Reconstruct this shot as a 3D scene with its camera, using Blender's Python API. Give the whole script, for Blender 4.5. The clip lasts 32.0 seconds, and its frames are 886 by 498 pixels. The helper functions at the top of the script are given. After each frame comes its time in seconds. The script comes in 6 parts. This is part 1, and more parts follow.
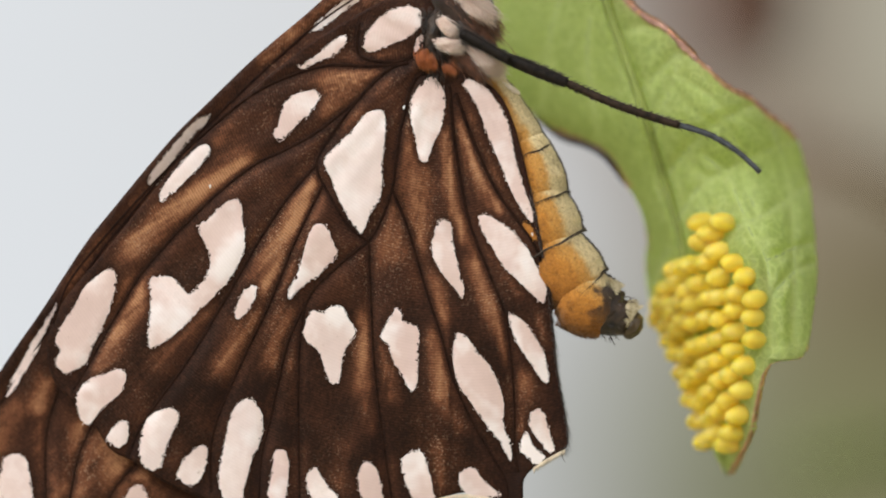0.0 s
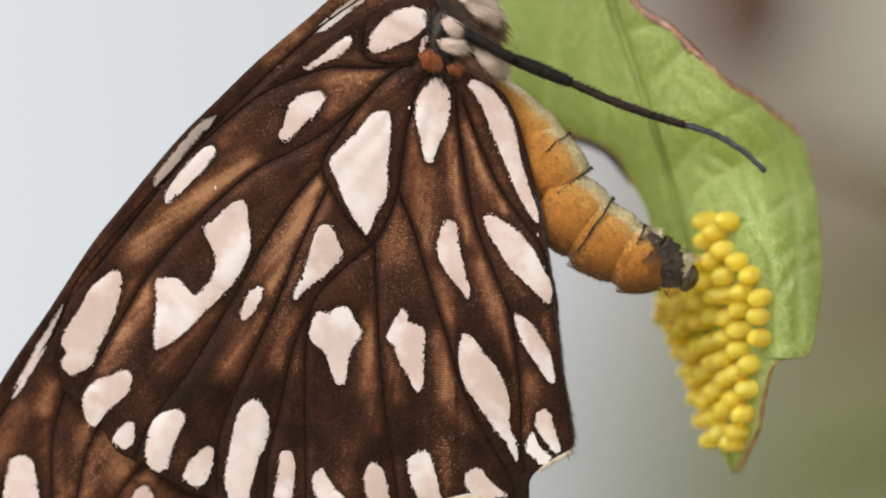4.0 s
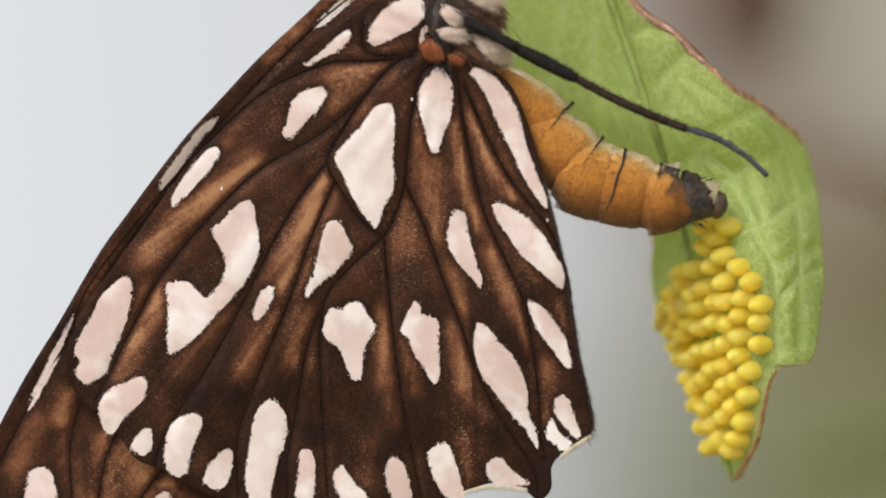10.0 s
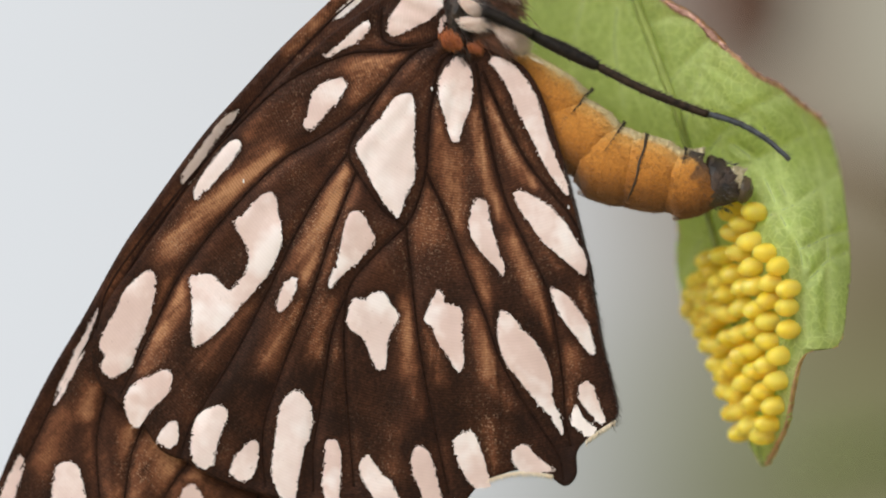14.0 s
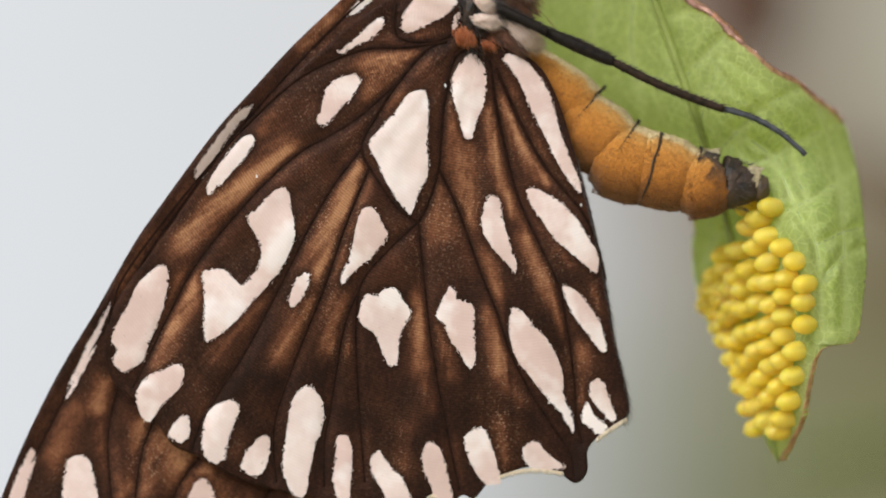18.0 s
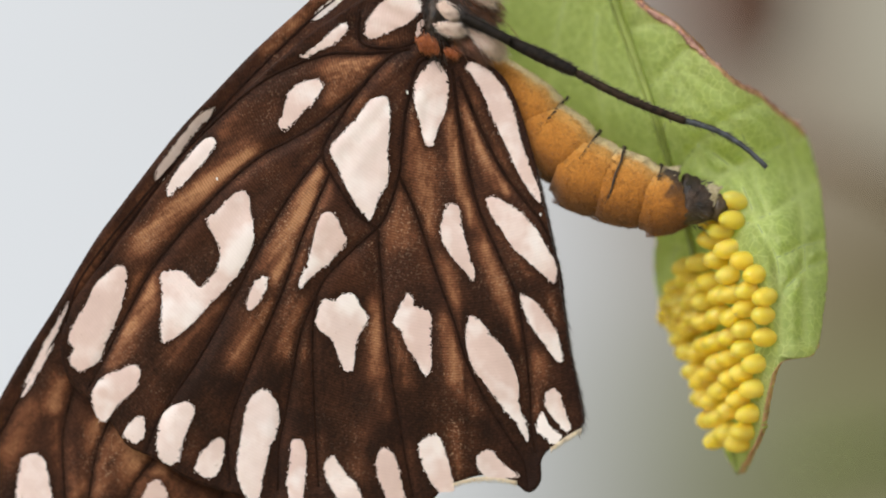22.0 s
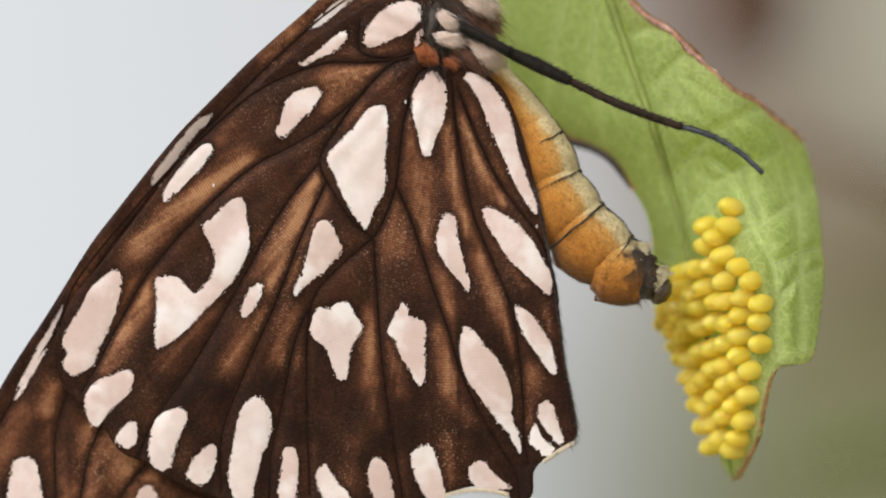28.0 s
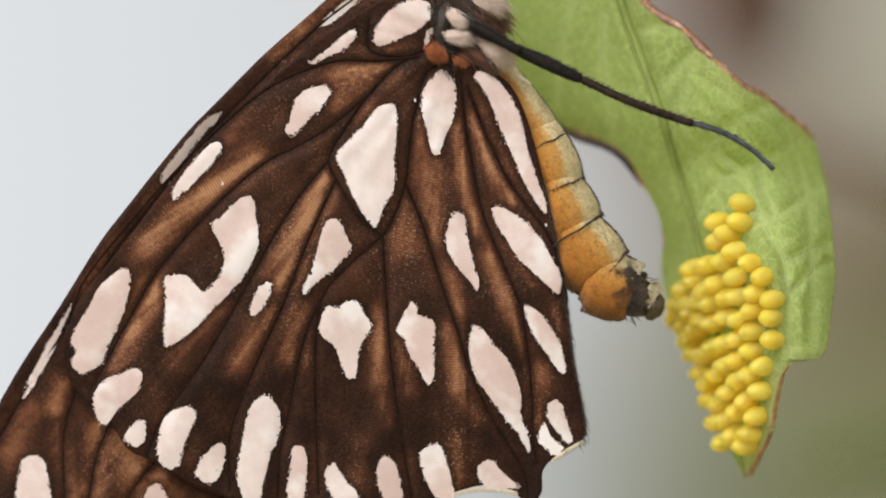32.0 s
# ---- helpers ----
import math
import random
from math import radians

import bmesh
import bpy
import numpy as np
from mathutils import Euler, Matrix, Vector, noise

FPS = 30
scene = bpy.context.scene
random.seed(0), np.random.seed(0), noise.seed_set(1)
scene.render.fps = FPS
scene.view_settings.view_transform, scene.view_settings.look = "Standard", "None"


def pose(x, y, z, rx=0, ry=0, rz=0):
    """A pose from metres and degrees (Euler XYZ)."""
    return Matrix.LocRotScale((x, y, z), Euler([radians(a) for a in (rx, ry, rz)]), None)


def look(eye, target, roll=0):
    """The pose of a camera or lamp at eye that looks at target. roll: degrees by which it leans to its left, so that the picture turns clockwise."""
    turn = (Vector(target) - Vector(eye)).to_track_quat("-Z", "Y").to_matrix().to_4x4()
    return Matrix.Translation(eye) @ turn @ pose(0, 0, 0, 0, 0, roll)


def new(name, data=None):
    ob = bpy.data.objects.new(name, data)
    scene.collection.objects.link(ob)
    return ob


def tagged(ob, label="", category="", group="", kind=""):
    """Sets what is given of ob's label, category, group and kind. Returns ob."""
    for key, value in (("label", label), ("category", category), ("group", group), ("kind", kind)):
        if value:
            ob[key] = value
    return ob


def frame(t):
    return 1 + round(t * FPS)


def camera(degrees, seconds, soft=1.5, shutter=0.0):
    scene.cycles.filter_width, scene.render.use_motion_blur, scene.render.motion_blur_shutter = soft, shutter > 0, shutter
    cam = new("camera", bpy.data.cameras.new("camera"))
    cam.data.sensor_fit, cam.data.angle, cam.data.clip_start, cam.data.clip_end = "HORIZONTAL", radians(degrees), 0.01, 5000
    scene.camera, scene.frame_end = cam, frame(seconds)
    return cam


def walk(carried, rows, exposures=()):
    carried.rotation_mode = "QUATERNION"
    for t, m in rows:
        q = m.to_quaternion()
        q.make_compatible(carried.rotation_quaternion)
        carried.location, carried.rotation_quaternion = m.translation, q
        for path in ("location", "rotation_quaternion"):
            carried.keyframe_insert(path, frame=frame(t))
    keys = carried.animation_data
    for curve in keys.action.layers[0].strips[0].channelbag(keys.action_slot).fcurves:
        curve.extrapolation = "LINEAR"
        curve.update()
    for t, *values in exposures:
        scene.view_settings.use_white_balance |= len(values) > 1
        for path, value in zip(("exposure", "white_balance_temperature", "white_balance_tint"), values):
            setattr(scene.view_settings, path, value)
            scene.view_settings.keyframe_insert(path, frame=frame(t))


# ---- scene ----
from mathutils import geometry

D = 0.15          # distance from the lens to the body's plane
U = 2e-5          # one unit of the drawing sheet, in metres
CAM = (0, -D, 0)
cam = camera(11.935, 32.0, soft=2.05)
cam.data.dof.use_dof = True
cam.data.dof.focus_distance = D - 0.0018
cam.data.dof.aperture_fstop = 21
walk(cam, [(0, look(CAM, (0, 0, 0))), (32, look(CAM, (0, 0, 0)))], exposures=[(0, 0.0), (32, 0.0)])

# ---- light: a bright overcast day ----
world = bpy.data.worlds.new("overcast_sky")
scene.world = world
world.use_nodes = True
wn, wl = world.node_tree.nodes, world.node_tree.links
sky = wn.new("ShaderNodeTexSky")
sky.sky_type, sky.sun_disc = "NISHITA", False
sky.sun_elevation, sky.sun_rotation = radians(44), radians(211)
sky.dust_density = 4.0
grey = wn.new("ShaderNodeHueSaturation")
grey.inputs["Saturation"].default_value = 0.0
wl.new(sky.outputs[0], grey.inputs["Color"])
wl.new(grey.outputs[0], wn["Background"].inputs["Color"])
wn["Background"].inputs["Strength"].default_value = 0.172

sun_data = bpy.data.lights.new("sun", "SUN")
sun_data.energy, sun_data.angle, sun_data.color = 0.76, radians(45), (1.0, 0.93, 0.83)
sun = new("sun", sun_data)
sun.matrix_world = look((-0.38, -0.62, 0.70), (0, 0, 0))


# ---- materials ----
def material(name):
    m = bpy.data.materials.new(name)
    m.use_nodes = True
    return m, m.node_tree.nodes, m.node_tree.links, m.node_tree.nodes["Principled BSDF"]


def noise_node(n, l, scale, detail=4.0, rough=0.55, stretch=None):
    tc = n.new("ShaderNodeTexCoord")
    t = n.new("ShaderNodeTexNoise")
    t.inputs["Scale"].default_value, t.inputs["Detail"].default_value, t.inputs["Roughness"].default_value = scale, detail, rough
    if stretch:
        mp = n.new("ShaderNodeMapping")
        mp.inputs["Scale"].default_value = stretch
        l.new(tc.outputs["Object"], mp.inputs["Vector"])
        l.new(mp.outputs[0], t.inputs["Vector"])
    else:
        l.new(tc.outputs["Object"], t.inputs["Vector"])
    return t.outputs["Fac"]


def ramp_node(n, l, src, stops):
    r = n.new("ShaderNodeValToRGB")
    e = r.color_ramp.elements
    e[0].position, e[0].color = stops[0][0], (*stops[0][1], 1)
    e[1].position, e[1].color = stops[-1][0], (*stops[-1][1], 1)
    for p, c in stops[1:-1]:
        k = e.new(p)
        k.color = (*c, 1)
    l.new(src, r.inputs["Fac"])
    return r.outputs["Color"]


def maths(n, l, op, a, b, c=None):
    m = n.new("ShaderNodeMath")
    m.operation = op
    for i, x in enumerate((a, b, c)):
        if x is None:
            continue
        if isinstance(x, (int, float)):
            m.inputs[i].default_value = x
        else:
            l.new(x, m.inputs[i])
    return m.outputs[0]


def mix_node(n, l, fac, a, b, blend="MIX"):
    m = n.new("ShaderNodeMix")
    m.data_type, m.blend_type = "RGBA", blend
    for key, x in (("Factor", fac), ("A", a), ("B", b)):
        s = [i for i in m.inputs if i.name == key and i.type == ("VALUE" if key == "Factor" else "RGBA")][0]
        if isinstance(x, (int, float)):
            s.default_value = x
        elif isinstance(x, tuple):
            s.default_value = (*x, 1)
        else:
            l.new(x, s)
    return [o for o in m.outputs if o.type == "RGBA"][0]


def bump_node(n, l, height, strength, distance, base=None):
    b = n.new("ShaderNodeBump")
    b.inputs["Strength"].default_value, b.inputs["Distance"].default_value = strength, distance
    l.new(height, b.inputs["Height"])
    if base is not None:
        l.new(base, b.inputs["Normal"])
    return b.outputs["Normal"]


def attr_node(n, name):
    a = n.new("ShaderNodeAttribute")
    a.attribute_name = name
    return a.outputs["Fac"]


def plain(name, dark, light, scale, rough, bump=0.3, size=1e-5, metal=0.0, spec=0.5):
    m, n, l, b = material(name)
    f = noise_node(n, l, scale, 5)
    l.new(ramp_node(n, l, f, [(0.3, dark), (0.7, light)]), b.inputs["Base Color"])
    b.inputs["Roughness"].default_value, b.inputs["Metallic"].default_value = rough, metal
    b.inputs["Specular IOR Level"].default_value = spec
    l.new(bump_node(n, l, noise_node(n, l, scale * 4, 4), bump, size), b.inputs["Normal"])
    return m


def wing_material(name):
    m, n, l, b = material(name)
    tone = attr_node(n, "tone")
    coarse = noise_node(n, l, 700, 4, 0.6)
    grain = noise_node(n, l, 11000, 3, 0.75)
    t = maths(n, l, "MULTIPLY_ADD", maths(n, l, "SUBTRACT", coarse, 0.5), 0.45, tone)
    t = maths(n, l, "MULTIPLY_ADD", maths(n, l, "SUBTRACT", grain, 0.5), 0.65, t)
    col = ramp_node(n, l, t, [(0.02, (0.0140, 0.0051, 0.0026)), (0.26, (0.050, 0.0176, 0.0080)), (0.52, (0.143, 0.0545, 0.0248)), (0.95, (0.39, 0.192, 0.096))])
    # pale single scales strewn over the brown ones
    speck = noise_node(n, l, 14000, 2, 0.5)
    patch = noise_node(n, l, 500, 2, 0.5)
    s = maths(n, l, "MULTIPLY", ramp_node(n, l, speck, [(0.605, (0, 0, 0)), (0.66, (1, 1, 1))]), ramp_node(n, l, patch, [(0.42, (0.0, 0.0, 0.0)), (0.66, (0.6, 0.6, 0.6))]))
    s = maths(n, l, "MULTIPLY", s, ramp_node(n, l, tone, [(0.12, (0.12,) * 3), (0.36, (1, 1, 1))]))
    b.inputs["Roughness"].default_value = 0.55
    b.inputs["Specular IOR Level"].default_value = 0.10
    b.inputs["Sheen Weight"].default_value = 0.03
    # rows of overlapping scales
    tc = n.new("ShaderNodeTexCoord")
    mp = n.new("ShaderNodeMapping")
    mp.inputs["Location"].default_value = (8e-4, 0, 0)
    wv = n.new("ShaderNodeTexWave")
    wv.wave_type, wv.rings_direction = "RINGS", "Y"
    wv.inputs["Scale"].default_value, wv.inputs["Distortion"].default_value, wv.inputs["Detail"].default_value = 3300, 2.2, 2
    wv.inputs["Detail Scale"].default_value = 0.3
    l.new(tc.outputs["Object"], mp.inputs["Vector"])
    l.new(mp.outputs[0], wv.inputs["Vector"])
    rows = ramp_node(n, l, wv.outputs["Fac"], [(0.15, (0.78,) * 3), (0.85, (1.16,) * 3)])
    col = mix_node(n, l, 1.0, col, rows, "MULTIPLY")
    l.new(mix_node(n, l, s, col, (0.44, 0.29, 0.19)), b.inputs["Base Color"])
    nb = bump_node(n, l, wv.outputs["Fac"], 0.35, 1.2e-5)
    l.new(bump_node(n, l, grain, 0.5, 1.6e-5, nb), b.inputs["Normal"])
    return m


def spot_material(name, tint=(0.645, 0.485, 0.44), worn=1.0):
    m, n, l, b = material(name)
    big = noise_node(n, l, 620, 4, 0.6)
    fine = noise_node(n, l, 6000, 4, 0.65)
    col = ramp_node(n, l, big, [(0.3, (0.59 * worn, 0.435 * worn, 0.39 * worn)), (0.5, tint), (0.70, (0.77 * worn, 0.66 * worn, 0.625 * worn))])
    # some patches are whiter than others, all are finely ribbed
    info = n.new("ShaderNodeObjectInfo")
    whiter = ramp_node(n, l, info.outputs["Random"], [(0.55, (0, 0, 0)), (1.0, (0.7, 0.7, 0.7))])
    col = mix_node(n, l, maths(n, l, "MULTIPLY", whiter, noise_node(n, l, 900, 3, 0.6)), col, (0.86 * worn, 0.81 * worn, 0.80 * worn))
    fresh = ramp_node(n, l, noise_node(n, l, 430, 3, 0.55), [(0.52, (0, 0, 0)), (0.62, (1, 1, 1))])
    col = mix_node(n, l, maths(n, l, "MULTIPLY", fresh, 0.6), col, (0.88 * worn, 0.83 * worn, 0.82 * worn))
    tc = n.new("ShaderNodeTexCoord")
    wv = n.new("ShaderNodeTexWave")
    wv.wave_type, wv.rings_direction = "RINGS", "Y"
    wv.inputs["Scale"].default_value, wv.inputs["Distortion"].default_value, wv.inputs["Detail"].default_value = 2900, 3.0, 2
    l.new(tc.outputs["Object"], wv.inputs["Vector"])
    col = mix_node(n, l, 1.0, col, ramp_node(n, l, wv.outputs["Fac"], [(0.1, (0.975,) * 3), (0.9, (1.015,) * 3)]), "MULTIPLY")
    dirt = ramp_node(n, l, noise_node(n, l, 5200, 3, 0.7), [(0.26, (1, 1, 1)), (0.33, (0, 0, 0))])
    l.new(mix_node(n, l, maths(n, l, "MULTIPLY", dirt, 0.55), col, (0.30, 0.17, 0.11)), b.inputs["Base Color"])
    l.new(ramp_node(n, l, big, [(0.4, (0.5,) * 3), (0.66, (0.22,) * 3)]), b.inputs["Roughness"])
    b.inputs["Specular IOR Level"].default_value = 0.45
    l.new(maths(n, l, "MULTIPLY", fresh, 0.9), b.inputs["Coat Weight"])
    b.inputs["Coat Roughness"].default_value = 0.16
    h = bump_node(n, l, fine, 0.5, 1.4e-5)
    h = bump_node(n, l, noise_node(n, l, 5200, 2, 0.5, (1.0, 1.0, 0.16)), 0.7, 2.0e-5, h)
    l.new(bump_node(n, l, noise_node(n, l, 560, 2), 1.0, 1.5e-4, h), b.inputs["Normal"])
    return m


def abdomen_material(name, tail):
    m, n, l, b = material(name)
    ang = attr_node(n, "dorsal")
    back = attr_node(n, "along")
    wob = noise_node(n, l, 1100, 4, 0.6)
    grain = noise_node(n, l, 12000, 3, 0.7)
    a = maths(n, l, "MULTIPLY_ADD", maths(n, l, "SUBTRACT", wob, 0.5), 0.30, ang)
    # the darker belly stops hold its brown plus underside shade put into the colour
    col = ramp_node(n, l, a, [(0.0, (0.66, 0.56, 0.33)), (0.30, (0.68, 0.54, 0.29)), (0.375, (0.58, 0.30, 0.075)), (0.46, (0.52, 0.222, 0.038)), (0.66, (0.42, 0.16, 0.024)), (0.9, (0.20, 0.075, 0.016))])
    stripe = maths(n, l, "MULTIPLY_ADD", maths(n, l, "SUBTRACT", noise_node(n, l, 4200, 3, 0.6), 0.5), 0.10, ang)
    col = mix_node(n, l, ramp_node(n, l, stripe, [(0.08, (1, 1, 1)), (0.10, (0, 0, 0))]), col, (0.018, 0.012, 0.008))
    spots = ramp_node(n, l, noise_node(n, l, 3600, 3, 0.6), [(0.30, (1, 1, 1)), (0.38, (0, 0, 0))])
    col = mix_node(n, l, maths(n, l, "MULTIPLY", spots, 0.45), col, (0.10, 0.045, 0.02))
    stipple = ramp_node(n, l, noise_node(n, l, 7500, 3, 0.65), [(0.36, (1, 1, 1)), (0.46, (0, 0, 0))])
    col = mix_node(n, l, maths(n, l, "MULTIPLY", stipple, 0.32), col, (0.16, 0.06, 0.015))
    if tail:
        k = maths(n, l, "MULTIPLY_ADD", maths(n, l, "SUBTRACT", noise_node(n, l, 1500, 3, 0.6), 0.5), 0.9, back)
        dark = ramp_node(n, l, k, [(0.60, (0, 0, 0)), (0.72, (1, 1, 1))])
        low = ramp_node(n, l, ang, [(0.12, (0.1, 0.1, 0.1)), (0.26, (1, 1, 1)), (0.5, (0.85, 0.85, 0.85)), (0.75, (0.15, 0.15, 0.15))])
        col = mix_node(n, l, maths(n, l, "MULTIPLY", dark, low), col, (0.035, 0.022, 0.018))
    val = ramp_node(n, l, grain, [(0.3, (0.74,) * 3), (0.7, (1.18,) * 3)])
    l.new(mix_node(n, l, 1.0, col, val, "MULTIPLY"), b.inputs["Base Color"])
    b.inputs["Roughness"].default_value = 0.72
    b.inputs["Specular IOR Level"].default_value = 0.2
    b.inputs["Sheen Weight"].default_value = 0.12
    h = bump_node(n, l, grain, 1.0, 6e-5)
    l.new(bump_node(n, l, wob, 0.7, 1.6e-4, h), b.inputs["Normal"])
    return m


def leaf_material(name):
    m, n, l, b = material(name)
    tc = n.new("ShaderNodeTexCoord")
    edge = attr_node(n, "rim")
    vein = attr_node(n, "vein")
    blot = noise_node(n, l, 160, 4, 0.6)
    fine = ramp_node(n, l, noise_node(n, l, 4200, 4, 0.7), [(0.38, (0, 0, 0)), (0.68, (1, 1, 1))])
    # net of the smallest veins
    wob = n.new("ShaderNodeTexNoise")
    wob.inputs["Scale"].default_value = 700
    l.new(tc.outputs["Object"], wob.inputs["Vector"])
    push = n.new("ShaderNodeVectorMath")
    push.operation = "MULTIPLY_ADD"
    l.new(wob.outputs["Color"], push.inputs[0])
    push.inputs[1].default_value = (8e-4,) * 3
    l.new(tc.outputs["Object"], push.inputs[2])

    def net(scale):
        v = n.new("ShaderNodeTexVoronoi")
        v.feature = "DISTANCE_TO_EDGE"
        v.inputs["Scale"].default_value = scale
        l.new(push.outputs[0], v.inputs["Vector"])
        return ramp_node(n, l, v.outputs["Distance"], [(0.0, (1, 1, 1)), (0.07, (0, 0, 0))])
    wide, small = net(800), net(2900)
    col = ramp_node(n, l, blot, [(0.3, (0.40, 0.485, 0.185)), (0.7, (0.47, 0.555, 0.245))])
    col = mix_node(n, l, maths(n, l, "MULTIPLY", fine, 0.5), col, (0.60, 0.67, 0.28))
    col = mix_node(n, l, maths(n, l, "MULTIPLY", wide, 0.2), col, (0.70, 0.76, 0.42))
    col = mix_node(n, l, maths(n, l, "MULTIPLY", small, 0.65), col, (0.70, 0.76, 0.42))
    col = mix_node(n, l, vein, col, (0.72, 0.78, 0.44))
    e = maths(n, l, "MULTIPLY_ADD", maths(n, l, "SUBTRACT", noise_node(n, l, 1300, 4, 0.65), 0.5), 0.9, edge)
    rim = ramp_node(n, l, e, [(0.42, (0, 0, 0)), (0.62, (1, 1, 1))])
    brown = ramp_node(n, l, noise_node(n, l, 2200, 4, 0.7), [(0.3, (0.33, 0.16, 0.105)), (0.6, (0.68, 0.44, 0.33))])
    col = mix_node(n, l, rim, col, brown)
    l.new(col, b.inputs["Base Color"])
    b.inputs["Roughness"].default_value = 0.6
    b.inputs["Specular IOR Level"].default_value = 0.3
    h = bump_node(n, l, maths(n, l, "MULTIPLY_ADD", wide, 0.7, small), 0.55, 3.0e-5)
    h = bump_node(n, l, fine, 0.7, 2.0e-5, h)
    h = bump_node(n, l, noise_node(n, l, 1500, 3, 0.6), 0.7, 5.0e-5, h)
    l.new(h, b.inputs["Normal"])
    tr = n.new("ShaderNodeBsdfTranslucent")
    l.new(mix_node(n, l, 1.0, col, (1.35, 1.35, 0.75), "MULTIPLY"), tr.inputs["Color"])
    mx = n.new("ShaderNodeMixShader")
    mx.inputs[0].default_value = 0.58
    l.new(b.outputs[0], mx.inputs[1])
    l.new(tr.outputs[0], mx.inputs[2])
    l.new(mx.outputs[0], n["Material Output"].inputs["Surface"])
    return m


def egg_material(name):
    m, n, l, b = material(name)
    info = n.new("ShaderNodeObjectInfo")
    col = ramp_node(n, l, info.outputs["Random"], [(0.0, (1.0, 0.67, 0.07)), (0.5, (1.0, 0.695, 0.09)), (1.0, (1.0, 0.725, 0.115))])
    l.new(mix_node(n, l, maths(n, l, "MULTIPLY", noise_node(n, l, 2400, 3), 0.35), col, (1.0, 0.78, 0.20)), b.inputs["Base Color"])
    b.inputs["Roughness"].default_value = 0.42
    b.inputs["Coat Weight"].default_value, b.inputs["Coat Roughness"].default_value = 0.2, 0.08
    b.inputs["Subsurface Weight"].default_value = 1.0
    b.inputs["Subsurface Radius"].default_value = (1.0, 0.9, 0.3)
    b.inputs["Subsurface Scale"].default_value = 8e-4
    l.new(bump_node(n, l, noise_node(n, l, 5000, 2), 0.15, 1e-5), b.inputs["Normal"])
    tr = n.new("ShaderNodeBsdfTranslucent")
    l.new(mix_node(n, l, 0.6, col, (1.0, 0.90, 0.30)), tr.inputs["Color"])
    mx = n.new("ShaderNodeMixShader")
    mx.inputs[0].default_value = 0.38
    l.new(b.outputs[0], mx.inputs[1])
    l.new(tr.outputs[0], mx.inputs[2])
    l.new(mx.outputs[0], n["Material Output"].inputs["Surface"])
    return m


def hair_material(name, dark, light):
    m, n, l, b = material(name)
    g = n.new("ShaderNodeNewGeometry")
    l.new(ramp_node(n, l, g.outputs["Random Per Island"], [(0.0, dark), (1.0, light)]), b.inputs["Base Color"])
    b.inputs["Roughness"].default_value = 0.6
    b.inputs["Sheen Weight"].default_value = 0.2
    return m


M_WING = wing_material("brown_wing_scales")
M_FORE = wing_material("forewing_scales")
M_SPOT = spot_material("pinkish_white_scales")
M_VEIN = plain("dark_wing_vein", (0.007, 0.003, 0.002), (0.026, 0.011, 0.006), 5000, 0.7, spec=0.06)
M_SPOT_DULL = spot_material("worn_pinkish_scales", (0.46, 0.35, 0.29), 0.74)
M_FRINGE = plain("cream_wing_fringe", (0.70, 0.58, 0.42), (0.88, 0.78, 0.63), 5000, 0.7)
M_SEG = abdomen_material("orange_abdomen_scales", False)
M_TAIL = abdomen_material("abdomen_tail_scales", True)
M_BAND = plain("dark_segment_edge", (0.012, 0.009, 0.007), (0.05, 0.028, 0.015), 9000, 0.6, 0.6, 2e-5)
M_BLACK = plain("black_abdomen_tip", (0.007, 0.006, 0.006), (0.075, 0.042, 0.024), 2400, 0.5, 0.9, 6e-5)
M_CREAM = plain("cream_tail_tuft", (0.48, 0.38, 0.20), (0.84, 0.75, 0.52), 6000, 0.7, 0.8, 4e-5)
M_PAPILLA = plain("olive_brown_papilla", (0.035, 0.022, 0.010), (0.085, 0.055, 0.024), 4000, 0.38, 0.5, 2e-5)
M_LEG = plain("black_leg_cuticle", (0.004, 0.0035, 0.0035), (0.022, 0.016, 0.013), 5000, 0.4, 1.0, 3e-5, spec=0.12)
M_SHIN = plain("dark_brown_shin", (0.006, 0.005, 0.004), (0.05, 0.032, 0.022), 5500, 0.5, 0.9, 2.5e-5, spec=0.1)
M_TARSUS = plain("slate_grey_tarsus", (0.014, 0.016, 0.021), (0.07, 0.078, 0.095), 4200, 0.42, 0.9, 2.5e-5)
M_THORAX = plain("dark_brown_thorax", (0.012, 0.008, 0.006), (0.07, 0.035, 0.02), 2500, 0.6, 0.8, 6e-5)
M_RUST = plain("rust_orange_patch", (0.22, 0.05, 0.01), (0.46, 0.13, 0.025), 4500, 0.6, 0.9, 5e-5)
M_HAIR_CREAM = hair_material("cream_hair", (0.80, 0.585, 0.475), (1.0, 0.86, 0.77))
M_HAIR_DARK = hair_material("dark_hair", (0.010, 0.007, 0.006), (0.05, 0.028, 0.018))
M_HAIR_RUST = hair_material("rust_hair", (0.06, 0.02, 0.009), (0.26, 0.09, 0.035))
M_HAIR_ORANGE = hair_material("orange_hair", (0.24, 0.05, 0.008), (0.60, 0.17, 0.028))
M_LEAF = leaf_material("green_leaf_underside")
M_LEAFVEIN = plain("green_leaf_vein", (0.38, 0.47, 0.16), (0.50, 0.59, 0.24), 1500, 0.55)
M_MIDRIB = plain("green_midrib", (0.18, 0.225, 0.045), (0.29, 0.35, 0.085), 1200, 0.5)
M_CURL = plain("dark_dried_edge", (0.012, 0.010, 0.009), (0.07, 0.045, 0.035), 2600, 0.6)
M_RIM = plain("scorched_leaf_margin", (0.13, 0.055, 0.035), (0.66, 0.40, 0.32), 2600, 0.9, 1.0, 8e-5, spec=0.1)
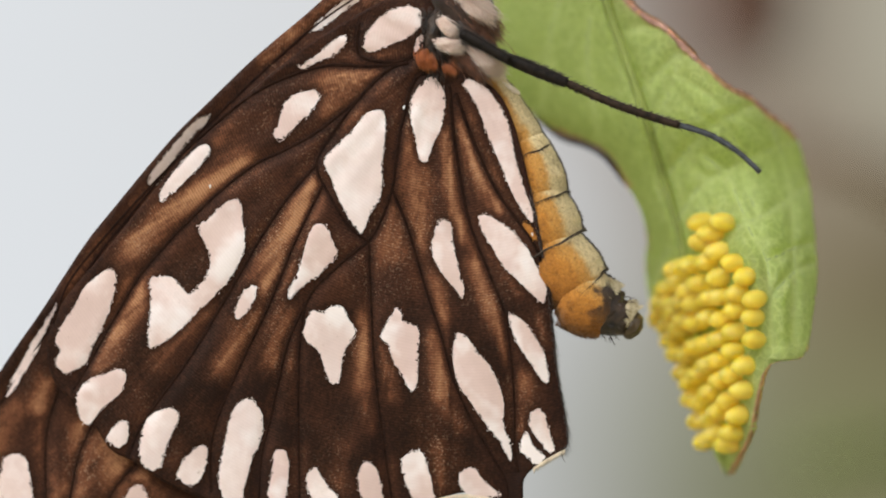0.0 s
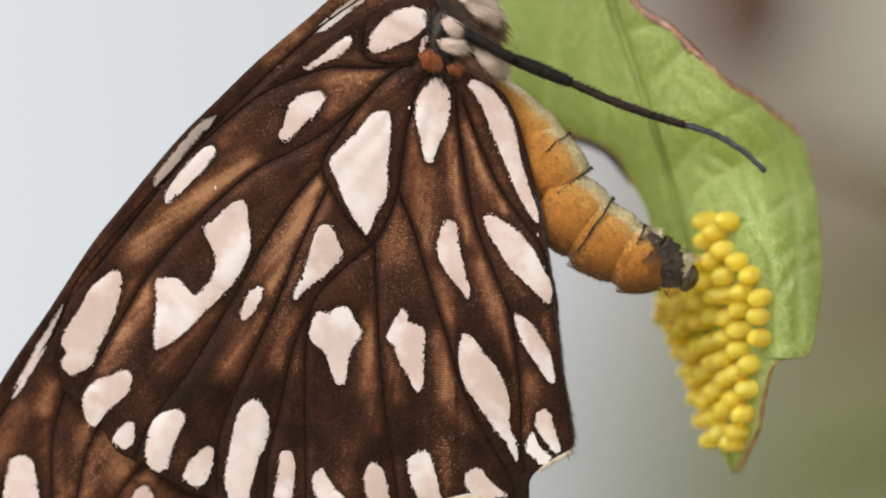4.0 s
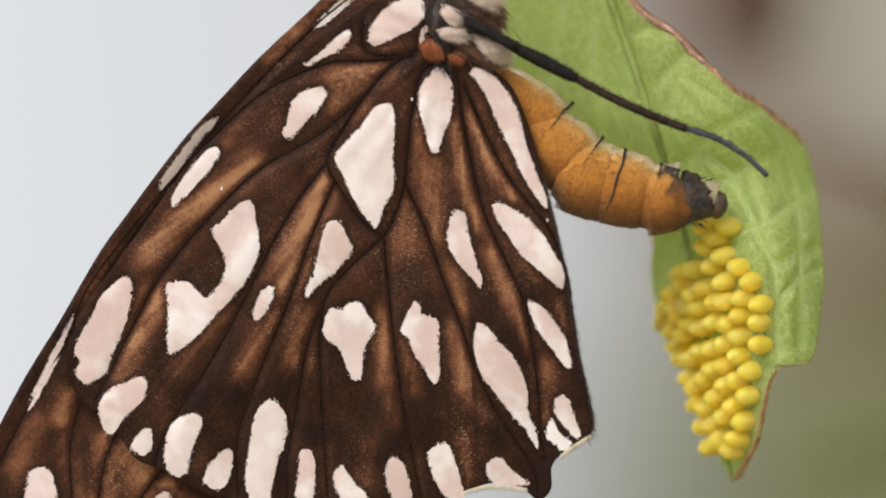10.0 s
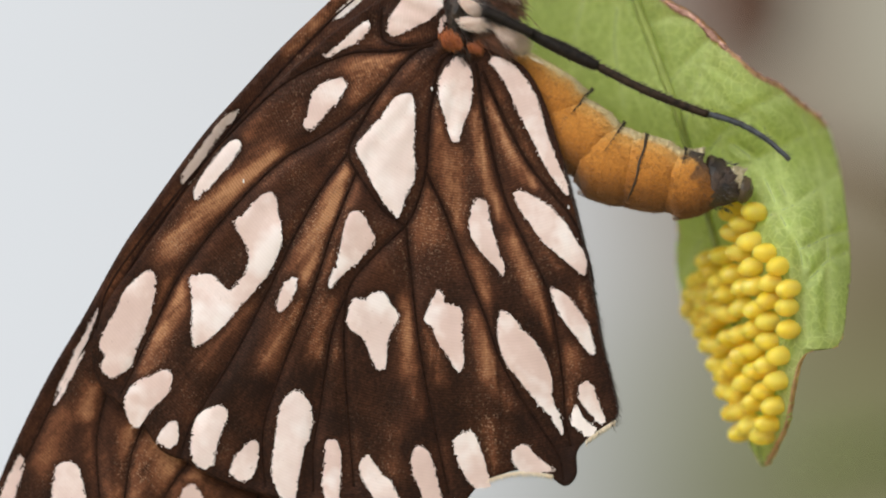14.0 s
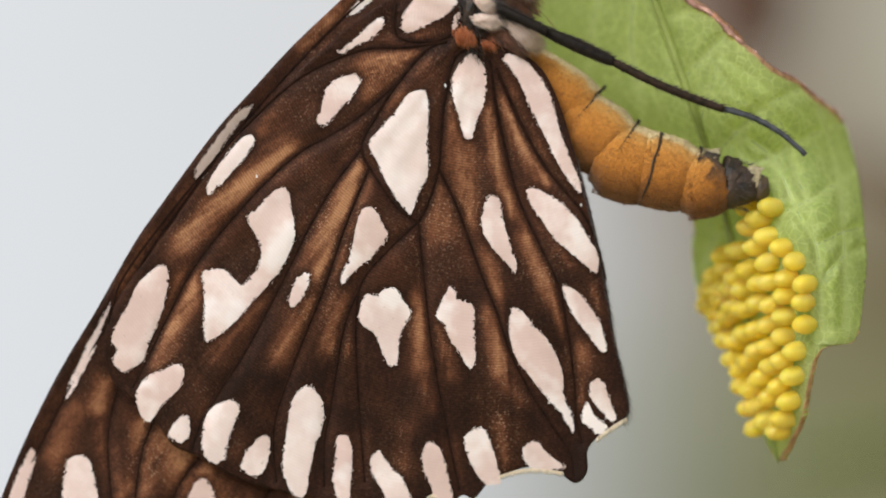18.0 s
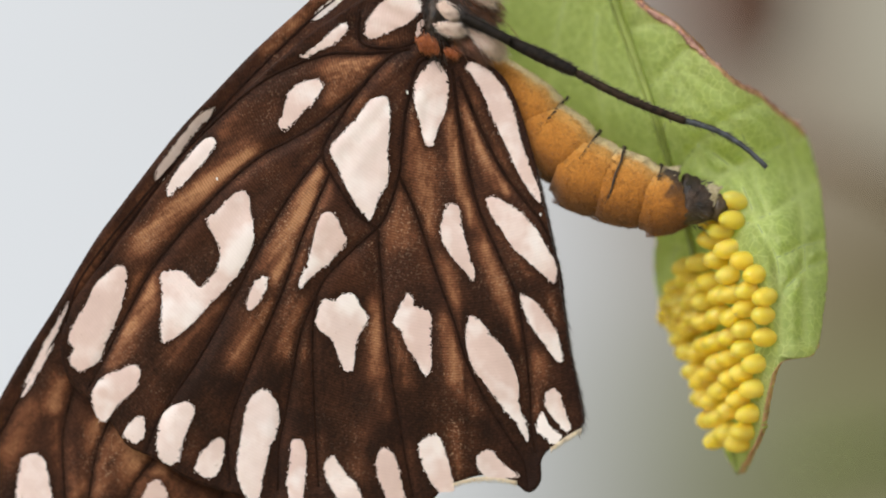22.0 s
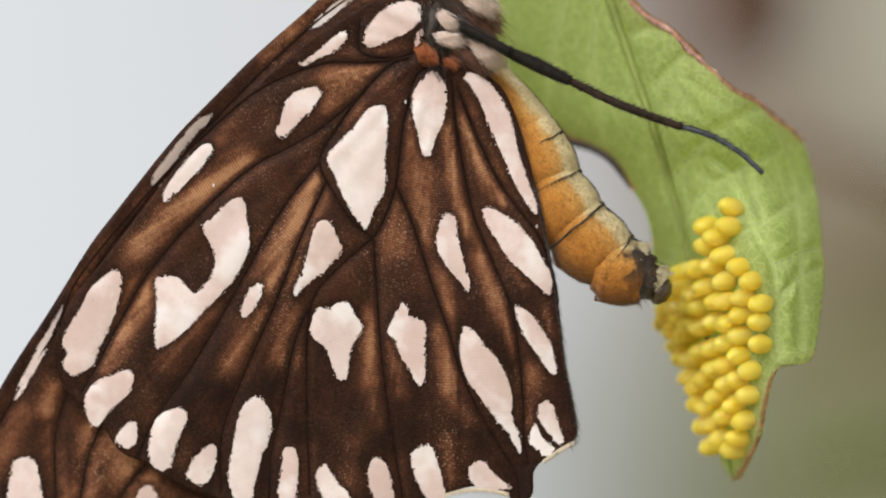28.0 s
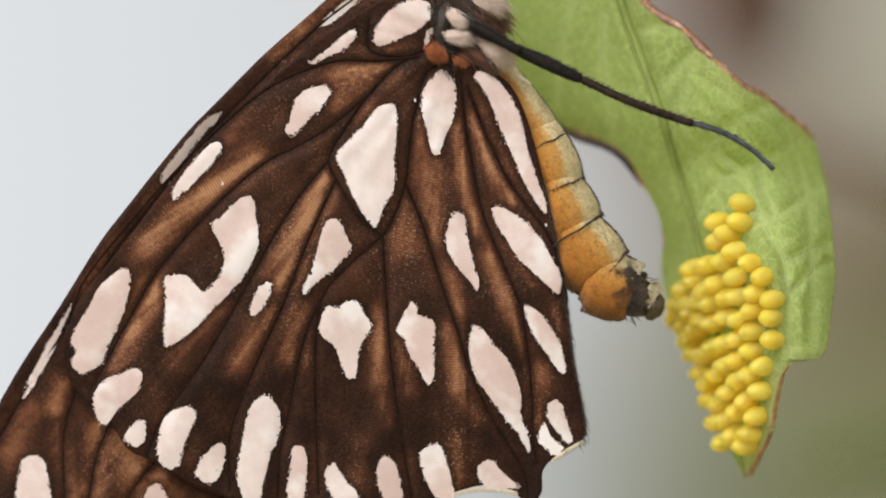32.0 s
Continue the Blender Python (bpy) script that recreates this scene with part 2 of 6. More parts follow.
M_STALK = plain("green_brown_stalk", (0.10, 0.12, 0.03), (0.22, 0.24, 0.07), 900, 0.6)
M_EGG = egg_material("translucent_yellow_egg")
M_DUST = plain("white_dust", (0.7, 0.7, 0.68), (0.85, 0.85, 0.82), 5000, 0.6)


# ---- shaping helpers ----
def at(u, v, y=0.0):
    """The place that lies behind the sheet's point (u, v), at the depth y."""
    k = U * (D + y) / D
    return Vector(((u - 784) * k, y, (441 - v) * k))


def spline(points, step):
    """Points about step apart on a smooth curve through the given ones, of any number of coordinates."""
    p = np.array(points, float)
    p = np.vstack([2 * p[0] - p[1], p, 2 * p[-1] - p[-2]])
    out = []
    for i in range(1, len(p) - 2):
        n = max(2, int(np.hypot(*(p[i + 1] - p[i])[:2]) / step))
        for k in range(n):
            t = k / n
            a, b, c, d = p[i - 1:i + 3]
            out.append(0.5 * (2 * b + (c - a) * t + (2 * a - 5 * b + 4 * c - d) * t * t + (3 * b - a - 3 * c + d) * t ** 3))
    out.append(p[-2])
    return np.array(out)


def mesh_from(name, verts, faces, mat, smooth=True):
    me = bpy.data.meshes.new(name)
    me.from_pydata([tuple(v) for v in verts], [], faces)
    me.materials.append(mat)
    me.polygons.foreach_set("use_smooth", [smooth] * len(me.polygons))
    me.update()
    return me


def add_attribute(me, name, values):
    a = me.attributes.new(name, "FLOAT", "POINT")
    a.data.foreach_set("value", np.asarray(values, float))


def part(name, me, parent, label=""):
    ob = new(name, me)
    ob.parent = parent
    if label:
        ob["label"] = label
    return ob


def tube(path, radii, sides=8, flat=1.0):
    """Vertices and faces of a closed round rod along path; flat squeezes it in depth."""
    path = [Vector(p) for p in path]
    verts, faces = [], []
    for i, p in enumerate(path):
        d = (path[min(i + 1, len(path) - 1)] - path[max(i - 1, 0)]).normalized()
        a = d.cross(Vector((0, 1, 0)))
        a = a.normalized() if a.length > 1e-6 else Vector((1, 0, 0))
        b = d.cross(a).normalized() * flat
        r = float(radii[i])
        verts += [p + r * (math.cos(2 * math.pi * k / sides) * a + math.sin(2 * math.pi * k / sides) * b) for k in range(sides)]
    for i in range(len(path) - 1):
        for k in range(sides):
            q = (k + 1) % sides
            faces.append((i * sides + k, i * sides + q, (i + 1) * sides + q, (i + 1) * sides + k))
    faces.append(tuple(range(sides))[::-1])
    faces.append(tuple((len(path) - 1) * sides + k for k in range(sides)))
    return verts, faces


def join(pieces):
    verts, faces = [], []
    for v, f in pieces:
        n = len(verts)
        verts += list(v)
        faces += [tuple(i + n for i in q) for q in f]
    return verts, faces


def strand(root, tip, width, sag):
    """A hair: a tapered three-sided blade that bends by sag."""
    root, tip = Vector(root), Vector(tip)
    mid = (root + tip) / 2 + Vector(sag)
    d = (tip - root).normalized()
    a = d.cross(Vector((0, 1, 0.1))).normalized() * width
    b = d.cross(a).normalized() * width
    v = [root + a, root - a * 0.5 + b, root - a * 0.5 - b, mid + a * 0.7, mid - a * 0.35 + b * 0.7, mid - a * 0.35 - b * 0.7, tip]
    f = [(0, 1, 4, 3), (1, 2, 5, 4), (2, 0, 3, 5), (3, 4, 6), (4, 5, 6), (5, 3, 6)]
    return v, f


def seg_distance(pts, line):
    """Distance of each sheet point to a polyline."""
    best = np.full(len(pts), 1e9)
    for a, b in zip(line[:-1], line[1:]):
        ab = b - a
        t = np.clip(((pts - a) @ ab) / max(ab @ ab, 1e-9), 0, 1)
        best = np.minimum(best, np.hypot(*(pts - a - t[:, None] * ab).T))
    return best


def smooth01(x, a, b):
    t = np.clip((x - a) / (b - a), 0, 1)
    return t * t * (3 - 2 * t)


# ---- the distance: a glowing card with painted haze, brown and olive growth far out of focus ----
def backdrop():
    m, n, l, b = material("glowing_painted_distance")
    tc = n.new("ShaderNodeTexCoord")
    sep = n.new("ShaderNodeSeparateXYZ")
    l.new(tc.outputs["Object"], sep.inputs[0])
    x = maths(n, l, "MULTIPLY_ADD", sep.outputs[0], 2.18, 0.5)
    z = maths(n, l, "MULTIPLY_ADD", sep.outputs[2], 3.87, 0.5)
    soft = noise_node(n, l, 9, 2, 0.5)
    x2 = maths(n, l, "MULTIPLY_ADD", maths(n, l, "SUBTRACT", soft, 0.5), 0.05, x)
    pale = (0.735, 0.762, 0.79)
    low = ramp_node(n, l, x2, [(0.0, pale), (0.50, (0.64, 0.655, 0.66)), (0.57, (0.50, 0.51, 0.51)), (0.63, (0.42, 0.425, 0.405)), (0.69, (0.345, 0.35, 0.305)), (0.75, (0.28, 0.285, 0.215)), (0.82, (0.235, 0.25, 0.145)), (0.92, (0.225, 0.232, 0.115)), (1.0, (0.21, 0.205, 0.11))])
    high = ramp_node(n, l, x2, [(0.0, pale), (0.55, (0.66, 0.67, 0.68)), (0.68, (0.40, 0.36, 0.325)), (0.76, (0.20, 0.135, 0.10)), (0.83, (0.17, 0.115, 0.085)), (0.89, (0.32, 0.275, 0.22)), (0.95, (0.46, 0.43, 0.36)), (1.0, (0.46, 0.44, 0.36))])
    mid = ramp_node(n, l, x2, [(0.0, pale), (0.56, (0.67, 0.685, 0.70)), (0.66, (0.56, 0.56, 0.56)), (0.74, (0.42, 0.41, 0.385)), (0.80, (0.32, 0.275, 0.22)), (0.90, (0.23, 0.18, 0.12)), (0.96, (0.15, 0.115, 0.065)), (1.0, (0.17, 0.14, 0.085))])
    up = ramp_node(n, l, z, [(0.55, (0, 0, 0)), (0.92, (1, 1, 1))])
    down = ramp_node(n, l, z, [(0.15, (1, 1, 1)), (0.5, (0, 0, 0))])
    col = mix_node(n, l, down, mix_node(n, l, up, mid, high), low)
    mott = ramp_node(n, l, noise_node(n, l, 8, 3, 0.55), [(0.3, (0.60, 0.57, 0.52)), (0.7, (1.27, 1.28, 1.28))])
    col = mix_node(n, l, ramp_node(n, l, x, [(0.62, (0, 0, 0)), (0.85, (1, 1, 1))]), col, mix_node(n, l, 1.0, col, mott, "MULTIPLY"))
    # the card emits its painted colours and backlights leaf and eggs
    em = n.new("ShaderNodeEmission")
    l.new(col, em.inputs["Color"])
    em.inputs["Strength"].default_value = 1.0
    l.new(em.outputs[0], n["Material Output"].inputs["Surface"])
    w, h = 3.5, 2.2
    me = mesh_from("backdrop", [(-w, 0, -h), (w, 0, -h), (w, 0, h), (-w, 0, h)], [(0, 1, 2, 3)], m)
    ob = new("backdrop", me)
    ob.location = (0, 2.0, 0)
    tagged(ob, "glowing backdrop painted with pale grey haze and blurred brown, olive growth", "backdrop", kind="structure")


backdrop()


def ground():
    """Grassy ground well below the leaf, out of view, added to bounce light up."""
    m = plain("light_bounce_ground", (0.22, 0.215, 0.12), (0.44, 0.41, 0.25), 3.0, 0.9, 0.4, 0.02)
    n = 24
    verts = [(20 * (i / n - 0.5), 20 * (j / n - 0.5) - 5, 0.05 * noise.noise((i * 0.7, j * 0.7, 1))) for j in range(n + 1) for i in range(n + 1)]
    faces = [(j * (n + 1) + i, j * (n + 1) + i + 1, (j + 1) * (n + 1) + i + 1, (j + 1) * (n + 1) + i) for j in range(n) for i in range(n)]
    ob = new("ground", mesh_from("ground", verts, faces, m))
    ob.location = (0, 0, -0.6)
    tagged(ob, "unseen dry grassy ground added below the leaf to bounce light", "ground", kind="structure")


ground()


def dry_shrub():
    """A dead shrub some way behind, whose twigs show as brown smears."""
    shrub = tagged(new("dry_shrub"), "leafless brown shrub standing far out of focus behind the leaf", "shrub")
    shrub.location = (0.045, 0.12, -0.6)
    dark = plain("dark_brown_twig", (0.05, 0.024, 0.015), (0.13, 0.065, 0.042), 300, 0.85)
    light = plain("weathered_brown_twig", (0.10, 0.07, 0.045), (0.24, 0.17, 0.12), 300, 0.85)
    green = plain("olive_green_shoot", (0.09, 0.12, 0.03), (0.17, 0.21, 0.06), 300, 0.7)

    def branch(name, mat, label, points, r0, r1):
        path = spline(points, 0.004)
        path = [Vector(p) + Vector((0.6, 0.6, 0)) * 0.0012 * noise.noise(Vector(p) * 60) for p in path]
        rad = [r0 + (r1 - r0) * i / (len(path) - 1) for i in range(len(path))]
        part(name, mesh_from(name, *tube(path, rad, 10), mat), shrub, label)

    branch("stem", light, "thick grey brown stem", [(0.0, 0.0, 0.0), (0.004, 0.0, 0.2), (-0.001, 0.0, 0.45), (0.002, 0.0, 0.62), (-0.006, 0.0, 0.66)], 0.005, 0.0022)
    branch("branch", dark, "dark twig that droops from above", [(0.002, 0.0, 0.62), (-0.004, -0.01, 0.648), (-0.016, -0.02, 0.652), (-0.0255, -0.028, 0.636), (-0.0275, -0.03, 0.615), (-0.028, -0.03, 0.6120)], 0.0026, 0.0026)
    branch("branch", light, "brown side twig", [(0.001, 0.0, 0.57), (-0.008, -0.015, 0.590), (-0.0175, -0.025, 0.6035), (-0.026, -0.03, 0.606)], 0.0016, 0.0007)
    branch("shoot", green, "soft green side shoot", [(0.0, 0.0, 0.55), (-0.007, -0.012, 0.574), (-0.016, -0.022, 0.5875), (-0.025, -0.03, 0.588)], 0.0014, 0.0008)


dry_shrub()

# ---- the leaf ----
LEAF_AT = at(1200, 300, 0.0045)
leaf = tagged(new("leaf"), "green leaf underside with torn tip and browned nibbled edge", "leaf")
leaf.location = LEAF_AT

RIGHT = spline([(985, -460), (1010, -330), (1045, -160), (1075, -60), (1112, 0), (1150, 34), (1180, 50), (1215, 85), (1245, 112), (1290, 152), (1330, 172), (1362, 200), (1405, 236), (1424, 290), (1436, 350), (1443, 430), (1446, 490), (1438, 560), (1432, 605), (1424, 628), (1410, 637), (1373, 641), (1358, 651), (1348, 672), (1336, 720), (1326, 770), (1308, 805), (1288, 843)], 4)
LEFT = spline([(960, -460), (900, -380), (840, -250), (820, -100), (850, 60), (898, 150), (928, 190), (985, 236), (1040, 256), (1075, 280), (1103, 322), (1130, 365), (1143, 420), (1140, 470), (1146, 520), (1163, 585), (1190, 628), (1222, 660), (1240, 720), (1258, 790), (1284, 843)], 4)
RIB = spline([(972, -460), (1000, -250), (1040, -110), (1075, 10), (1110, 110), (1150, 230), (1190, 370), (1215, 470), (1240, 590), (1262, 720), (1286, 842)], 4)


def edge_at(curve, v):
    return np.interp(v, np.maximum.accumulate(curve[:, 1] + np.arange(len(curve)) * 1e-6), curve[:, 0])


def leaf_depth(u, v):
    """The blade slants away behind its midrib and comes forward on the free side."""
    u, v = np.asarray(u, float), np.asarray(v, float)
    c = u - edge_at(RIB, v)
    low = smooth01(v, 280, 480)
    slope, reach = 0.62 + 1.05 * low, 210 - 100 * low
    free = -slope * reach * np.tanh(np.maximum(c, 0) / reach)
    back = np.minimum(c, 0) * -(0.85 + 1.3 * low)
    back = 400 * np.tanh(back / 400)
    curl = 0.0095 * np.maximum(c - 105, 0) ** 2
    fold = 9 * np.exp(-(c / 16) ** 2) - 5 * np.exp(-((c + 18) / 14) ** 2)
    wave = 3.5 * np.sin(u / 57 + v / 91) + 3 * np.sin(v / 43 - u / 70) * smooth01(c, 0, 160)
    centre = 126 + 0.06 * np.maximum(0, 150 - v) - 48 * (1 - smooth01(v, 190, 330))
    return (centre + free + back + fold + wave + curl) * U


SIDE_VEINS = [spline(p, 6) for p in (
    [(1092, 70), (1130, 50), (1165, 46)],
    [(1128, 170), (1165, 130), (1205, 90), (1225, 98)],
    [(1155, 250), (1172, 200), (1195, 130), (1205, 95)],
    [(1176, 318), (1220, 262), (1275, 215), (1340, 186)],
    [(1196, 395), (1240, 330), (1310, 290), (1370, 262), (1408, 250)],
    [(1216, 470), (1290, 410), (1350, 382), (1400, 350), (1428, 330)],
    [(1240, 270), (1285, 309), (1306, 355), (1328, 410), (1356, 461), (1362, 522), (1367, 612)],
    [(1356, 461), (1380, 452), (1405, 440), (1438, 432)],
    [(1362, 522), (1385, 502), (1408, 480), (1440, 468)],
    [(1365, 225), (1385, 280), (1398, 345), (1404, 420), (1406, 500), (1404, 600)],
    [(1045, 30), (1040, 100), (1052, 190), (1060, 250)],
    [(1010, -60), (985, 20), (965, 110), (960, 190)],
    [(1185, 440), (1170, 470), (1155, 500)],
    [(1310, 290), (1322, 340), (1345, 385)],
    [(1220, 262), (1232, 300), (1262, 322)],
    [(1280, 212), (1300, 250), (1312, 290)])]


def ladder_veins():
    """The finest veins that can be told apart: rungs between neighbouring side veins."""
    rng, rungs = random.Random(21), []
    for a, b in zip(SIDE_VEINS[1:8], SIDE_VEINS[2:9]):
        for s in np.arange(0.12, 1.0, 0.17):
            p, q = a[int(s * (len(a) - 1))], b[int(min(0.98, s + rng.uniform(-0.05, 0.1)) * (len(b) - 1))]
            if 20 < math.dist(p, q) < 130:
                m = (p + q) / 2 + np.array([rng.uniform(-9, 9), rng.uniform(-9, 9)])
                rungs.append(spline([p, m, q], 6))
    return rungs


def build_leaf():
    rows = np.concatenate([np.arange(-456, -20, 14.0), np.arange(-20, 842, 4.0)])
    cols = 104
    verts, rim, vein = [], [], []
    grid_u = []
    for v in rows:
        a, b = edge_at(LEFT, v), edge_at(RIGHT, v)
        # bitten, uneven margin
        b += 3.5 * noise.noise((0, v / 9, 3)) + 2.5 * noise.noise((0, v / 4, 9))
        a += 2.5 * noise.noise((5, v / 11, 3))
        k = np.linspace(0, 1, cols)
        k = k - 0.06 * np.sin(2 * np.pi * k)
        grid_u.append(a + (b - a) * k)
    uu = np.array(grid_u)
    vv = np.repeat(rows[:, None], cols, 1)
    dd = leaf_depth(uu, vv)
    pts = np.c_[uu.ravel(), vv.ravel()]
    near = np.full(len(pts), 1e9)
    for line in SIDE_VEINS:
        near = np.minimum(near, seg_distance(pts, line))
    rung = np.full(len(pts), 1e9)
    for line in ladder_veins():
        rung = np.minimum(rung, seg_distance(pts, line))
    middle = seg_distance(pts, RIB)
    free = (pts[:, 0] > edge_at(RIB, pts[:, 1])) * 0.8 + 0.2
    puff = (13.0 * (1 - np.exp(-(near / 13) ** 2)) + 5.0 * (1 - np.exp(-(rung / 8) ** 2))) * free * (0.6 + 0.4 * smooth01(pts[:, 1], 260, 400)) * (1 - np.exp(-(middle / 14) ** 2))
    dd = dd - (puff * U).reshape(dd.shape)
    right_gap = seg_distance(pts, RIGHT[RIGHT[:, 1] > -120])
    left_gap = seg_distance(pts, LEFT[LEFT[:, 1] > 120])
    v_all = pts[:, 1]
    strong = np.where(v_all < 245, 1.0, np.where(v_all < 610, 0.35, 0.75))
    width = np.where(v_all < 245, 15.0, np.where(v_all < 610, 12.0, 4.0))
    r = np.maximum(np.clip(1 - right_gap / width, 0, 1) * strong, np.clip(1 - left_gap / 16, 0, 1) * np.where((v_all > 225) & (v_all < 330), 0.95, 0.5))
    verts = [at(u, v, y) - LEAF_AT for (u, v), y in zip(pts, dd.ravel())]
    faces = [(i * cols + j, (i + 1) * cols + j, (i + 1) * cols + j + 1, i * cols + j + 1) for i in range(len(rows) - 1) for j in range(cols - 1)]
    me = mesh_from("blade", verts, faces, M_LEAF)
    add_attribute(me, "rim", r)
    add_attribute(me, "vein", np.maximum(0.5 * np.exp(-(near / 6) ** 2), 0.28 * np.exp(-(rung / 4) ** 2)))
    blade = part("blade", me, leaf)
    th = blade.modifiers.new("thickness", "SOLIDIFY")
    th.thickness, th.offset = 2.4e-4, -1.0
    d = leaf_depth(RIB[:, 0], RIB[:, 1])
    rad = np.interp(RIB[:, 1], [-460, 0, 420, 842], [14, 8.5, 6, 2]) * U
    v, f = tube([at(u, w, y - 7 * U) - LEAF_AT for (u, w), y in zip(RIB, d)], rad, 8, 0.9)
    part("midrib", mesh_from("midrib", v, f, M_MIDRIB), leaf, "raised green midrib")
    for line in SIDE_VEINS:
        d = leaf_depth(line[:, 0], line[:, 1])
        rad = np.linspace(2.4, 1.1, len(line)) * U
        v, f = tube([at(u, w, y + 0.6 * U) - LEAF_AT for (u, w), y in zip(line, d)], rad, 6, 0.8)
        part("side_vein", mesh_from("side_vein", v, f, M_LEAFVEIN), leaf, "thin green vein")
    curl = LEFT[(LEFT[:, 1] > 205) & (LEFT[:, 1] < 326)]
    d = leaf_depth(curl[:, 0], curl[:, 1])
    wid = np.interp(curl[:, 1], [205, 240, 290, 326], [2.0, 6.5, 7.0, 2.0]) * U
    v, f = tube([at(u + 2, w + 3, y - 3 * U) - LEAF_AT for (u, w), y in zip(curl, d)], wid, 10)
    part("curled_edge", mesh_from("curled_edge", v, f, M_CURL), leaf, "dark dried edge curled under")
    # the scorched margin is swollen and notched
    for lo, hi, size in ((-140, 248, 5.2), (655, 842, 1.5)):
        rim = RIGHT[(RIGHT[:, 1] > lo) & (RIGHT[:, 1] < hi)]
        d = leaf_depth(rim[:, 0], rim[:, 1])
        knob = [size * U * max(0.3, 0.85 + 0.9 * noise.noise((0, w / 15, lo)) + 1.1 * noise.noise((3, w / 4.5, lo))) for w in rim[:, 1]]
        v, f = tube([at(u - 0.8 * size + 5 * noise.noise((1, w / 7, 5)), w, y - (5 + 4 * noise.noise((2, w / 5, 5))) * U) - LEAF_AT for (u, w), y in zip(rim, d)], knob, 8)
        part("browned_edge", mesh_from("browned_edge", v, f, M_RIM), leaf, "pinkish brown swollen margin")
    stalk = spline([(972, -455), (962, -560), (940, -700), (900, -860)], 12)
    v, f = tube([at(u, w, 0.0045) - LEAF_AT for u, w in stalk], np.linspace(20, 27, len(stalk)) * U, 10)
    part("leaf_stalk", mesh_from("leaf_stalk", v, f, M_STALK), leaf, "green brown leaf stalk")


build_leaf()

# ---- the eggs, glued upright on the leaf ----
eggs = tagged(new("egg_cluster"), "cluster of glossy yellow eggs in rows on the leaf's underside", "eggs")
eggs.location = LEAF_AT


def egg_mesh():
    """A ribbed barrel, 1 mm long, narrowing to a flat crown."""
    rings, sides = 13, 28
    verts, faces = [], []
    for i in range(rings):
        s = i / (rings - 1)
        x = -0.06 + 1.06 * s
        r = 0.5 * (1 - abs((s - 0.40) / (0.62 if s > 0.4 else 0.5)) ** 2.2) ** 0.5
        for k in range(sides):
            a = 2 * math.pi * k / sides
            rr = r * (1 + 0.045 * math.cos(14 * a) * math.sin(math.pi * s))
            verts.append((rr * math.cos(a) * 34 * U, rr * math.sin(a) * 34 * U, x * 48 * U))
    for i in range(rings - 1):
        for k in range(sides):
            q = (k + 1) % sides
            faces.append((i * sides + k, i * sides + q, (i + 1) * sides + q, (i + 1) * sides + k))
    faces.append(tuple(range(sides))[::-1])
    faces.append(tuple((rings - 1) * sides + k for k in range(sides)))
    return mesh_from("egg", verts, faces, M_EGG)


EGG = egg_mesh()


def leaf_normal(u, v):
    a = at(u + 14, v, float(leaf_depth(u + 14, v))) - at(u - 14, v, float(leaf_depth(u - 14, v)))
    b = at(u, v + 14, float(leaf_depth(u, v + 14))) - at(u, v - 14, float(leaf_depth(u, v - 14)))
    n = a.cross(b).normalized()
    return n if n.y < 0 else -n


def egg_pose(u, v, lean=0.0):
    """Stands an egg so that its middle shows at (u, v)."""
    d = float(leaf_depth(u + 21, v))
    n = (leaf_normal(u + 21, v) + Vector((-0.60, -0.02, -0.10 + lean))).normalized()
    foot = at(u + 20, v, d)
    q = n.to_track_quat("Z", "X").to_matrix().to_4x4()
    return Matrix.Translation(foot - LEAF_AT) @ q


def lay_eggs():
    rng = random.Random(4)
    def stand(u, v):
        ob = part("egg", EGG, eggs)
        ob.matrix_local = egg_pose(u, v, rng.uniform(-0.14, 0.14)) @ pose(0, 0, 0, rng.uniform(-7, 7), rng.uniform(-7, 7), rng.uniform(0, 360))
    # rows that run inwards from the free side
    for row in (
            ((1238, 391), (1274, 396), (1255, 414)),
            ((1270, 443), (1241, 431)),
            ((1313, 487), (1294, 467), (1272, 486), (1252, 465), (1221, 468), (1196, 472)),
            ((1329, 527), (1304, 514), (1277, 521), (1258, 520), (1239, 498), (1218, 510), (1201, 497), (1182, 508)),
            ((1326, 560), (1298, 545), (1277, 559), (1255, 555), (1228, 531), (1209, 525), (1188, 528), (1170, 527)),
            ((1329, 600), (1300, 583), (1274, 594), (1231, 569), (1214, 559), (1193, 546), (1168, 552)),
            ((1316, 644), (1296, 618), (1274, 635), (1252, 605), (1205, 580), (1185, 572), (1171, 568)),
            ((1313, 688), (1293, 661), (1276, 671), (1256, 643), (1233, 615), (1218, 628), (1200, 624), (1190, 594)),
            ((1304, 730), (1288, 702), (1274, 724), (1259, 689), (1240, 661), (1224, 670), (1212, 658)),
            ((1296, 764), (1265, 761), (1251, 734), (1243, 712), (1227, 701)),
            ((1288, 783), (1248, 772), (1238, 740))):
        for u, v in row:
            stand(u, v)


lay_eggs()
fresh_egg = tagged(new("egg", EGG), "freshly laid wet yellow egg at the top of the cluster", "egg")

# ---- the butterfly ----
BODY_AT = at(830, 90)
butterfly = tagged(new("butterfly"), "brown butterfly with pinkish white spots, bending its orange abdomen", "butterfly")
butterfly.location = BODY_AT

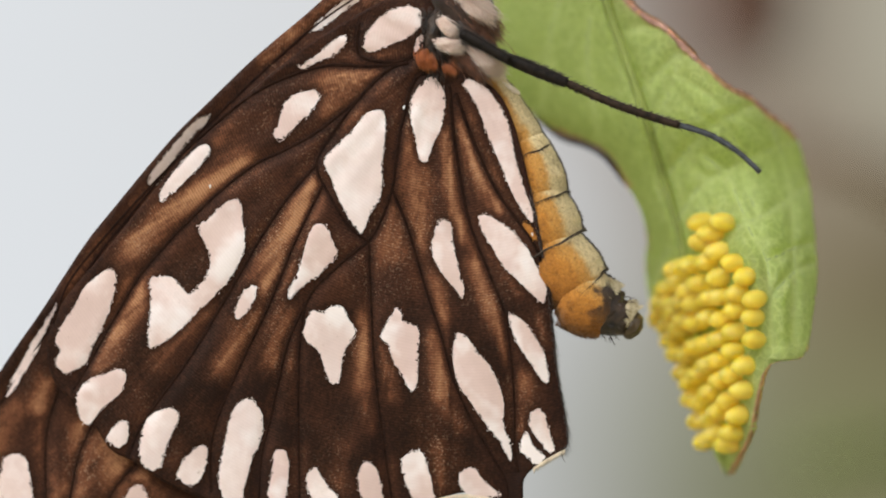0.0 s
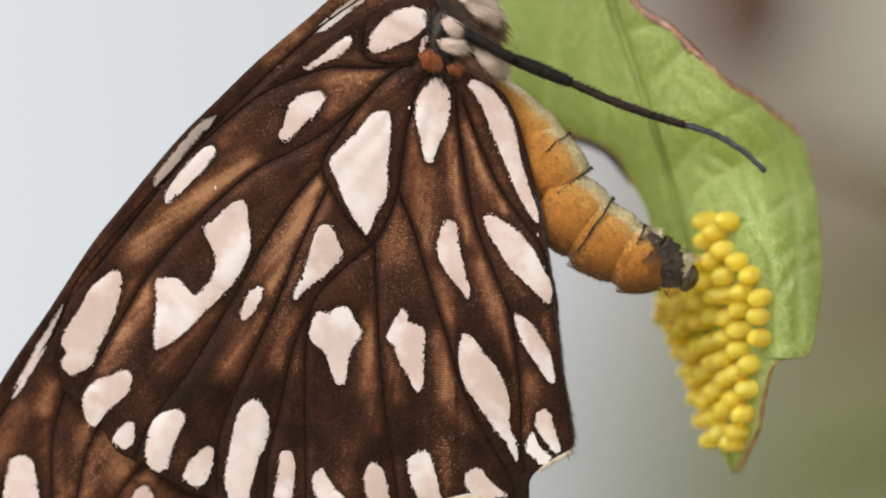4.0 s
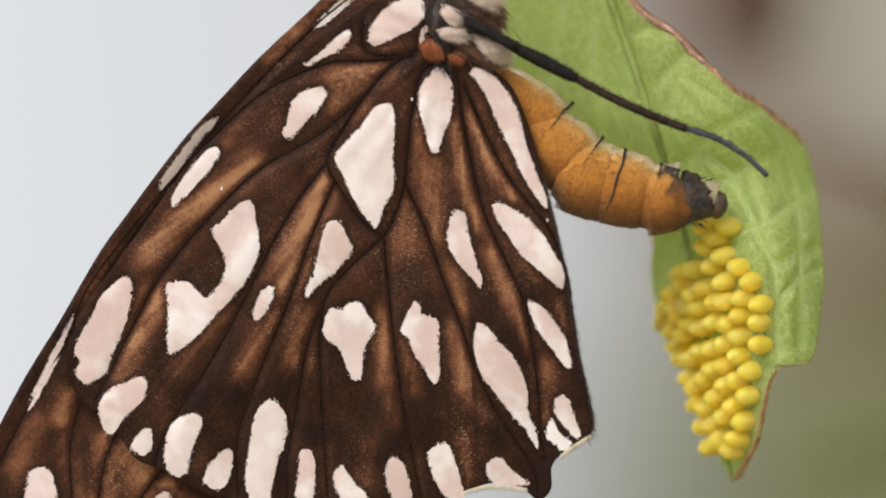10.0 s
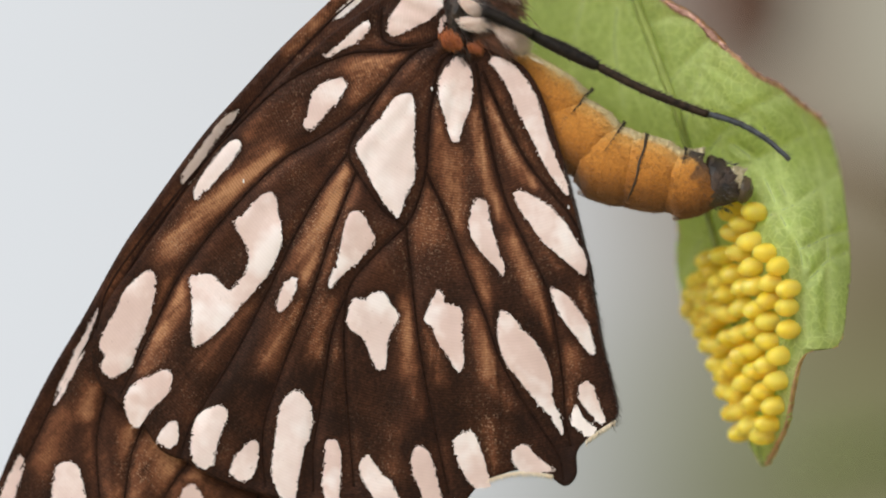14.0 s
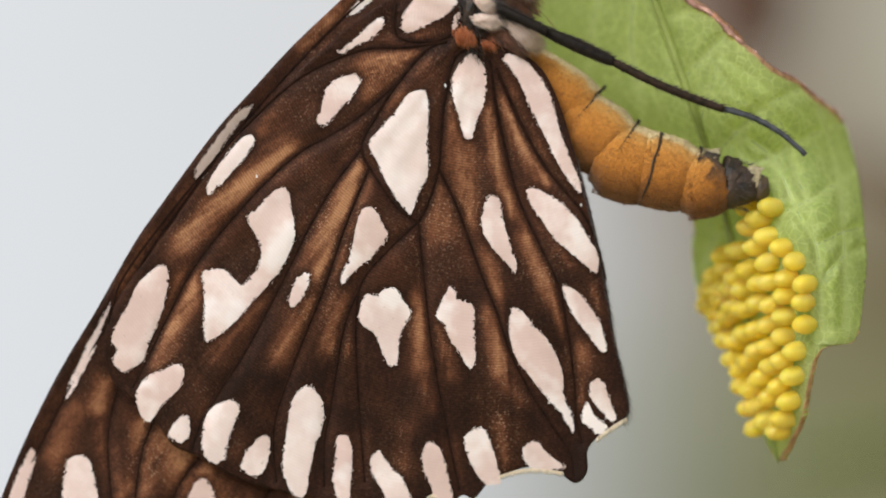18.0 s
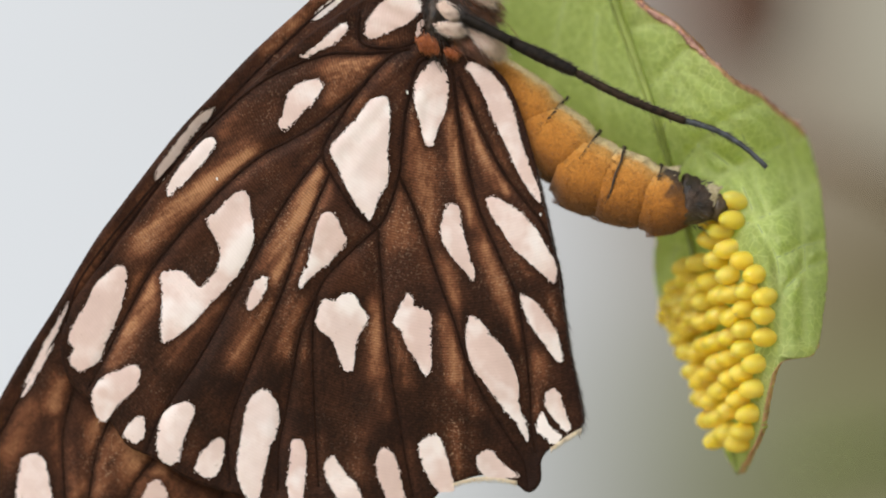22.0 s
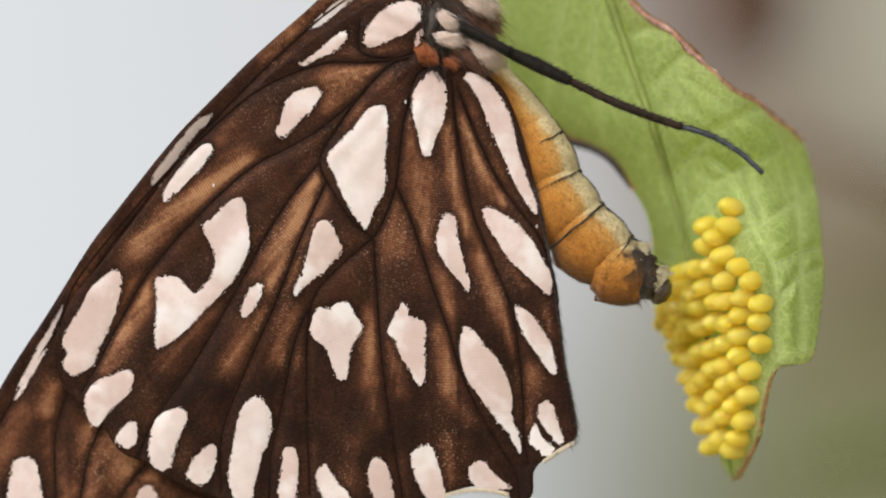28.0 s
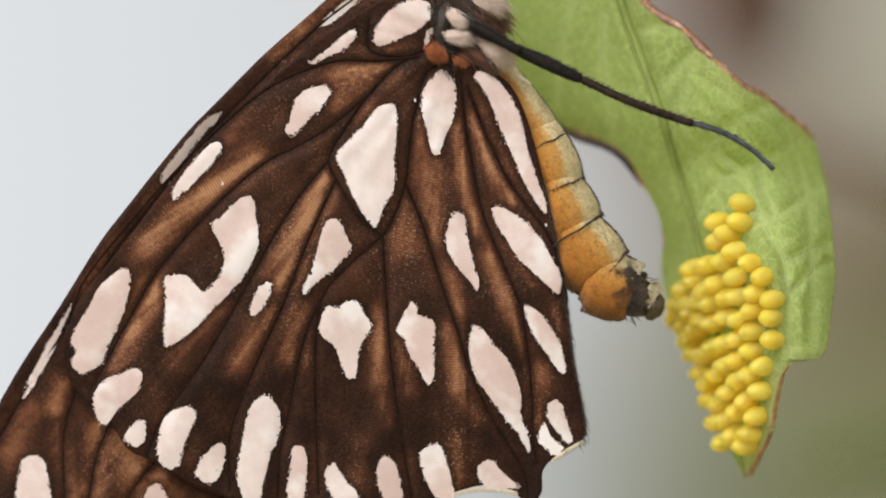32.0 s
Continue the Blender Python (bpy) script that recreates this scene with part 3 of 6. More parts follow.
HIND_VEINS = [spline(p, 6) for p in (
    [(772, 128), (735, 140), (712, 215), (700, 290), (694, 335), (672, 395), (652, 428)],
    [(722, 112), (690, 122), (640, 170), (588, 238), (560, 292), (585, 350), (618, 402), (652, 428)],
    [(652, 428), (600, 470), (548, 525), (532, 590), (528, 700), (530, 882)],
    [(652, 428), (656, 520), (664, 660), (681, 800), (696, 905)],
    [(694, 335), (722, 405), (756, 520), (782, 598), (800, 665), (830, 735), (866, 800), (894, 850), (900, 895)],
    [(795, 150), (806, 260), (830, 390), (864, 480), (892, 552), (905, 640), (911, 730), (910, 790), (917, 836)],
    [(806, 165), (836, 245), (872, 325), (908, 380), (944, 430), (967, 492), (977, 550)],
    [(722, 112), (655, 118), (570, 118), (466, 156), (374, 226), (282, 314), (192, 412), (122, 500), (94, 572)],
    [(640, 172), (560, 235), (500, 268), (445, 296), (365, 362), (262, 470), (205, 560), (160, 640), (130, 690)],
    [(560, 292), (508, 352), (456, 430), (405, 520), (335, 635), (284, 705), (246, 762), (228, 806)],
    [(572, 325), (520, 435), (474, 545), (424, 650), (386, 738), (373, 800), (374, 872)],
    [(548, 525), (512, 600), (490, 690), (478, 745), (462, 810), (458, 885)],
    [(636, 40), (632, 82), (645, 104), (700, 110), (742, 92), (758, 60)])]
FORE_VEINS = [spline(p, 6) for p in (
    [(650, -18), (566, 40), (474, 119), (397, 192), (327, 265), (226, 387), (172, 455), (99, 565), (24, 676), (-56, 812)],
    [(140, 600), (104, 690), (84, 760), (80, 830), (84, 930)], [(176, 730), (142, 800), (122, 890), (110, 960)],
    [(260, 800), (200, 870), (160, 960)], [(380, 860), (330, 930), (300, 980)], [(600, 880), (560, 950)])]

# outlines of the pale scale patches, then the tan streaks: two ends, half-width, strength
HIND_SPOTS = []
HIND_SPOTS.append(((642, 84), (647, 64), (661, 44), (679, 27), (703, 14), (728, 12), (744, 22), (744, 42), (733, 57), (713, 70), (694, 77), (674, 86), (654, 92)))
HIND_SPOTS.append(((528, 120), (540, 112), (565, 94), (589, 74), (609, 62), (613, 72), (604, 87), (585, 100), (560, 110), (540, 120)))
HIND_SPOTS.append(((491, 223), (498, 201), (503, 186), (515, 173), (535, 163), (555, 160), (565, 169), (560, 183), (548, 201), (530, 216), (513, 233), (499, 247), (488, 246), (485, 235)))
HIND_SPOTS.append(((664, 197), (677, 198), (682, 216), (680, 250), (676, 290), (676, 325), (671, 350), (655, 379), (645, 404), (638, 413), (628, 401), (612, 375), (598, 348), (586, 315), (574, 290), (576, 280), (600, 255), (622, 233), (639, 212), (654, 199)))
HIND_SPOTS.append(((748, 150), (756, 141), (768, 138), (780, 151), (787, 171), (785, 195), (780, 225), (769, 250), (761, 270), (755, 286), (747, 286), (741, 275), (737, 255), (734, 240), (729, 220), (726, 201), (729, 176), (737, 161)))
HIND_SPOTS.append(((820, 151), (826, 141), (838, 143), (853, 151), (867, 165), (882, 185), (897, 215), (905, 245), (911, 279), (923, 319), (933, 349), (942, 378), (942, 393), (935, 388), (923, 369), (910, 349), (903, 334), (893, 309), (883, 284), (870, 255), (858, 225), (848, 195), (838, 175)))
HIND_SPOTS.append(((846, 384), (856, 379), (868, 384), (883, 393), (903, 406), (923, 428), (938, 448), (950, 473), (963, 497), (966, 517), (963, 537), (953, 532), (938, 517), (918, 497), (898, 478), (883, 458), (868, 433), (853, 408)))
HIND_SPOTS.append(((779, 389), (789, 389), (797, 399), (802, 428), (807, 458), (814, 488), (821, 513), (817, 528), (807, 513), (794, 498), (779, 478), (767, 453), (765, 429), (774, 399)))
HIND_SPOTS.append(((586, 543), (601, 543), (611, 553), (619, 570), (629, 583), (626, 598), (613, 613), (606, 637), (601, 667), (598, 678), (586, 678), (578, 662), (571, 638), (561, 618), (547, 608), (538, 593), (541, 573), (546, 558), (556, 550), (571, 553)))
HIND_SPOTS.append(((702, 546), (710, 553), (713, 570), (730, 575), (741, 587), (739, 617), (738, 647), (738, 677), (730, 692), (720, 682), (712, 662), (700, 647), (692, 627), (685, 607), (675, 597), (682, 578), (690, 563)))
HIND_SPOTS.append(((811, 589), (824, 595), (834, 607), (847, 627), (861, 642), (874, 661), (884, 686), (891, 716), (889, 746), (899, 775), (904, 800), (904, 815), (894, 800), (884, 780), (867, 761), (850, 736), (832, 711), (815, 686), (805, 657), (802, 627), (804, 602)))
HIND_SPOTS.append(((899, 555), (913, 559), (933, 577), (950, 602), (963, 626), (968, 651), (970, 676), (960, 674), (948, 656), (934, 636), (919, 612), (907, 587)))
HIND_SPOTS.append(((939, 731), (954, 724), (964, 735), (969, 755), (977, 780), (981, 797), (971, 800), (959, 785), (947, 770), (937, 753)))
HIND_SPOTS.append(((921, 785), (931, 765), (939, 780), (949, 795), (964, 807), (957, 820), (944, 820), (937, 810), (924, 800)))
HIND_SPOTS.append(((547, 836), (557, 828), (567, 841), (580, 861), (597, 880), (610, 920), (592, 940), (572, 925), (562, 900), (547, 871), (542, 851)))
HIND_SPOTS.append(((635, 836), (642, 822), (656, 820), (666, 831), (673, 855), (679, 885), (682, 925), (657, 925), (647, 895), (635, 865)))
HIND_SPOTS.append(((711, 811), (726, 801), (741, 798), (753, 811), (759, 835), (766, 865), (769, 895), (751, 900), (736, 890), (723, 865), (713, 840)))
HIND_SPOTS.append(((813, 840), (825, 829), (840, 831), (850, 845), (865, 860), (885, 877), (850, 879), (830, 875), (815, 861)))
HIND_SPOTS.append(((485, 801), (495, 796), (506, 801), (511, 826), (508, 856), (503, 896), (493, 930), (483, 916), (475, 876), (481, 836)))
HIND_SPOTS.append(((184, 480), (196, 476), (204, 485), (204, 505), (199, 530), (189, 559), (179, 584), (165, 609), (153, 639), (135, 654), (115, 659), (102, 649), (100, 634), (108, 619), (99, 604), (105, 584), (120, 560), (135, 535), (149, 510), (164, 495)))
HIND_SPOTS.append(((135, 703), (143, 689), (160, 671), (180, 664), (195, 657), (209, 654), (221, 659), (219, 683), (205, 703), (185, 718), (173, 733), (160, 750), (150, 750), (140, 733)))
HIND_SPOTS.append(((188, 778), (195, 763), (210, 748), (225, 748), (227, 768), (223, 783), (210, 792), (197, 786)))
HIND_SPOTS.append(((254, 753), (264, 738), (284, 726), (304, 723), (316, 733), (312, 752), (299, 777), (289, 807), (284, 827), (270, 832), (255, 825), (247, 802), (250, 777)))
HIND_SPOTS.append(((312, 842), (324, 817), (344, 797), (359, 789), (366, 797), (362, 827), (354, 847), (342, 858), (324, 855)))
HIND_SPOTS.append(((423, 712), (438, 705), (451, 712), (463, 732), (465, 762), (458, 787), (448, 807), (441, 831), (431, 866), (424, 896), (409, 901), (396, 881), (387, 846), (392, 817), (398, 782), (405, 747), (413, 727)))
HIND_SPOTS.append(((427, 524), (437, 511), (454, 507), (452, 524), (442, 544), (430, 559), (420, 564), (416, 549)))
HIND_SPOTS.append(((420, 352), (427, 365), (429, 390), (432, 410), (432, 440), (426, 457), (414, 481), (402, 499), (388, 514), (368, 534), (353, 549), (338, 564), (318, 584), (299, 599), (284, 609), (266, 614), (262, 599), (264, 569), (267, 539), (266, 519), (265, 500), (275, 490), (298, 490), (313, 499), (323, 511), (335, 521), (348, 510), (363, 494), (371, 475), (372, 455), (365, 435), (357, 420), (352, 405), (357, 395), (372, 385), (387, 370), (402, 358)))
HIND_SPOTS.append(((556, 399), (571, 397), (581, 409), (586, 424), (596, 444), (591, 459), (576, 474), (561, 489), (546, 499), (526, 514), (517, 526), (510, 524), (516, 504), (526, 489), (531, 469), (539, 444), (546, 419)))
HIND_SPOTS.append(((347, 263), (362, 256), (370, 261), (367, 276), (352, 296), (337, 311), (317, 331), (298, 346), (286, 356), (283, 346), (291, 329), (307, 306), (327, 283)))
HIND_SPOTS.append(((734, 85), (738, 70), (746, 62), (749, 69), (744, 80), (736, 93)))
FORE_SPOTS = []
FORE_SPOTS.append(((370, 204), (364, 218), (347, 234), (327, 257), (307, 283), (289, 309), (273, 329), (264, 325), (269, 305), (293, 275), (318, 245), (342, 218)))
FORE_SPOTS.append(((101, 538), (89, 566), (75, 599), (61, 629), (41, 663), (24, 689), (12, 701), (20, 675), (40, 639), (58, 605), (79, 572)))
FORE_SPOTS.append(((7, 810), (24, 804), (38, 806), (48, 820), (54, 848), (57, 879), (54, 927), (47, 972), (17, 982), (1, 947), (-5, 877)))
FORE_SPOTS.append(((-55, 786), (-48, 800), (-66, 850), (-92, 910), (-118, 940), (-126, 926), (-104, 880), (-80, 828)))
FORE_SPOTS.append(((650, -20), (640, -4), (615, 15), (585, 38), (560, 55), (551, 51), (572, 30), (600, 8), (628, -14)))
FORE_SPOTS.append(((232, 862), (246, 858), (260, 876), (264, 910), (252, 950), (232, 966), (216, 940), (214, 900)))
TAN_CELL = ((249, 512, 170, 639, 26, 0.95), (429, 283, 342, 346, 20, 0.95), (342, 346, 238, 430, 26, 0.7), (554, 335, 521, 400, 21, 1.1), (521, 400, 464, 499, 24, 0.95), (452, 559, 398, 648, 22, 0.55), (502, 558, 482, 638, 18, 0.6), (353, 559, 284, 638, 24, 0.45))
TAN_ROOT = ((659, 119, 590, 151, 24, 0.75), (600, 151, 575, 196, 18, 0.45), (639, 201, 590, 226, 14, 0.35), (734, 225, 737, 329, 20, 0.65), (737, 329, 744, 429, 17, 0.6), (788, 240, 796, 329, 11, 0.8), (796, 329, 821, 423, 11, 0.7), (820, 215, 843, 289, 14, 0.85), (843, 289, 883, 364, 15, 0.8), (690, 369, 690, 439, 26, 0.45))
TAN_OUTER = ((646, 568, 641, 687, 17, 0.65), (641, 687, 656, 756, 12, 0.4), (685, 612, 691, 697, 15, 0.6), (764, 503, 778, 557, 18, 0.55), (768, 597, 780, 696, 18, 0.7), (780, 696, 815, 756, 14, 0.4), (507, 558, 510, 638, 16, 0.6), (844, 468, 869, 557, 14, 0.8), (869, 557, 899, 636, 12, 0.7), (878, 448, 918, 517, 10, 0.5), (924, 676, 917, 765, 18, 0.6), (958, 557, 966, 636, 8, 0.3), (849, 448, 839, 418, 14, 0.5))
TAN_MARGIN = ((602, 796, 602, 866, 18, 0.375), (785, 796, 783, 875, 20, 0.4125), (691, 826, 696, 875, 12, 0.225), (532, 796, 528, 876, 10, 0.225), (314, 777, 304, 817, 12, 0.3), (473, 767, 473, 797, 10, 0.2625), (244, 688, 254, 728, 14, 0.225), (521, 469, 482, 539, 14, 0.33), (490, 72, 441, 142, 16, 0.495), (421, 182, 382, 241, 14, 0.44))
TAN_FORE = ((81, 679, 66, 719, 16.9, 1.1), (145, 758, 136, 867, 26, 0.6875), (205, 797, 235, 877, 41.6, 0.9375), (26, 729, -13, 798, 26, 0.625), (76, 758, 96, 877, 18.2, 0.5), (560, 23, 470, 102, 15.6, 1.1), (639, -17, 560, 27, 18.2, 1.1), (305, 926, 285, 976, 39, 0.625), (424, 926, 424, 975, 39, 0.625), (332, 266, 243, 361, 11.7, 0.75), (184, 421, 125, 510, 15.6, 0.5625))

HIND_EDGE = spline([(762, 62), (730, 2), (688, -2), (640, 22), (600, 45), (545, 80), (470, 140), (400, 202), (330, 272), (260, 352), (190, 440), (120, 522), (92, 575), (84, 630), (100, 682), (134, 716), (166, 750), (196, 796), (238, 818), (285, 850), (340, 876), (395, 893), (440, 908), (480, 942), (520, 938), (545, 918), (585, 945), (620, 942), (640, 915), (668, 942), (700, 915), (722, 922), (752, 893), (792, 878), (830, 872), (870, 882), (902, 906), (924, 888), (927, 850), (942, 831), (966, 820), (998, 796), (1006, 768), (988, 660), (976, 545), (958, 430), (936, 320), (908, 215), (876, 158), (820, 128), (780, 100), (762, 62)], 5)
FORE_EDGE = spline([(720, -80), (640, -55), (575, -4), (540, 27), (450, 103), (372, 178), (300, 250), (200, 370), (148, 436), (75, 548), (0, 658), (-80, 800), (-150, 960), (-170, 1060), (-100, 1100), (60, 1080), (250, 1040), (420, 1010), (560, 985), (640, 850), (700, 600), (760, 300), (780, 60), (720, -80)], 6)


def bowed(u, v):
    u, v = np.asarray(u, float), np.asarray(v, float)
    bow = 30 * smooth01(np.hypot(u - 780, v - 120), 350, 1000)
    return -82 + bow + 5 * np.sin(u / 75 + 1.0) * np.sin(v / 90) + 3 * np.sin(u / 31 - v / 53)


class Relief:
    """A wing's depth on a fine grid: bowed as a whole, sunk along the veins, creased between them."""

    def __init__(self, veins, behind, seed):
        self.gu, self.gv = np.arange(-210, 1040, 5.0), np.arange(-110, 1130, 5.0)
        uu, vv = np.meshgrid(self.gu, self.gv)
        pts = np.c_[uu.ravel(), vv.ravel()]
        near = np.full(len(pts), 1e9)
        for line in veins:
            near = np.minimum(near, seg_distance(pts, line[::3] if len(line) > 9 else line))
        ang = np.arctan2(pts[:, 1] - 90, pts[:, 0] - 790)
        crease = np.array([noise.noise((a * 9, 0.5, seed)) for a in ang])
        self.h = (bowed(pts[:, 0], pts[:, 1]) + behind - 4.0 * smooth01(near, 0, 22) + 3.0 * crease).reshape(uu.shape)
        self.h += 10 * smooth01(vv, 500, 950) * (behind > 0)

    def __call__(self, u, v):
        u, v = np.asarray(u, float), np.asarray(v, float)
        x, y = np.clip((u + 210) / 5, 0, len(self.gu) - 1.001), np.clip((v + 110) / 5, 0, len(self.gv) - 1.001)
        i, j = x.astype(int), y.astype(int)
        fx, fy = x - i, y - j
        h = self.h
        return ((h[j, i] * (1 - fx) + h[j, i + 1] * fx) * (1 - fy) + (h[j + 1, i] * (1 - fx) + h[j + 1, i + 1] * fx) * fy) * U


hind_depth = Relief(HIND_VEINS, 0, 2)
fore_depth = Relief(FORE_VEINS, 16, 7)


def triangulated(edge, pitch, seed):
    """A filled outline: sheet points and triangles."""
    lo, hi = edge.min(0), edge.max(0)
    gu, gv = np.meshgrid(np.arange(lo[0], hi[0], pitch), np.arange(lo[1], hi[1], pitch))
    pts = np.c_[gu.ravel(), gv.ravel()]
    pts = pts + np.random.RandomState(seed).uniform(-0.3, 0.3, pts.shape) * pitch
    inside = np.zeros(len(pts), bool)
    for (ax, ay), (bx, by) in zip(edge, np.roll(edge, -1, 0)):
        cut = (ay > pts[:, 1]) != (by > pts[:, 1])
        inside ^= cut & (pts[:, 0] < (bx - ax) * (pts[:, 1] - ay) / (by - ay + 1e-12) + ax)
    inside &= seg_distance(pts, np.vstack([edge, edge[:1]])) > pitch * 0.45
    n = len(edge)
    res = geometry.delaunay_2d_cdt([Vector(p) for p in np.vstack([edge, pts[inside]])], [(i, (i + 1) % n) for i in range(n)], [], 1, 1e-4)
    return np.array([tuple(p) for p in res[0]]), [tuple(f) for f in res[2]]


def spot_mesh(outline, depth, rng, mat):
    """A patch of pale scales whose rim breaks up into single scales."""
    ring = spline([*outline, outline[0]], 1.7)[:-1, :2]
    t = np.roll(ring, -1, 0) - np.roll(ring, 1, 0)
    t /= np.maximum(np.hypot(*t.T), 1e-6)[:, None]
    area = 0.5 * np.sum(ring[:, 0] * np.roll(ring[:, 1], -1) - np.roll(ring[:, 0], -1) * ring[:, 1])
    out = np.c_[t[:, 1], -t[:, 0]] * (1 if area > 0 else -1)
    tooth, left = 0.0, 0
    push = np.zeros(len(ring))
    for i in range(len(ring)):
        if left <= 0:      # one scale is two or three steps wide
            tooth, left = rng.gauss(0, 0.85) - 1.8 * (rng.random() < 0.07), rng.choice((1, 2, 2, 3))
        left -= 1
        push[i] = tooth + 1.5 * noise.noise((ring[i, 0] / 9, ring[i, 1] / 9, 2.0))
    rim = ring + out * push[:, None]
    xy, tris = triangulated(rim, 7.0, 3)
    gap = seg_distance(xy, np.vstack([rim, rim[:1]]))
    d = np.asarray(depth(xy[:, 0], xy[:, 1])) - (0.5 + 0.6 * smooth01(gap, 0, 4)) * U
    verts = [at(u, v, y) - BODY_AT for (u, v), y in zip(xy, d)]
    a, b, c = (verts[i] for i in tris[0])
    if (b - a).cross(c - a).y > 0:
        tris = [q[::-1] for q in tris]
    pieces = [(verts, tris)]
    for i in range(len(ring)):
        for _ in range(int(rng.random() < 0.7)):
            p = ring[i] + out[i] * rng.gauss(-0.4, 1.5) + t[i] * rng.uniform(-1, 1)
            h, w = rng.uniform(0.7, 1.7), rng.uniform(0.45, 0.95)
            e = Vector((p[0] - 785, p[1] - 60)).normalized()
            y = float(depth(*p)) - 0.6 * U
            q = [(p[0] + e.x * x - e.y * z, p[1] + e.y * x + e.x * z) for x, z in ((-h, -w), (-h, w), (h * 0.7, w), (h, 0), (h * 0.7, -w))]
            pieces.append(([at(u, v, y) - BODY_AT for u, v in q], [(0, 1, 2, 3, 4)]))
    return mesh_from("white_spot", *join(pieces), mat)


def wing(name, edge, veins, spots, tans, depth, mat, label, pitch, seed):
    xy, tris = triangulated(edge[:-1], pitch, seed)
    near = np.full(len(xy), 1e9)
    for line in veins:
        near = np.minimum(near, seg_distance(xy, line))
    halo = np.full(len(xy), 1e9)
    for outline in spots:
        halo = np.minimum(halo, seg_distance(xy, np.array([*outline, outline[0]], float)))
    margin = seg_distance(xy, edge)
    ang = np.arctan2(xy[:, 1] - 90, xy[:, 0] - 790)
    rad = np.hypot(xy[:, 1] - 90, xy[:, 0] - 790)
    streak = np.array([0.6 * noise.noise((a * 26, r / 380, seed)) + 0.65 * noise.noise((a * 85, r / 200, seed + 1)) for a, r in zip(ang, rad)])
    cloud = np.array([noise.noise((p[0] / 60, p[1] / 60, seed + 4)) for p in xy])
    tan = np.zeros(len(xy))
    for u0, v0, u1, v1, half, power in tans:
        tan = np.maximum(tan, power * np.exp(-(seg_distance(xy, np.array([(u0, v0), (u1, v1)], float)) / (1.15 * half)) ** 2))
    open_ = (0.12 + 0.88 * smooth01(near, 3, 14)) * (0.35 + 0.65 * smooth01(halo, 3, 14)) * (0.45 + 0.55 * smooth01(margin, 5, 28))
    tone = 0.07 + open_ * (0.15 - 0.13 * smooth01(xy[:, 1], 440, 640) + 0.10 * streak + 0.08 * cloud + tan * (0.66 + 0.55 * streak + 0.18 * cloud))
    # each vein runs between two slightly paler lines
    tone += 0.06 * np.exp(-((near - 9) / 3) ** 2) * smooth01(halo, 4, 12)
    tone *= 0.3 + 0.7 * smooth01(rad, 20, 90)
    tone *= 1 - 0.85 * np.exp(-(np.hypot(xy[:, 0] - 910, xy[:, 1] - 888) / 44) ** 2)      # black tail lobe
    dd = depth(xy[:, 0], xy[:, 1])
    verts = [at(u, v, y) - BODY_AT for (u, v), y in zip(xy, dd)]
    a, b, c = (verts[i] for i in tris[0])
    if (b - a).cross(c - a).y > 0:      # the outer face looks away from the body
        tris = [t[::-1] for t in tris]
    me = mesh_from(name, verts, tris, mat)
    add_attribute(me, "tone", np.clip(tone, 0, 1.1))
    ob = part(name, me, butterfly, label)
    th = ob.modifiers.new("thickness", "SOLIDIFY")
    th.thickness, th.offset = 5e-5, -1.0
    rng = random.Random(seed)
    for k, outline in enumerate(spots):
        worn = name == "forewing" and k in (0, 4)
        part("white_spot", spot_mesh(outline, depth, rng, M_SPOT_DULL if worn else M_SPOT), ob, "worn pinkish streak" if worn else "pinkish white scale patch with ragged edges")
    for line in veins:
        d = np.asarray(depth(line[:, 0], line[:, 1]))
        r = np.interp(np.hypot(line[:, 0] - 780, line[:, 1] - 110), [0, 300, 900], [3.4, 2.5, 1.9]) * U
        v, f = tube([at(u, w, y - 0.1 * U) - BODY_AT for (u, w), y in zip(line, d)], r, 6, 0.6)
        part("vein", mesh_from("vein", v, f, M_VEIN), ob, "dark raised wing vein")
    return ob


forewing = wing("forewing", FORE_EDGE, FORE_VEINS, FORE_SPOTS, TAN_FORE, fore_depth, M_FORE, "forewing half hidden behind the hindwing", 9, 11)
hindwing = wing("hindwing", HIND_EDGE, HIND_VEINS, HIND_SPOTS, TAN_CELL + TAN_ROOT + TAN_OUTER + TAN_MARGIN, hind_depth, M_WING, "scalloped brown hindwing with pinkish white spots", 6, 5)


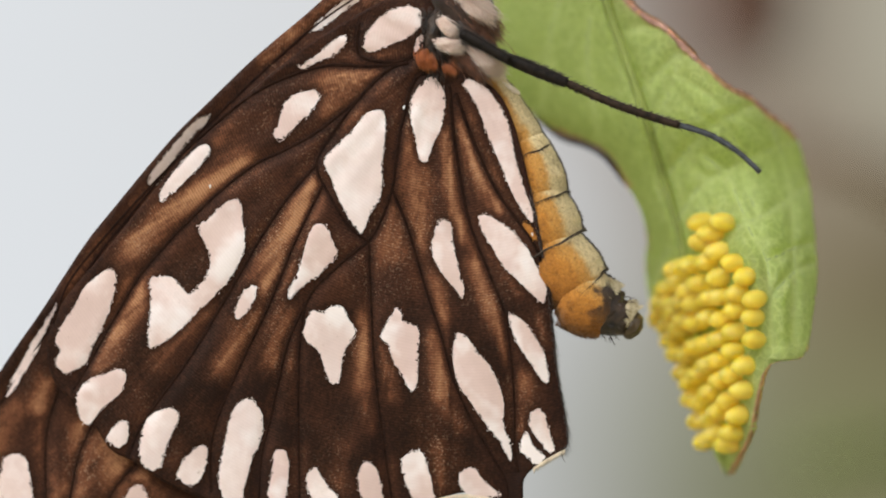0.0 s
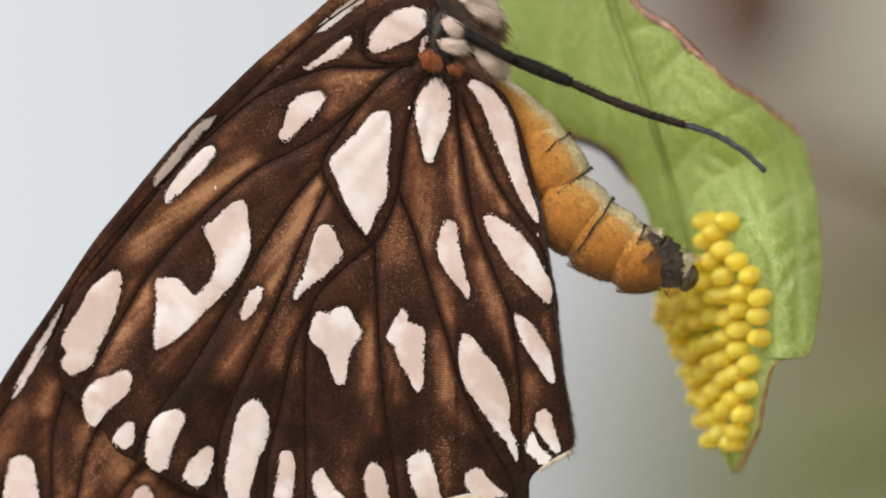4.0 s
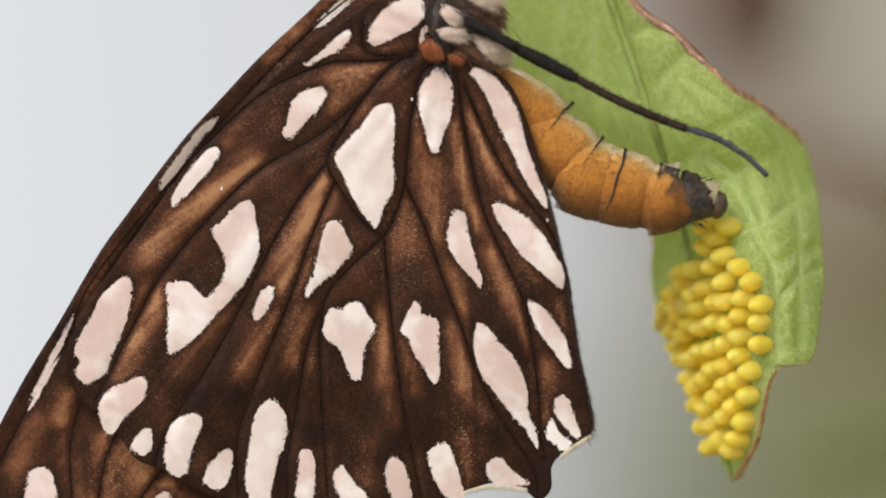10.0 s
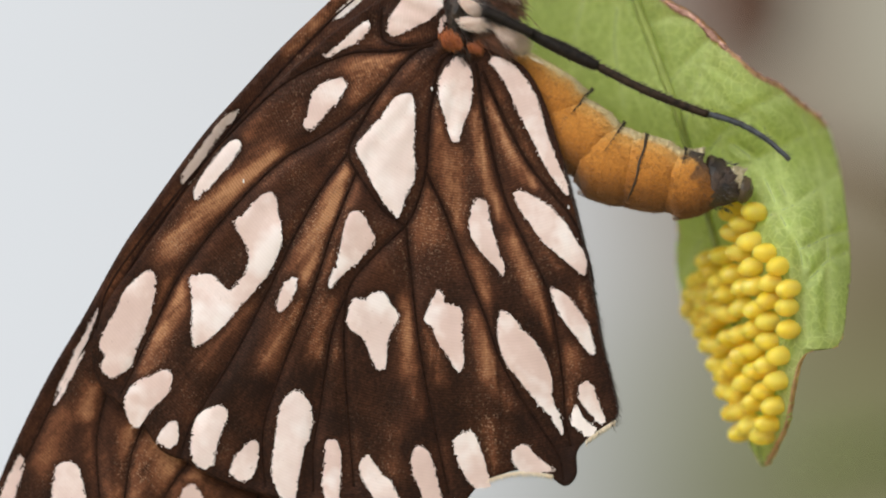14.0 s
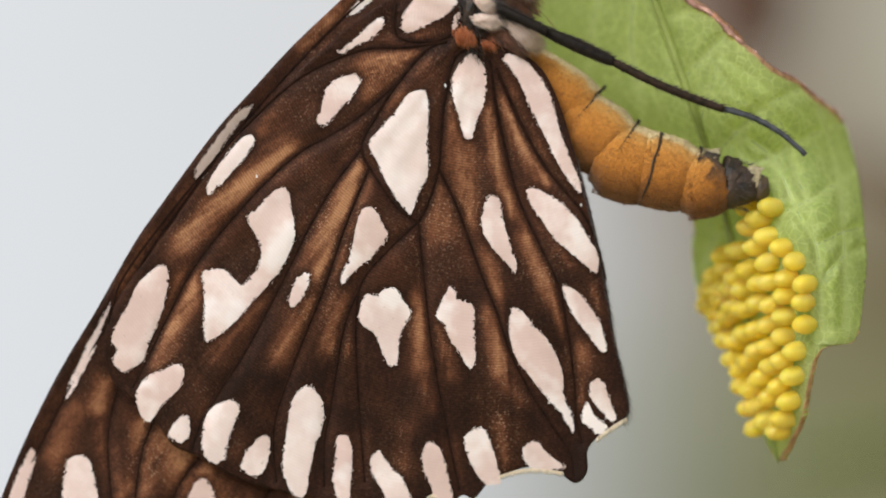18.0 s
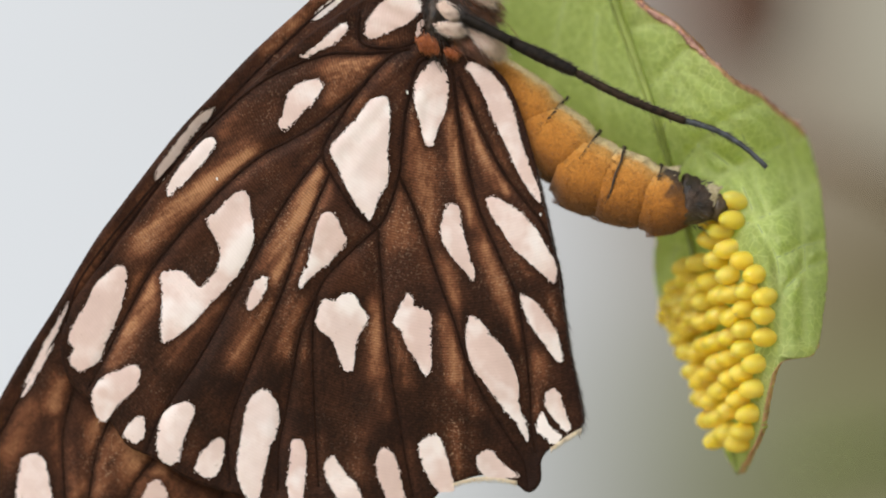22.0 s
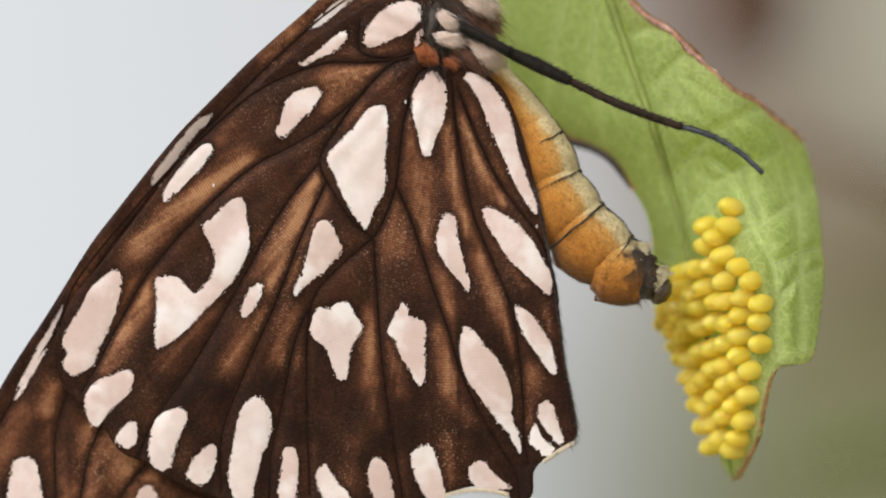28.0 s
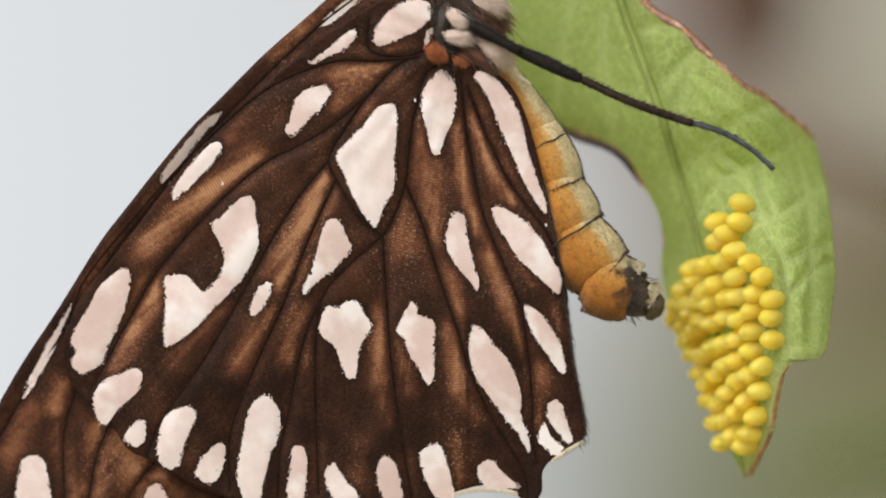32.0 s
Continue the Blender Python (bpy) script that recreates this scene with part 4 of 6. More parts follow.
def fringe():
    """Cream scale fringe in the bays of the scalloped margin, dark hairs on the inner margin."""
    rng = random.Random(8)
    for a, b in (((944, 833), (1000, 800)), ((764, 890), (882, 890)), ((640, 918), (672, 934)), ((545, 922), (585, 936))):
        pieces = []
        n = int(math.dist(a, b) / 1.6)
        for k in range(n):
            s = k / n
            u, v = a[0] + (b[0] - a[0]) * s, a[1] + (b[1] - a[1]) * s - 10 * math.sin(math.pi * s) * (1 if a[0] < 900 else 0.2)
            y = float(hind_depth(u, v))
            pieces.append(strand(at(u, v - 5, y) - BODY_AT, at(u + rng.uniform(0, 3), v + rng.uniform(3, 8), y) - BODY_AT, 1.5 * U, (0, 0, 0)))
        v, f = join(pieces)
        part("fringe", mesh_from("fringe", v, f, M_FRINGE), hindwing, "cream margin fringe")
    inner = HIND_EDGE[(HIND_EDGE[:, 0] > 930) & (HIND_EDGE[:, 1] > 330) & (HIND_EDGE[:, 1] < 800)]
    pieces = []
    for u, v in inner:
        for _ in range(5):
            y = float(hind_depth(u, v))
            ln = rng.uniform(6, 22)
            uu, vv = u + rng.uniform(-6, 0), v + rng.uniform(-3, 3)
            pieces.append(strand(at(uu, vv, y) - BODY_AT, at(uu + 0.5 * ln, vv + 0.9 * ln, y - rng.uniform(-4, 6) * U) - BODY_AT, 0.45 * U, (0, 0, -1 * U)))
    v, f = join(pieces)
    part("edge_hairs", mesh_from("edge_hairs", v, f, M_HAIR_DARK), hindwing, "fine dark hairs on the inner margin")


fringe()


# thorax with its tufts of hair
def blob(u, v, y, ru, rv, ry, mat, name, tilt=0.0, lump=0.06, label="", parent=None):
    bm = bmesh.new()
    bmesh.ops.create_icosphere(bm, subdivisions=4, radius=1.0)
    turn = Matrix.Rotation(radians(tilt), 4, "Y")
    c = at(u, v, y * U) - BODY_AT
    for w in bm.verts:
        k = 1 + lump * noise.noise(w.co * 3.1 + Vector((u, v, 0)))
        w.co = turn @ Vector((w.co.x * ru * U * k, w.co.y * ry * U * k, w.co.z * rv * U * k)) + c
    for f in bm.faces:
        f.smooth = True
    me = bpy.data.meshes.new(name)
    bm.to_mesh(me)
    bm.free()
    me.materials.append(mat)
    return part(name, me, parent or butterfly, label)


thorax = blob(815, 6, 8, 56, 135, 74, M_THORAX, "thorax", -14, 0.10, "dark hairy thorax")
blob(753, 106, -84, 14, 12, 5, M_RUST, "rust_patch", 0, 0.9, "rust orange scale patch", thorax)
blob(766, 55, -84, 14, 40, 16, M_BLACK, "joint_and_filler", 12, 0.25, "dark lump of the wing joint and its gap filling", thorax)


# three more dark lumps, added to plug gaps that let the backdrop through
blob(774, 100, -66, 22, 22, 14, M_THORAX, "joint_and_filler", 0, 0.3, "dark lump of the wing joint and its gap filling", thorax)
blob(842, 126, -50, 22, 16, 16, M_THORAX, "joint_and_filler", 30, 0.3, "dark lump of the wing joint and its gap filling", thorax)
blob(868, 134, -22, 20, 14, 16, M_THORAX, "joint_and_filler", 30, 0.3, "dark lump of the wing joint and its gap filling", thorax)
blob(903, 156, -34, 20, 5, 4, M_FRINGE, "membrane", 32, 0.2, "pale membrane at the abdomen's base", thorax)


def tuft(name, a, b, spread, direction, length, count, mat, y, label, seed, width=0.9):
    rng = random.Random(seed)
    pieces = []
    for _ in range(count):
        s = rng.random()
        u = a[0] + (b[0] - a[0]) * s + rng.gauss(0, spread)
        v = a[1] + (b[1] - a[1]) * s + rng.gauss(0, spread)
        ang = radians(direction + rng.gauss(0, 8))
        ln = length * rng.uniform(0.55, 1.15)
        y0 = y + rng.uniform(-8, 14)
        root = at(u, v, y0 * U) - BODY_AT
        tip = at(u + ln * math.cos(ang), v + ln * math.sin(ang), (y0 - rng.uniform(-6, 14)) * U) - BODY_AT
        pieces.append(strand(root, tip, width * U, (rng.uniform(-3, 3) * U, -4 * U, rng.uniform(-2, 4) * U)))
    v, f = join(pieces)
    part(name, mesh_from(name, v, f, mat), thorax, label)


tuft("hair_tuft", (790, -60), (856, 62), 13, 42, 34, 700, M_HAIR_RUST, -58, "rust brown hair", 5)
tuft("hair_tuft", (790, 92), (838, 118), 7, 55, 34, 420, M_HAIR_RUST, -66, "rust brown hair", 6)
tuft("hair_tuft", (742, 96), (764, 106), 5, 76, 21, 620, M_HAIR_ORANGE, -97, "rust orange scales", 12, 0.8)
tuft("hair_tuft", (786, 116), (800, 122), 4, 60, 18, 150, M_HAIR_ORANGE, -94, "rust orange scales", 13, 0.8)
tuft("hair_tuft", (752, 20), (772, 134), 8, 80, 22, 420, M_HAIR_DARK, -86, "black hair", 7)
tuft("hair_tuft", (800, -38), (846, 18), 7, 38, 46, 1500, M_HAIR_CREAM, -76, "long cream hair band", 1, 0.8)
tuft("hair_tuft", (776, 36), (790, 50), 4, 40, 32, 520, M_HAIR_CREAM, -92, "cream hair tuft", 2, 0.8)
tuft("hair_tuft", (770, 74), (796, 78), 4, 20, 36, 560, M_HAIR_CREAM, -94, "cream hair tuft", 3, 0.8)
tuft("hair_tuft", (836, 80), (852, 100), 5, 44, 54, 1700, M_HAIR_CREAM, -84, "dense cream hair tuft", 4, 0.8)
tuft("hair_tuft", (808, 98), (842, 128), 4, 50, 40, 520, M_HAIR_RUST, -84, "dark rust hair", 14, 0.8)
tuft("hair_tuft", (806, 46), (836, 76), 4, 40, 34, 520, M_HAIR_DARK, -84, "dark hair between the tufts", 15, 0.8)
tuft("hair_tuft", (856, 8), (872, 60), 5, 40, 30, 300, M_HAIR_RUST, -20, "pale brown hair", 9, 0.7)


# abdomen: rings that slide into one another
def ring_part(name, length, front, back, mat, label, bulge=0.065, wide=0.92, sides=44, rings=16):
    """A barrel along x that ends at the origin with its hind rim; z is its back."""
    verts, faces, ang, along = [], [], [], []
    for i in range(rings + 3):
        s = min(i / rings, 1.0)
        r = (front + (back - front) * s) * (1 + bulge * math.sin(math.pi * s) - 0.085 * float(smooth01(s, 0.72, 1)))
        tuck = 1 - float(smooth01(s, 0, 0.32))
        x = -length * (1 - s)
        if i > rings:      # the rim turns inwards
            r *= (0.93, 0.6)[i - rings - 1]
            x = (1.0, -6.0)[i - rings - 1]
        for k in range(sides):
            a = 2 * math.pi * k / sides
            rr = r * (1 - tuck * (0.02 + 0.12 * (1 - math.cos(a)))) * (1 + 0.012 * noise.noise((x / 14, math.cos(a) * 4, math.sin(a) * 4)))
            verts.append((x * U, rr * wide * math.sin(a) * U, rr * math.cos(a) * U))
            ang.append(min(k, sides - k) / (sides / 2))
            along.append(s)
    for i in range(rings + 2):
        for k in range(sides):
            q = (k + 1) % sides
            faces.append((i * sides + k, (i + 1) * sides + k, (i + 1) * sides + q, i * sides + q))
    faces.append(tuple(range(sides)))
    faces.append(tuple((rings + 2) * sides + k for k in range(sides))[::-1])
    me = mesh_from(name, verts, faces, mat)
    add_attribute(me, "dorsal", ang)
    add_attribute(me, "along", along)
    return part(name, me, butterfly, label)


def dark_band(seg, r, wide=0.92, seed=0, width=1.0, reach=3.2):
    """The ragged dark hind edge of a ring."""
    pieces = []
    n = 60
    rng = random.Random(seed)
    path, rad = [], []
    for k in range(n + 1):
        a = 2 * math.pi * k / n
        path.append(Vector(((1.0 + 3 * noise.noise((math.cos(a) * 2, math.sin(a) * 2, seed))) * U, (r * wide * math.sin(a) - 9) * U, r * math.cos(a) * (1 - 0.045 * max(0.0, math.cos(a)) ** 3) * U)))
        rad.append(width * U * (0.75 + 0.6 * abs(noise.noise((math.cos(a) * 5, math.sin(a) * 5, seed + 3)))) * (0.1 + 0.9 * float(smooth01(reach - min(a, 2 * math.pi - a), 0, 0.9))))
    verts, faces = [], []
    sides = 6
    for i, p in enumerate(path):
        out = Vector((0, p.y + 9 * U, p.z)).normalized()
        for k in range(sides):
            b = 2 * math.pi * k / sides
            verts.append(p + rad[i] * (math.cos(b) * Vector((1.5, 0, 0)) + math.sin(b) * out))
    for i in range(n):
        for k in range(sides):
            q = (k + 1) % sides
            faces.append((i * sides + k, i * sides + q, (i + 1) * sides + q, (i + 1) * sides + k))
    pieces.append((verts, faces))
    for k in range(190):
        a = rng.uniform(-1, 1) * min(reach, 2.7)
        out = Vector((0, wide * math.sin(a), math.cos(a)))
        root = out * r * (1 - 0.05 * max(0.0, math.cos(a)) ** 3) * U + Vector((1, -9, 0)) * U
        pieces.append(strand(root, root + Vector((rng.uniform(2, 7) * U, 0, 0)) + out * rng.uniform(-0.4, 1.2) * U, 0.7 * U, (0, 0, 0)))
    v, f = join(pieces)
    part("dark_band", mesh_from("dark_band", v, f, M_BAND), seg, "ragged black hind edge")


def fuzz(seg, length, front, back, mat, seed, wide=0.92):
    """Short scale hairs that lie backwards over a ring."""
    rng = random.Random(seed + 40)
    pieces, ang, along = [], [], []
    for _ in range(1300):
        a, s = rng.uniform(0, 2 * math.pi), rng.uniform(0.12, 0.98)
        r = (front + (back - front) * s) * (1 + 0.065 * math.sin(math.pi * s) - 0.085 * float(smooth01(s, 0.72, 1))) - 0.6
        out = Vector((0, wide * math.sin(a), math.cos(a)))
        root = out * r * U + Vector((-length * (1 - s) * U, 0, 0))
        tip = root + Vector((rng.uniform(3, 7) * U, rng.uniform(-1, 1) * U, 0)) + out * rng.uniform(0.6, 3.2) * U
        pieces.append(strand(root, tip, 0.8 * U, (0, 0, 0)))
        ang += [1 - abs(a / math.pi - 1)] * 7
        along += [s] * 7
    v, f = join(pieces)
    me = mesh_from("scale_fuzz", v, f, mat)
    add_attribute(me, "dorsal", ang)
    add_attribute(me, "along", along)
    part("scale_fuzz", me, seg, "short backward-lying scale hairs")


SEGMENTS = []
for k, (length, front, back) in enumerate(((150, 34, 60.5), (110, 57.5, 67), (100, 64.5, 69), (104, 66, 61.5), (84, 59, 56))):
    seg = ring_part("abdomen_segment", length, front, back, M_TAIL if k == 4 else M_SEG, "orange ring with a cream back" if k < 4 else "orange last ring blotched with black")
    fuzz(seg, length, front, back, M_TAIL if k == 4 else M_SEG, k)
    if k < 4:
        dark_band(seg, back * (1.02, 0.985, 0.995, 0.965)[k], seed=k, reach=(2.0, 2.0, 3.3, 1.5)[k], width=(0.9, 0.8, 1.5, 1.4)[k])
    else:      # the last ring ends in a torn-looking edge
        for w in seg.data.vertices:
            lump = noise.noise(w.co * 1500) * 9 + noise.noise(w.co * 5200) * 5
            w.co.x += lump * U * float(smooth01(w.co.x / U, -45, 0))
        rng = random.Random(31)
        pieces = []
        for _ in range(260):
            a, x = rng.gauss(0, 0.42), rng.uniform(-20, -2)
            out = Vector((0, 0.92 * math.sin(a), math.cos(a)))
            root = out * (back - 2.5) * U + Vector((x * U, 0, 0))
            pieces.append(strand(root, root + Vector((rng.uniform(4, 11) * U, 0, 0)) + out * rng.uniform(1, 6) * U, rng.uniform(1.2, 2.4) * U, (0, 0, 0)))
        part("cream_flake", mesh_from("cream_flake", *join(pieces), M_CREAM), seg, "cream scales on the back's end")
    SEGMENTS.append(seg)


def abdomen_tip():
    """The black end plates, the cream tuft and the egg-laying papilla, built about the papilla's middle."""
    tip = ring_part("abdomen_tip", 60, 50, 27, M_BLACK, "ragged black end of the abdomen", 0.02, 0.9)
    me = tip.data
    for w in me.vertices:
        lump = (noise.noise(w.co * 2600) * 9 + noise.noise(w.co * 6500) * 7) * U
        w.co = w.co + Vector((lump - 10 * U, 0, lump * 0.7))
    bm = bmesh.new()
    bmesh.ops.create_icosphere(bm, subdivisions=4, radius=1.0)
    for w in bm.verts:
        k = 1 + 0.12 * noise.noise(w.co * 2.2)
        w.co = Vector((w.co.x * 17 * U * k, w.co.y * 23 * U * k, w.co.z * 25 * U * k))
    for f in bm.faces:
        f.smooth = True
    pm = bpy.data.meshes.new("papilla")
    bm.to_mesh(pm)
    bm.free()
    pm.materials.append(M_PAPILLA)
    part("papilla", pm, tip, "rounded olive brown papilla")
    rng = random.Random(6)
    pieces = []
    for _ in range(760):
        a = rng.uniform(-1.9, 1.9) if rng.random() < 0.8 else rng.uniform(-3, 3)
        x = rng.uniform(-27, -7)
        r = 25 + 9 * math.cos(a) - 0.25 * (x + 27)
        root = Vector((x * U, r * 0.88 * math.sin(a) * U, r * math.cos(a) * U))
        out = Vector((0.5, math.sin(a), math.cos(a)))
        ln = rng.uniform(3, 7) + 8 * max(0, math.cos(a)) ** 4 * rng.random()
        pieces.append(strand(root, root + (out + Vector((rng.uniform(-0.3, 0.5), rng.uniform(-0.3, 0.3), 0))) * ln * U, rng.uniform(1.4, 2.6) * U, (0, 0, 0)))
    v, f = join(pieces)
    part("cream_tuft", mesh_from("cream_tuft", v, f, M_CREAM), tip, "cream scale tuft round the tip")
    pieces = []
    for _ in range(120):
        a = rng.uniform(-3, 3)
        root = Vector((rng.uniform(-66, -20) * U, 38 * 0.9 * math.sin(a) * U, 40 * math.cos(a) * U))
        out = Vector((0.9, math.sin(a) * 0.6, math.cos(a) * 0.6))
        pieces.append(strand(root, root + out * rng.uniform(6, 16) * U, 0.8 * U, (0, 0, 0)))
    v, f = join(pieces)
    part("tip_hairs", mesh_from("tip_hairs", v, f, M_HAIR_DARK), tip, "short dark hairs")
    return tip


SEGMENTS.append(abdomen_tip())


def loose_flake():
    """A cream scale flake that clings to the third ring's flank."""
    bm = bmesh.new()
    bmesh.ops.create_icosphere(bm, subdivisions=2, radius=1.0)
    c = Vector((-72 * U, -63.5 * 0.92 * U, 9 * U))
    for w in bm.verts:
        w.co = Vector((w.co.x * 5, w.co.y * 2.5, w.co.z * 3.4)) * U * (1 + 0.5 * noise.noise(w.co * 2.3)) + c
    me = bpy.data.meshes.new("cream_flake")
    bm.to_mesh(me)
    bm.free()
    me.materials.append(M_CREAM)
    part("cream_flake", me, SEGMENTS[2], "loose cream flake")


loose_flake()


# legs
def limb(name, length, r0, r1, mat, label, spines=0, seed=0, belly=0.0, curve=0.0):
    """A limb along x from its joint at the origin."""
    n = 22
    path = [Vector((length * i / n * U, 0, -curve * math.sin(math.pi * i / n) * U)) for i in range(n + 1)]
    rad = [(r0 + (r1 - r0) * i / n + belly * math.sin(math.pi * i / n)) * U for i in range(n + 1)]
    rad[0] *= 0.8
    knob = [Vector((math.cos(math.pi * (1 - k / 8)) * r0 * 0.95 * U, 0, 0)) for k in range(9)]
    pieces = [tube(path, rad, 12), tube(knob, [max(0.1, math.sin(math.pi * k / 8)) * r0 * 1.02 * U for k in range(9)], 12)]
    me = mesh_from(name, *join(pieces), mat)
    ob = part(name, me, butterfly, label)
    if spines:
        rng = random.Random(seed)
        for k in range(spines):
            i = rng.randint(1, n - 1)
            side = 1 if rng.random() < 0.72 else -1
            root = path[i] + Vector((0, rng.uniform(-0.6, 0.6) * rad[i], side * rad[i] * 0.9))
            tip = root + Vector((rng.uniform(7, 13) * U, rng.uniform(-3, 3) * U, side * rng.uniform(2.5, 6) * U))
            part("spine", mesh_from("spine", *strand(root, tip, 0.9 * U, (0, 0, 0)), M_HAIR_DARK), ob)
        if name == "tibia":
            root = path[-2] + Vector((0, 0, rad[-1]))
            part("spur", mesh_from("spur", *strand(root, path[-2] + Vector((19 * U, 0, 13 * U)), 1.2 * U, (0, 0, 0)), M_HAIR_DARK), ob, "long black spur before the foot")
    return ob


femur = limb("femur", 132, 8.5, 9.0, M_LEG, "stout black thigh", 46, 1, 3.2)
femur.matrix_local = Matrix.Translation(at(880, 96, -0.0020) - BODY_AT) @ pose(0, 0, 0, 0, 24, 0)
coxa = limb("coxa", 88, 10, 8.5, M_LEG, "black leg base", 14, 2)
coxa.matrix_local = Matrix.Translation(at(822, 62, -0.0023) - BODY_AT) @ pose(0, 0, 0, 0, 29, 0)
tibia = limb("tibia", 214, 7.0, 6.6, M_SHIN, "thin dark shin with spines", 80, 3, 0.5, 5)
tarsus = limb("tarsus", 170, 5.4, 4.2, M_TARSUS, "slate grey foot resting on the leaf", 40, 4, 0.0, -14)


def specks():
    """White grains caught on the wing."""
    rng = random.Random(12)
    for u, v in ((942, 415), (715, 190), (372, 330)):
        bm = bmesh.new()
        bmesh.ops.create_icosphere(bm, subdivisions=2, radius=rng.uniform(1.3, 2.0) * U)
        c = at(u, v, float(hind_depth(u, v)) - 2 * U) - BODY_AT
        for w in bm.verts:
            w.co = Vector((w.co.x, w.co.y, w.co.z * 1.8)) * (1 + 0.4 * noise.noise(w.co * 40000)) + c
        me = bpy.data.meshes.new("grain")
        bm.to_mesh(me)
        bm.free()
        me.materials.append(M_DUST)
        part("grain", me, hindwing, "white dust grain")


specks()


# ---- what moves ----
def key(thing, rows):
    """Rows of seconds, millimetres, the turn in the sheet's plane and, for parts, the roll about the long axis and the swing in depth."""
    walk(thing, [(r[0], pose(r[1] / 1000, r[2] / 1000, r[3] / 1000, r[5] if len(r) > 5 else 0, r[4], r[6] if len(r) > 6 else 0)) for r in rows])


def motions():
    # the wind sways leaf and butterfly; the eggs ride on the leaf
    sway = (
        (0, 8.5693, 4.4947, 2.9045, -0.00), (0.5, 8.8896, 4.5831, 3.0468, -0.29), (1, 8.7735, 4.7340, 2.9922, -0.47),
        (1.5, 9.6537, 4.8675, 3.2591, -0.94), (2, 8.8741, 4.9733, 2.8872, -0.23), (2.5, 8.6994, 5.0316, 2.9249, -0.27),
        (3, 8.8341, 4.9915, 2.8594, -0.21), (3.5, 8.6971, 4.8917, 2.9055, -0.17), (5.5, 9.0171, 3.6131, 2.9765, -0.49),
        (6, 8.6153, 3.5638, 2.8518, 0.10), (6.5, 8.4933, 3.5831, 2.5913, 0.17), (7, 9.4525, 3.5909, 3.0596, -1.00),
        (7.5, 8.8981, 3.5781, 2.8262, -0.14), (8, 8.6881, 3.5548, 2.7502, -0.34), (8.5, 9.1895, 3.5271, 2.9694, -0.37),
        (9, 8.5946, 3.5008, 2.6073, 0.22), (9.5, 9.1202, 3.5011, 2.9016, -0.43), (10, 8.7372, 3.4764, 2.7537, 0.17),
        (10.5, 8.6794, 3.4735, 2.6673, -0.03), (11, 8.7374, 3.4782, 2.7650, -0.05), (11.5, 7.9483, 3.4871, 2.4134, 0.70),
        (12, 8.3448, 3.4981, 2.5939, 0.26), (12.5, 8.1776, 3.5000, 2.6736, 0.37), (13, 8.0000, 3.4823, 2.4971, 0.68),
        (13.5, 8.8738, 3.4394, 2.9363, -0.43), (14, 9.5894, 3.3881, 3.2420, -0.98), (14.5, 9.6061, 3.3512, 3.1955, -0.75),
        (15, 9.6422, 3.3262, 3.2515, -0.92), (15.5, 9.9716, 3.3017, 3.4246, -1.15), (17.5, 10.1581, 3.2472, 3.5680, -1.45),
        (18, 10.1587, 3.2655, 3.4153, -0.88), (18.5, 9.6165, 3.2880, 3.1394, -0.68), (19, 10.1705, 3.2934, 3.5384, -1.33),
        (19.5, 9.7866, 3.2976, 3.3586, -0.98), (20, 9.4197, 3.3224, 3.1368, -0.62), (20.5, 9.0401, 3.3605, 3.0229, -0.48),
        (21, 9.2427, 3.3858, 2.9898, -0.58), (21.5, 8.4546, 3.4007, 2.8532, 0.25), (22, 8.8196, 3.4318, 2.9846, -0.31),
        (22.5, 8.5651, 3.4784, 2.8129, 0.28), (23, 8.6047, 3.5220, 2.7960, 0.02), (23.5, 9.0712, 3.6027, 2.9699, -0.40),
        (24, 8.6908, 3.6740, 2.6715, 0.21), (24.5, 8.7366, 3.7467, 2.7758, -0.02), (25, 8.1959, 3.8493, 2.4882, 0.70),
        (25.5, 8.2427, 3.9423, 2.3934, 0.49), (27.5, 8.2983, 3.3757, 2.8157, 0.47), (28, 8.7091, 3.4178, 2.7644, -0.03),
        (28.5, 8.2274, 3.4644, 2.6630, 0.50), (29, 8.9421, 3.4768, 3.0002, -0.34), (29.5, 8.3166, 3.4569, 2.6507, 0.34),
        (30, 8.9058, 3.4244, 2.8758, -0.15), (30.5, 9.2348, 3.3972, 3.0522, -0.53), (31, 8.7513, 3.3932, 2.7309, 0.00),
        (31.5, 9.2484, 3.3925, 2.9674, -0.35), (32, 9.0847, 3.3883, 2.9003, -0.34),
    )
    key(leaf, sway)
    key(eggs, sway)
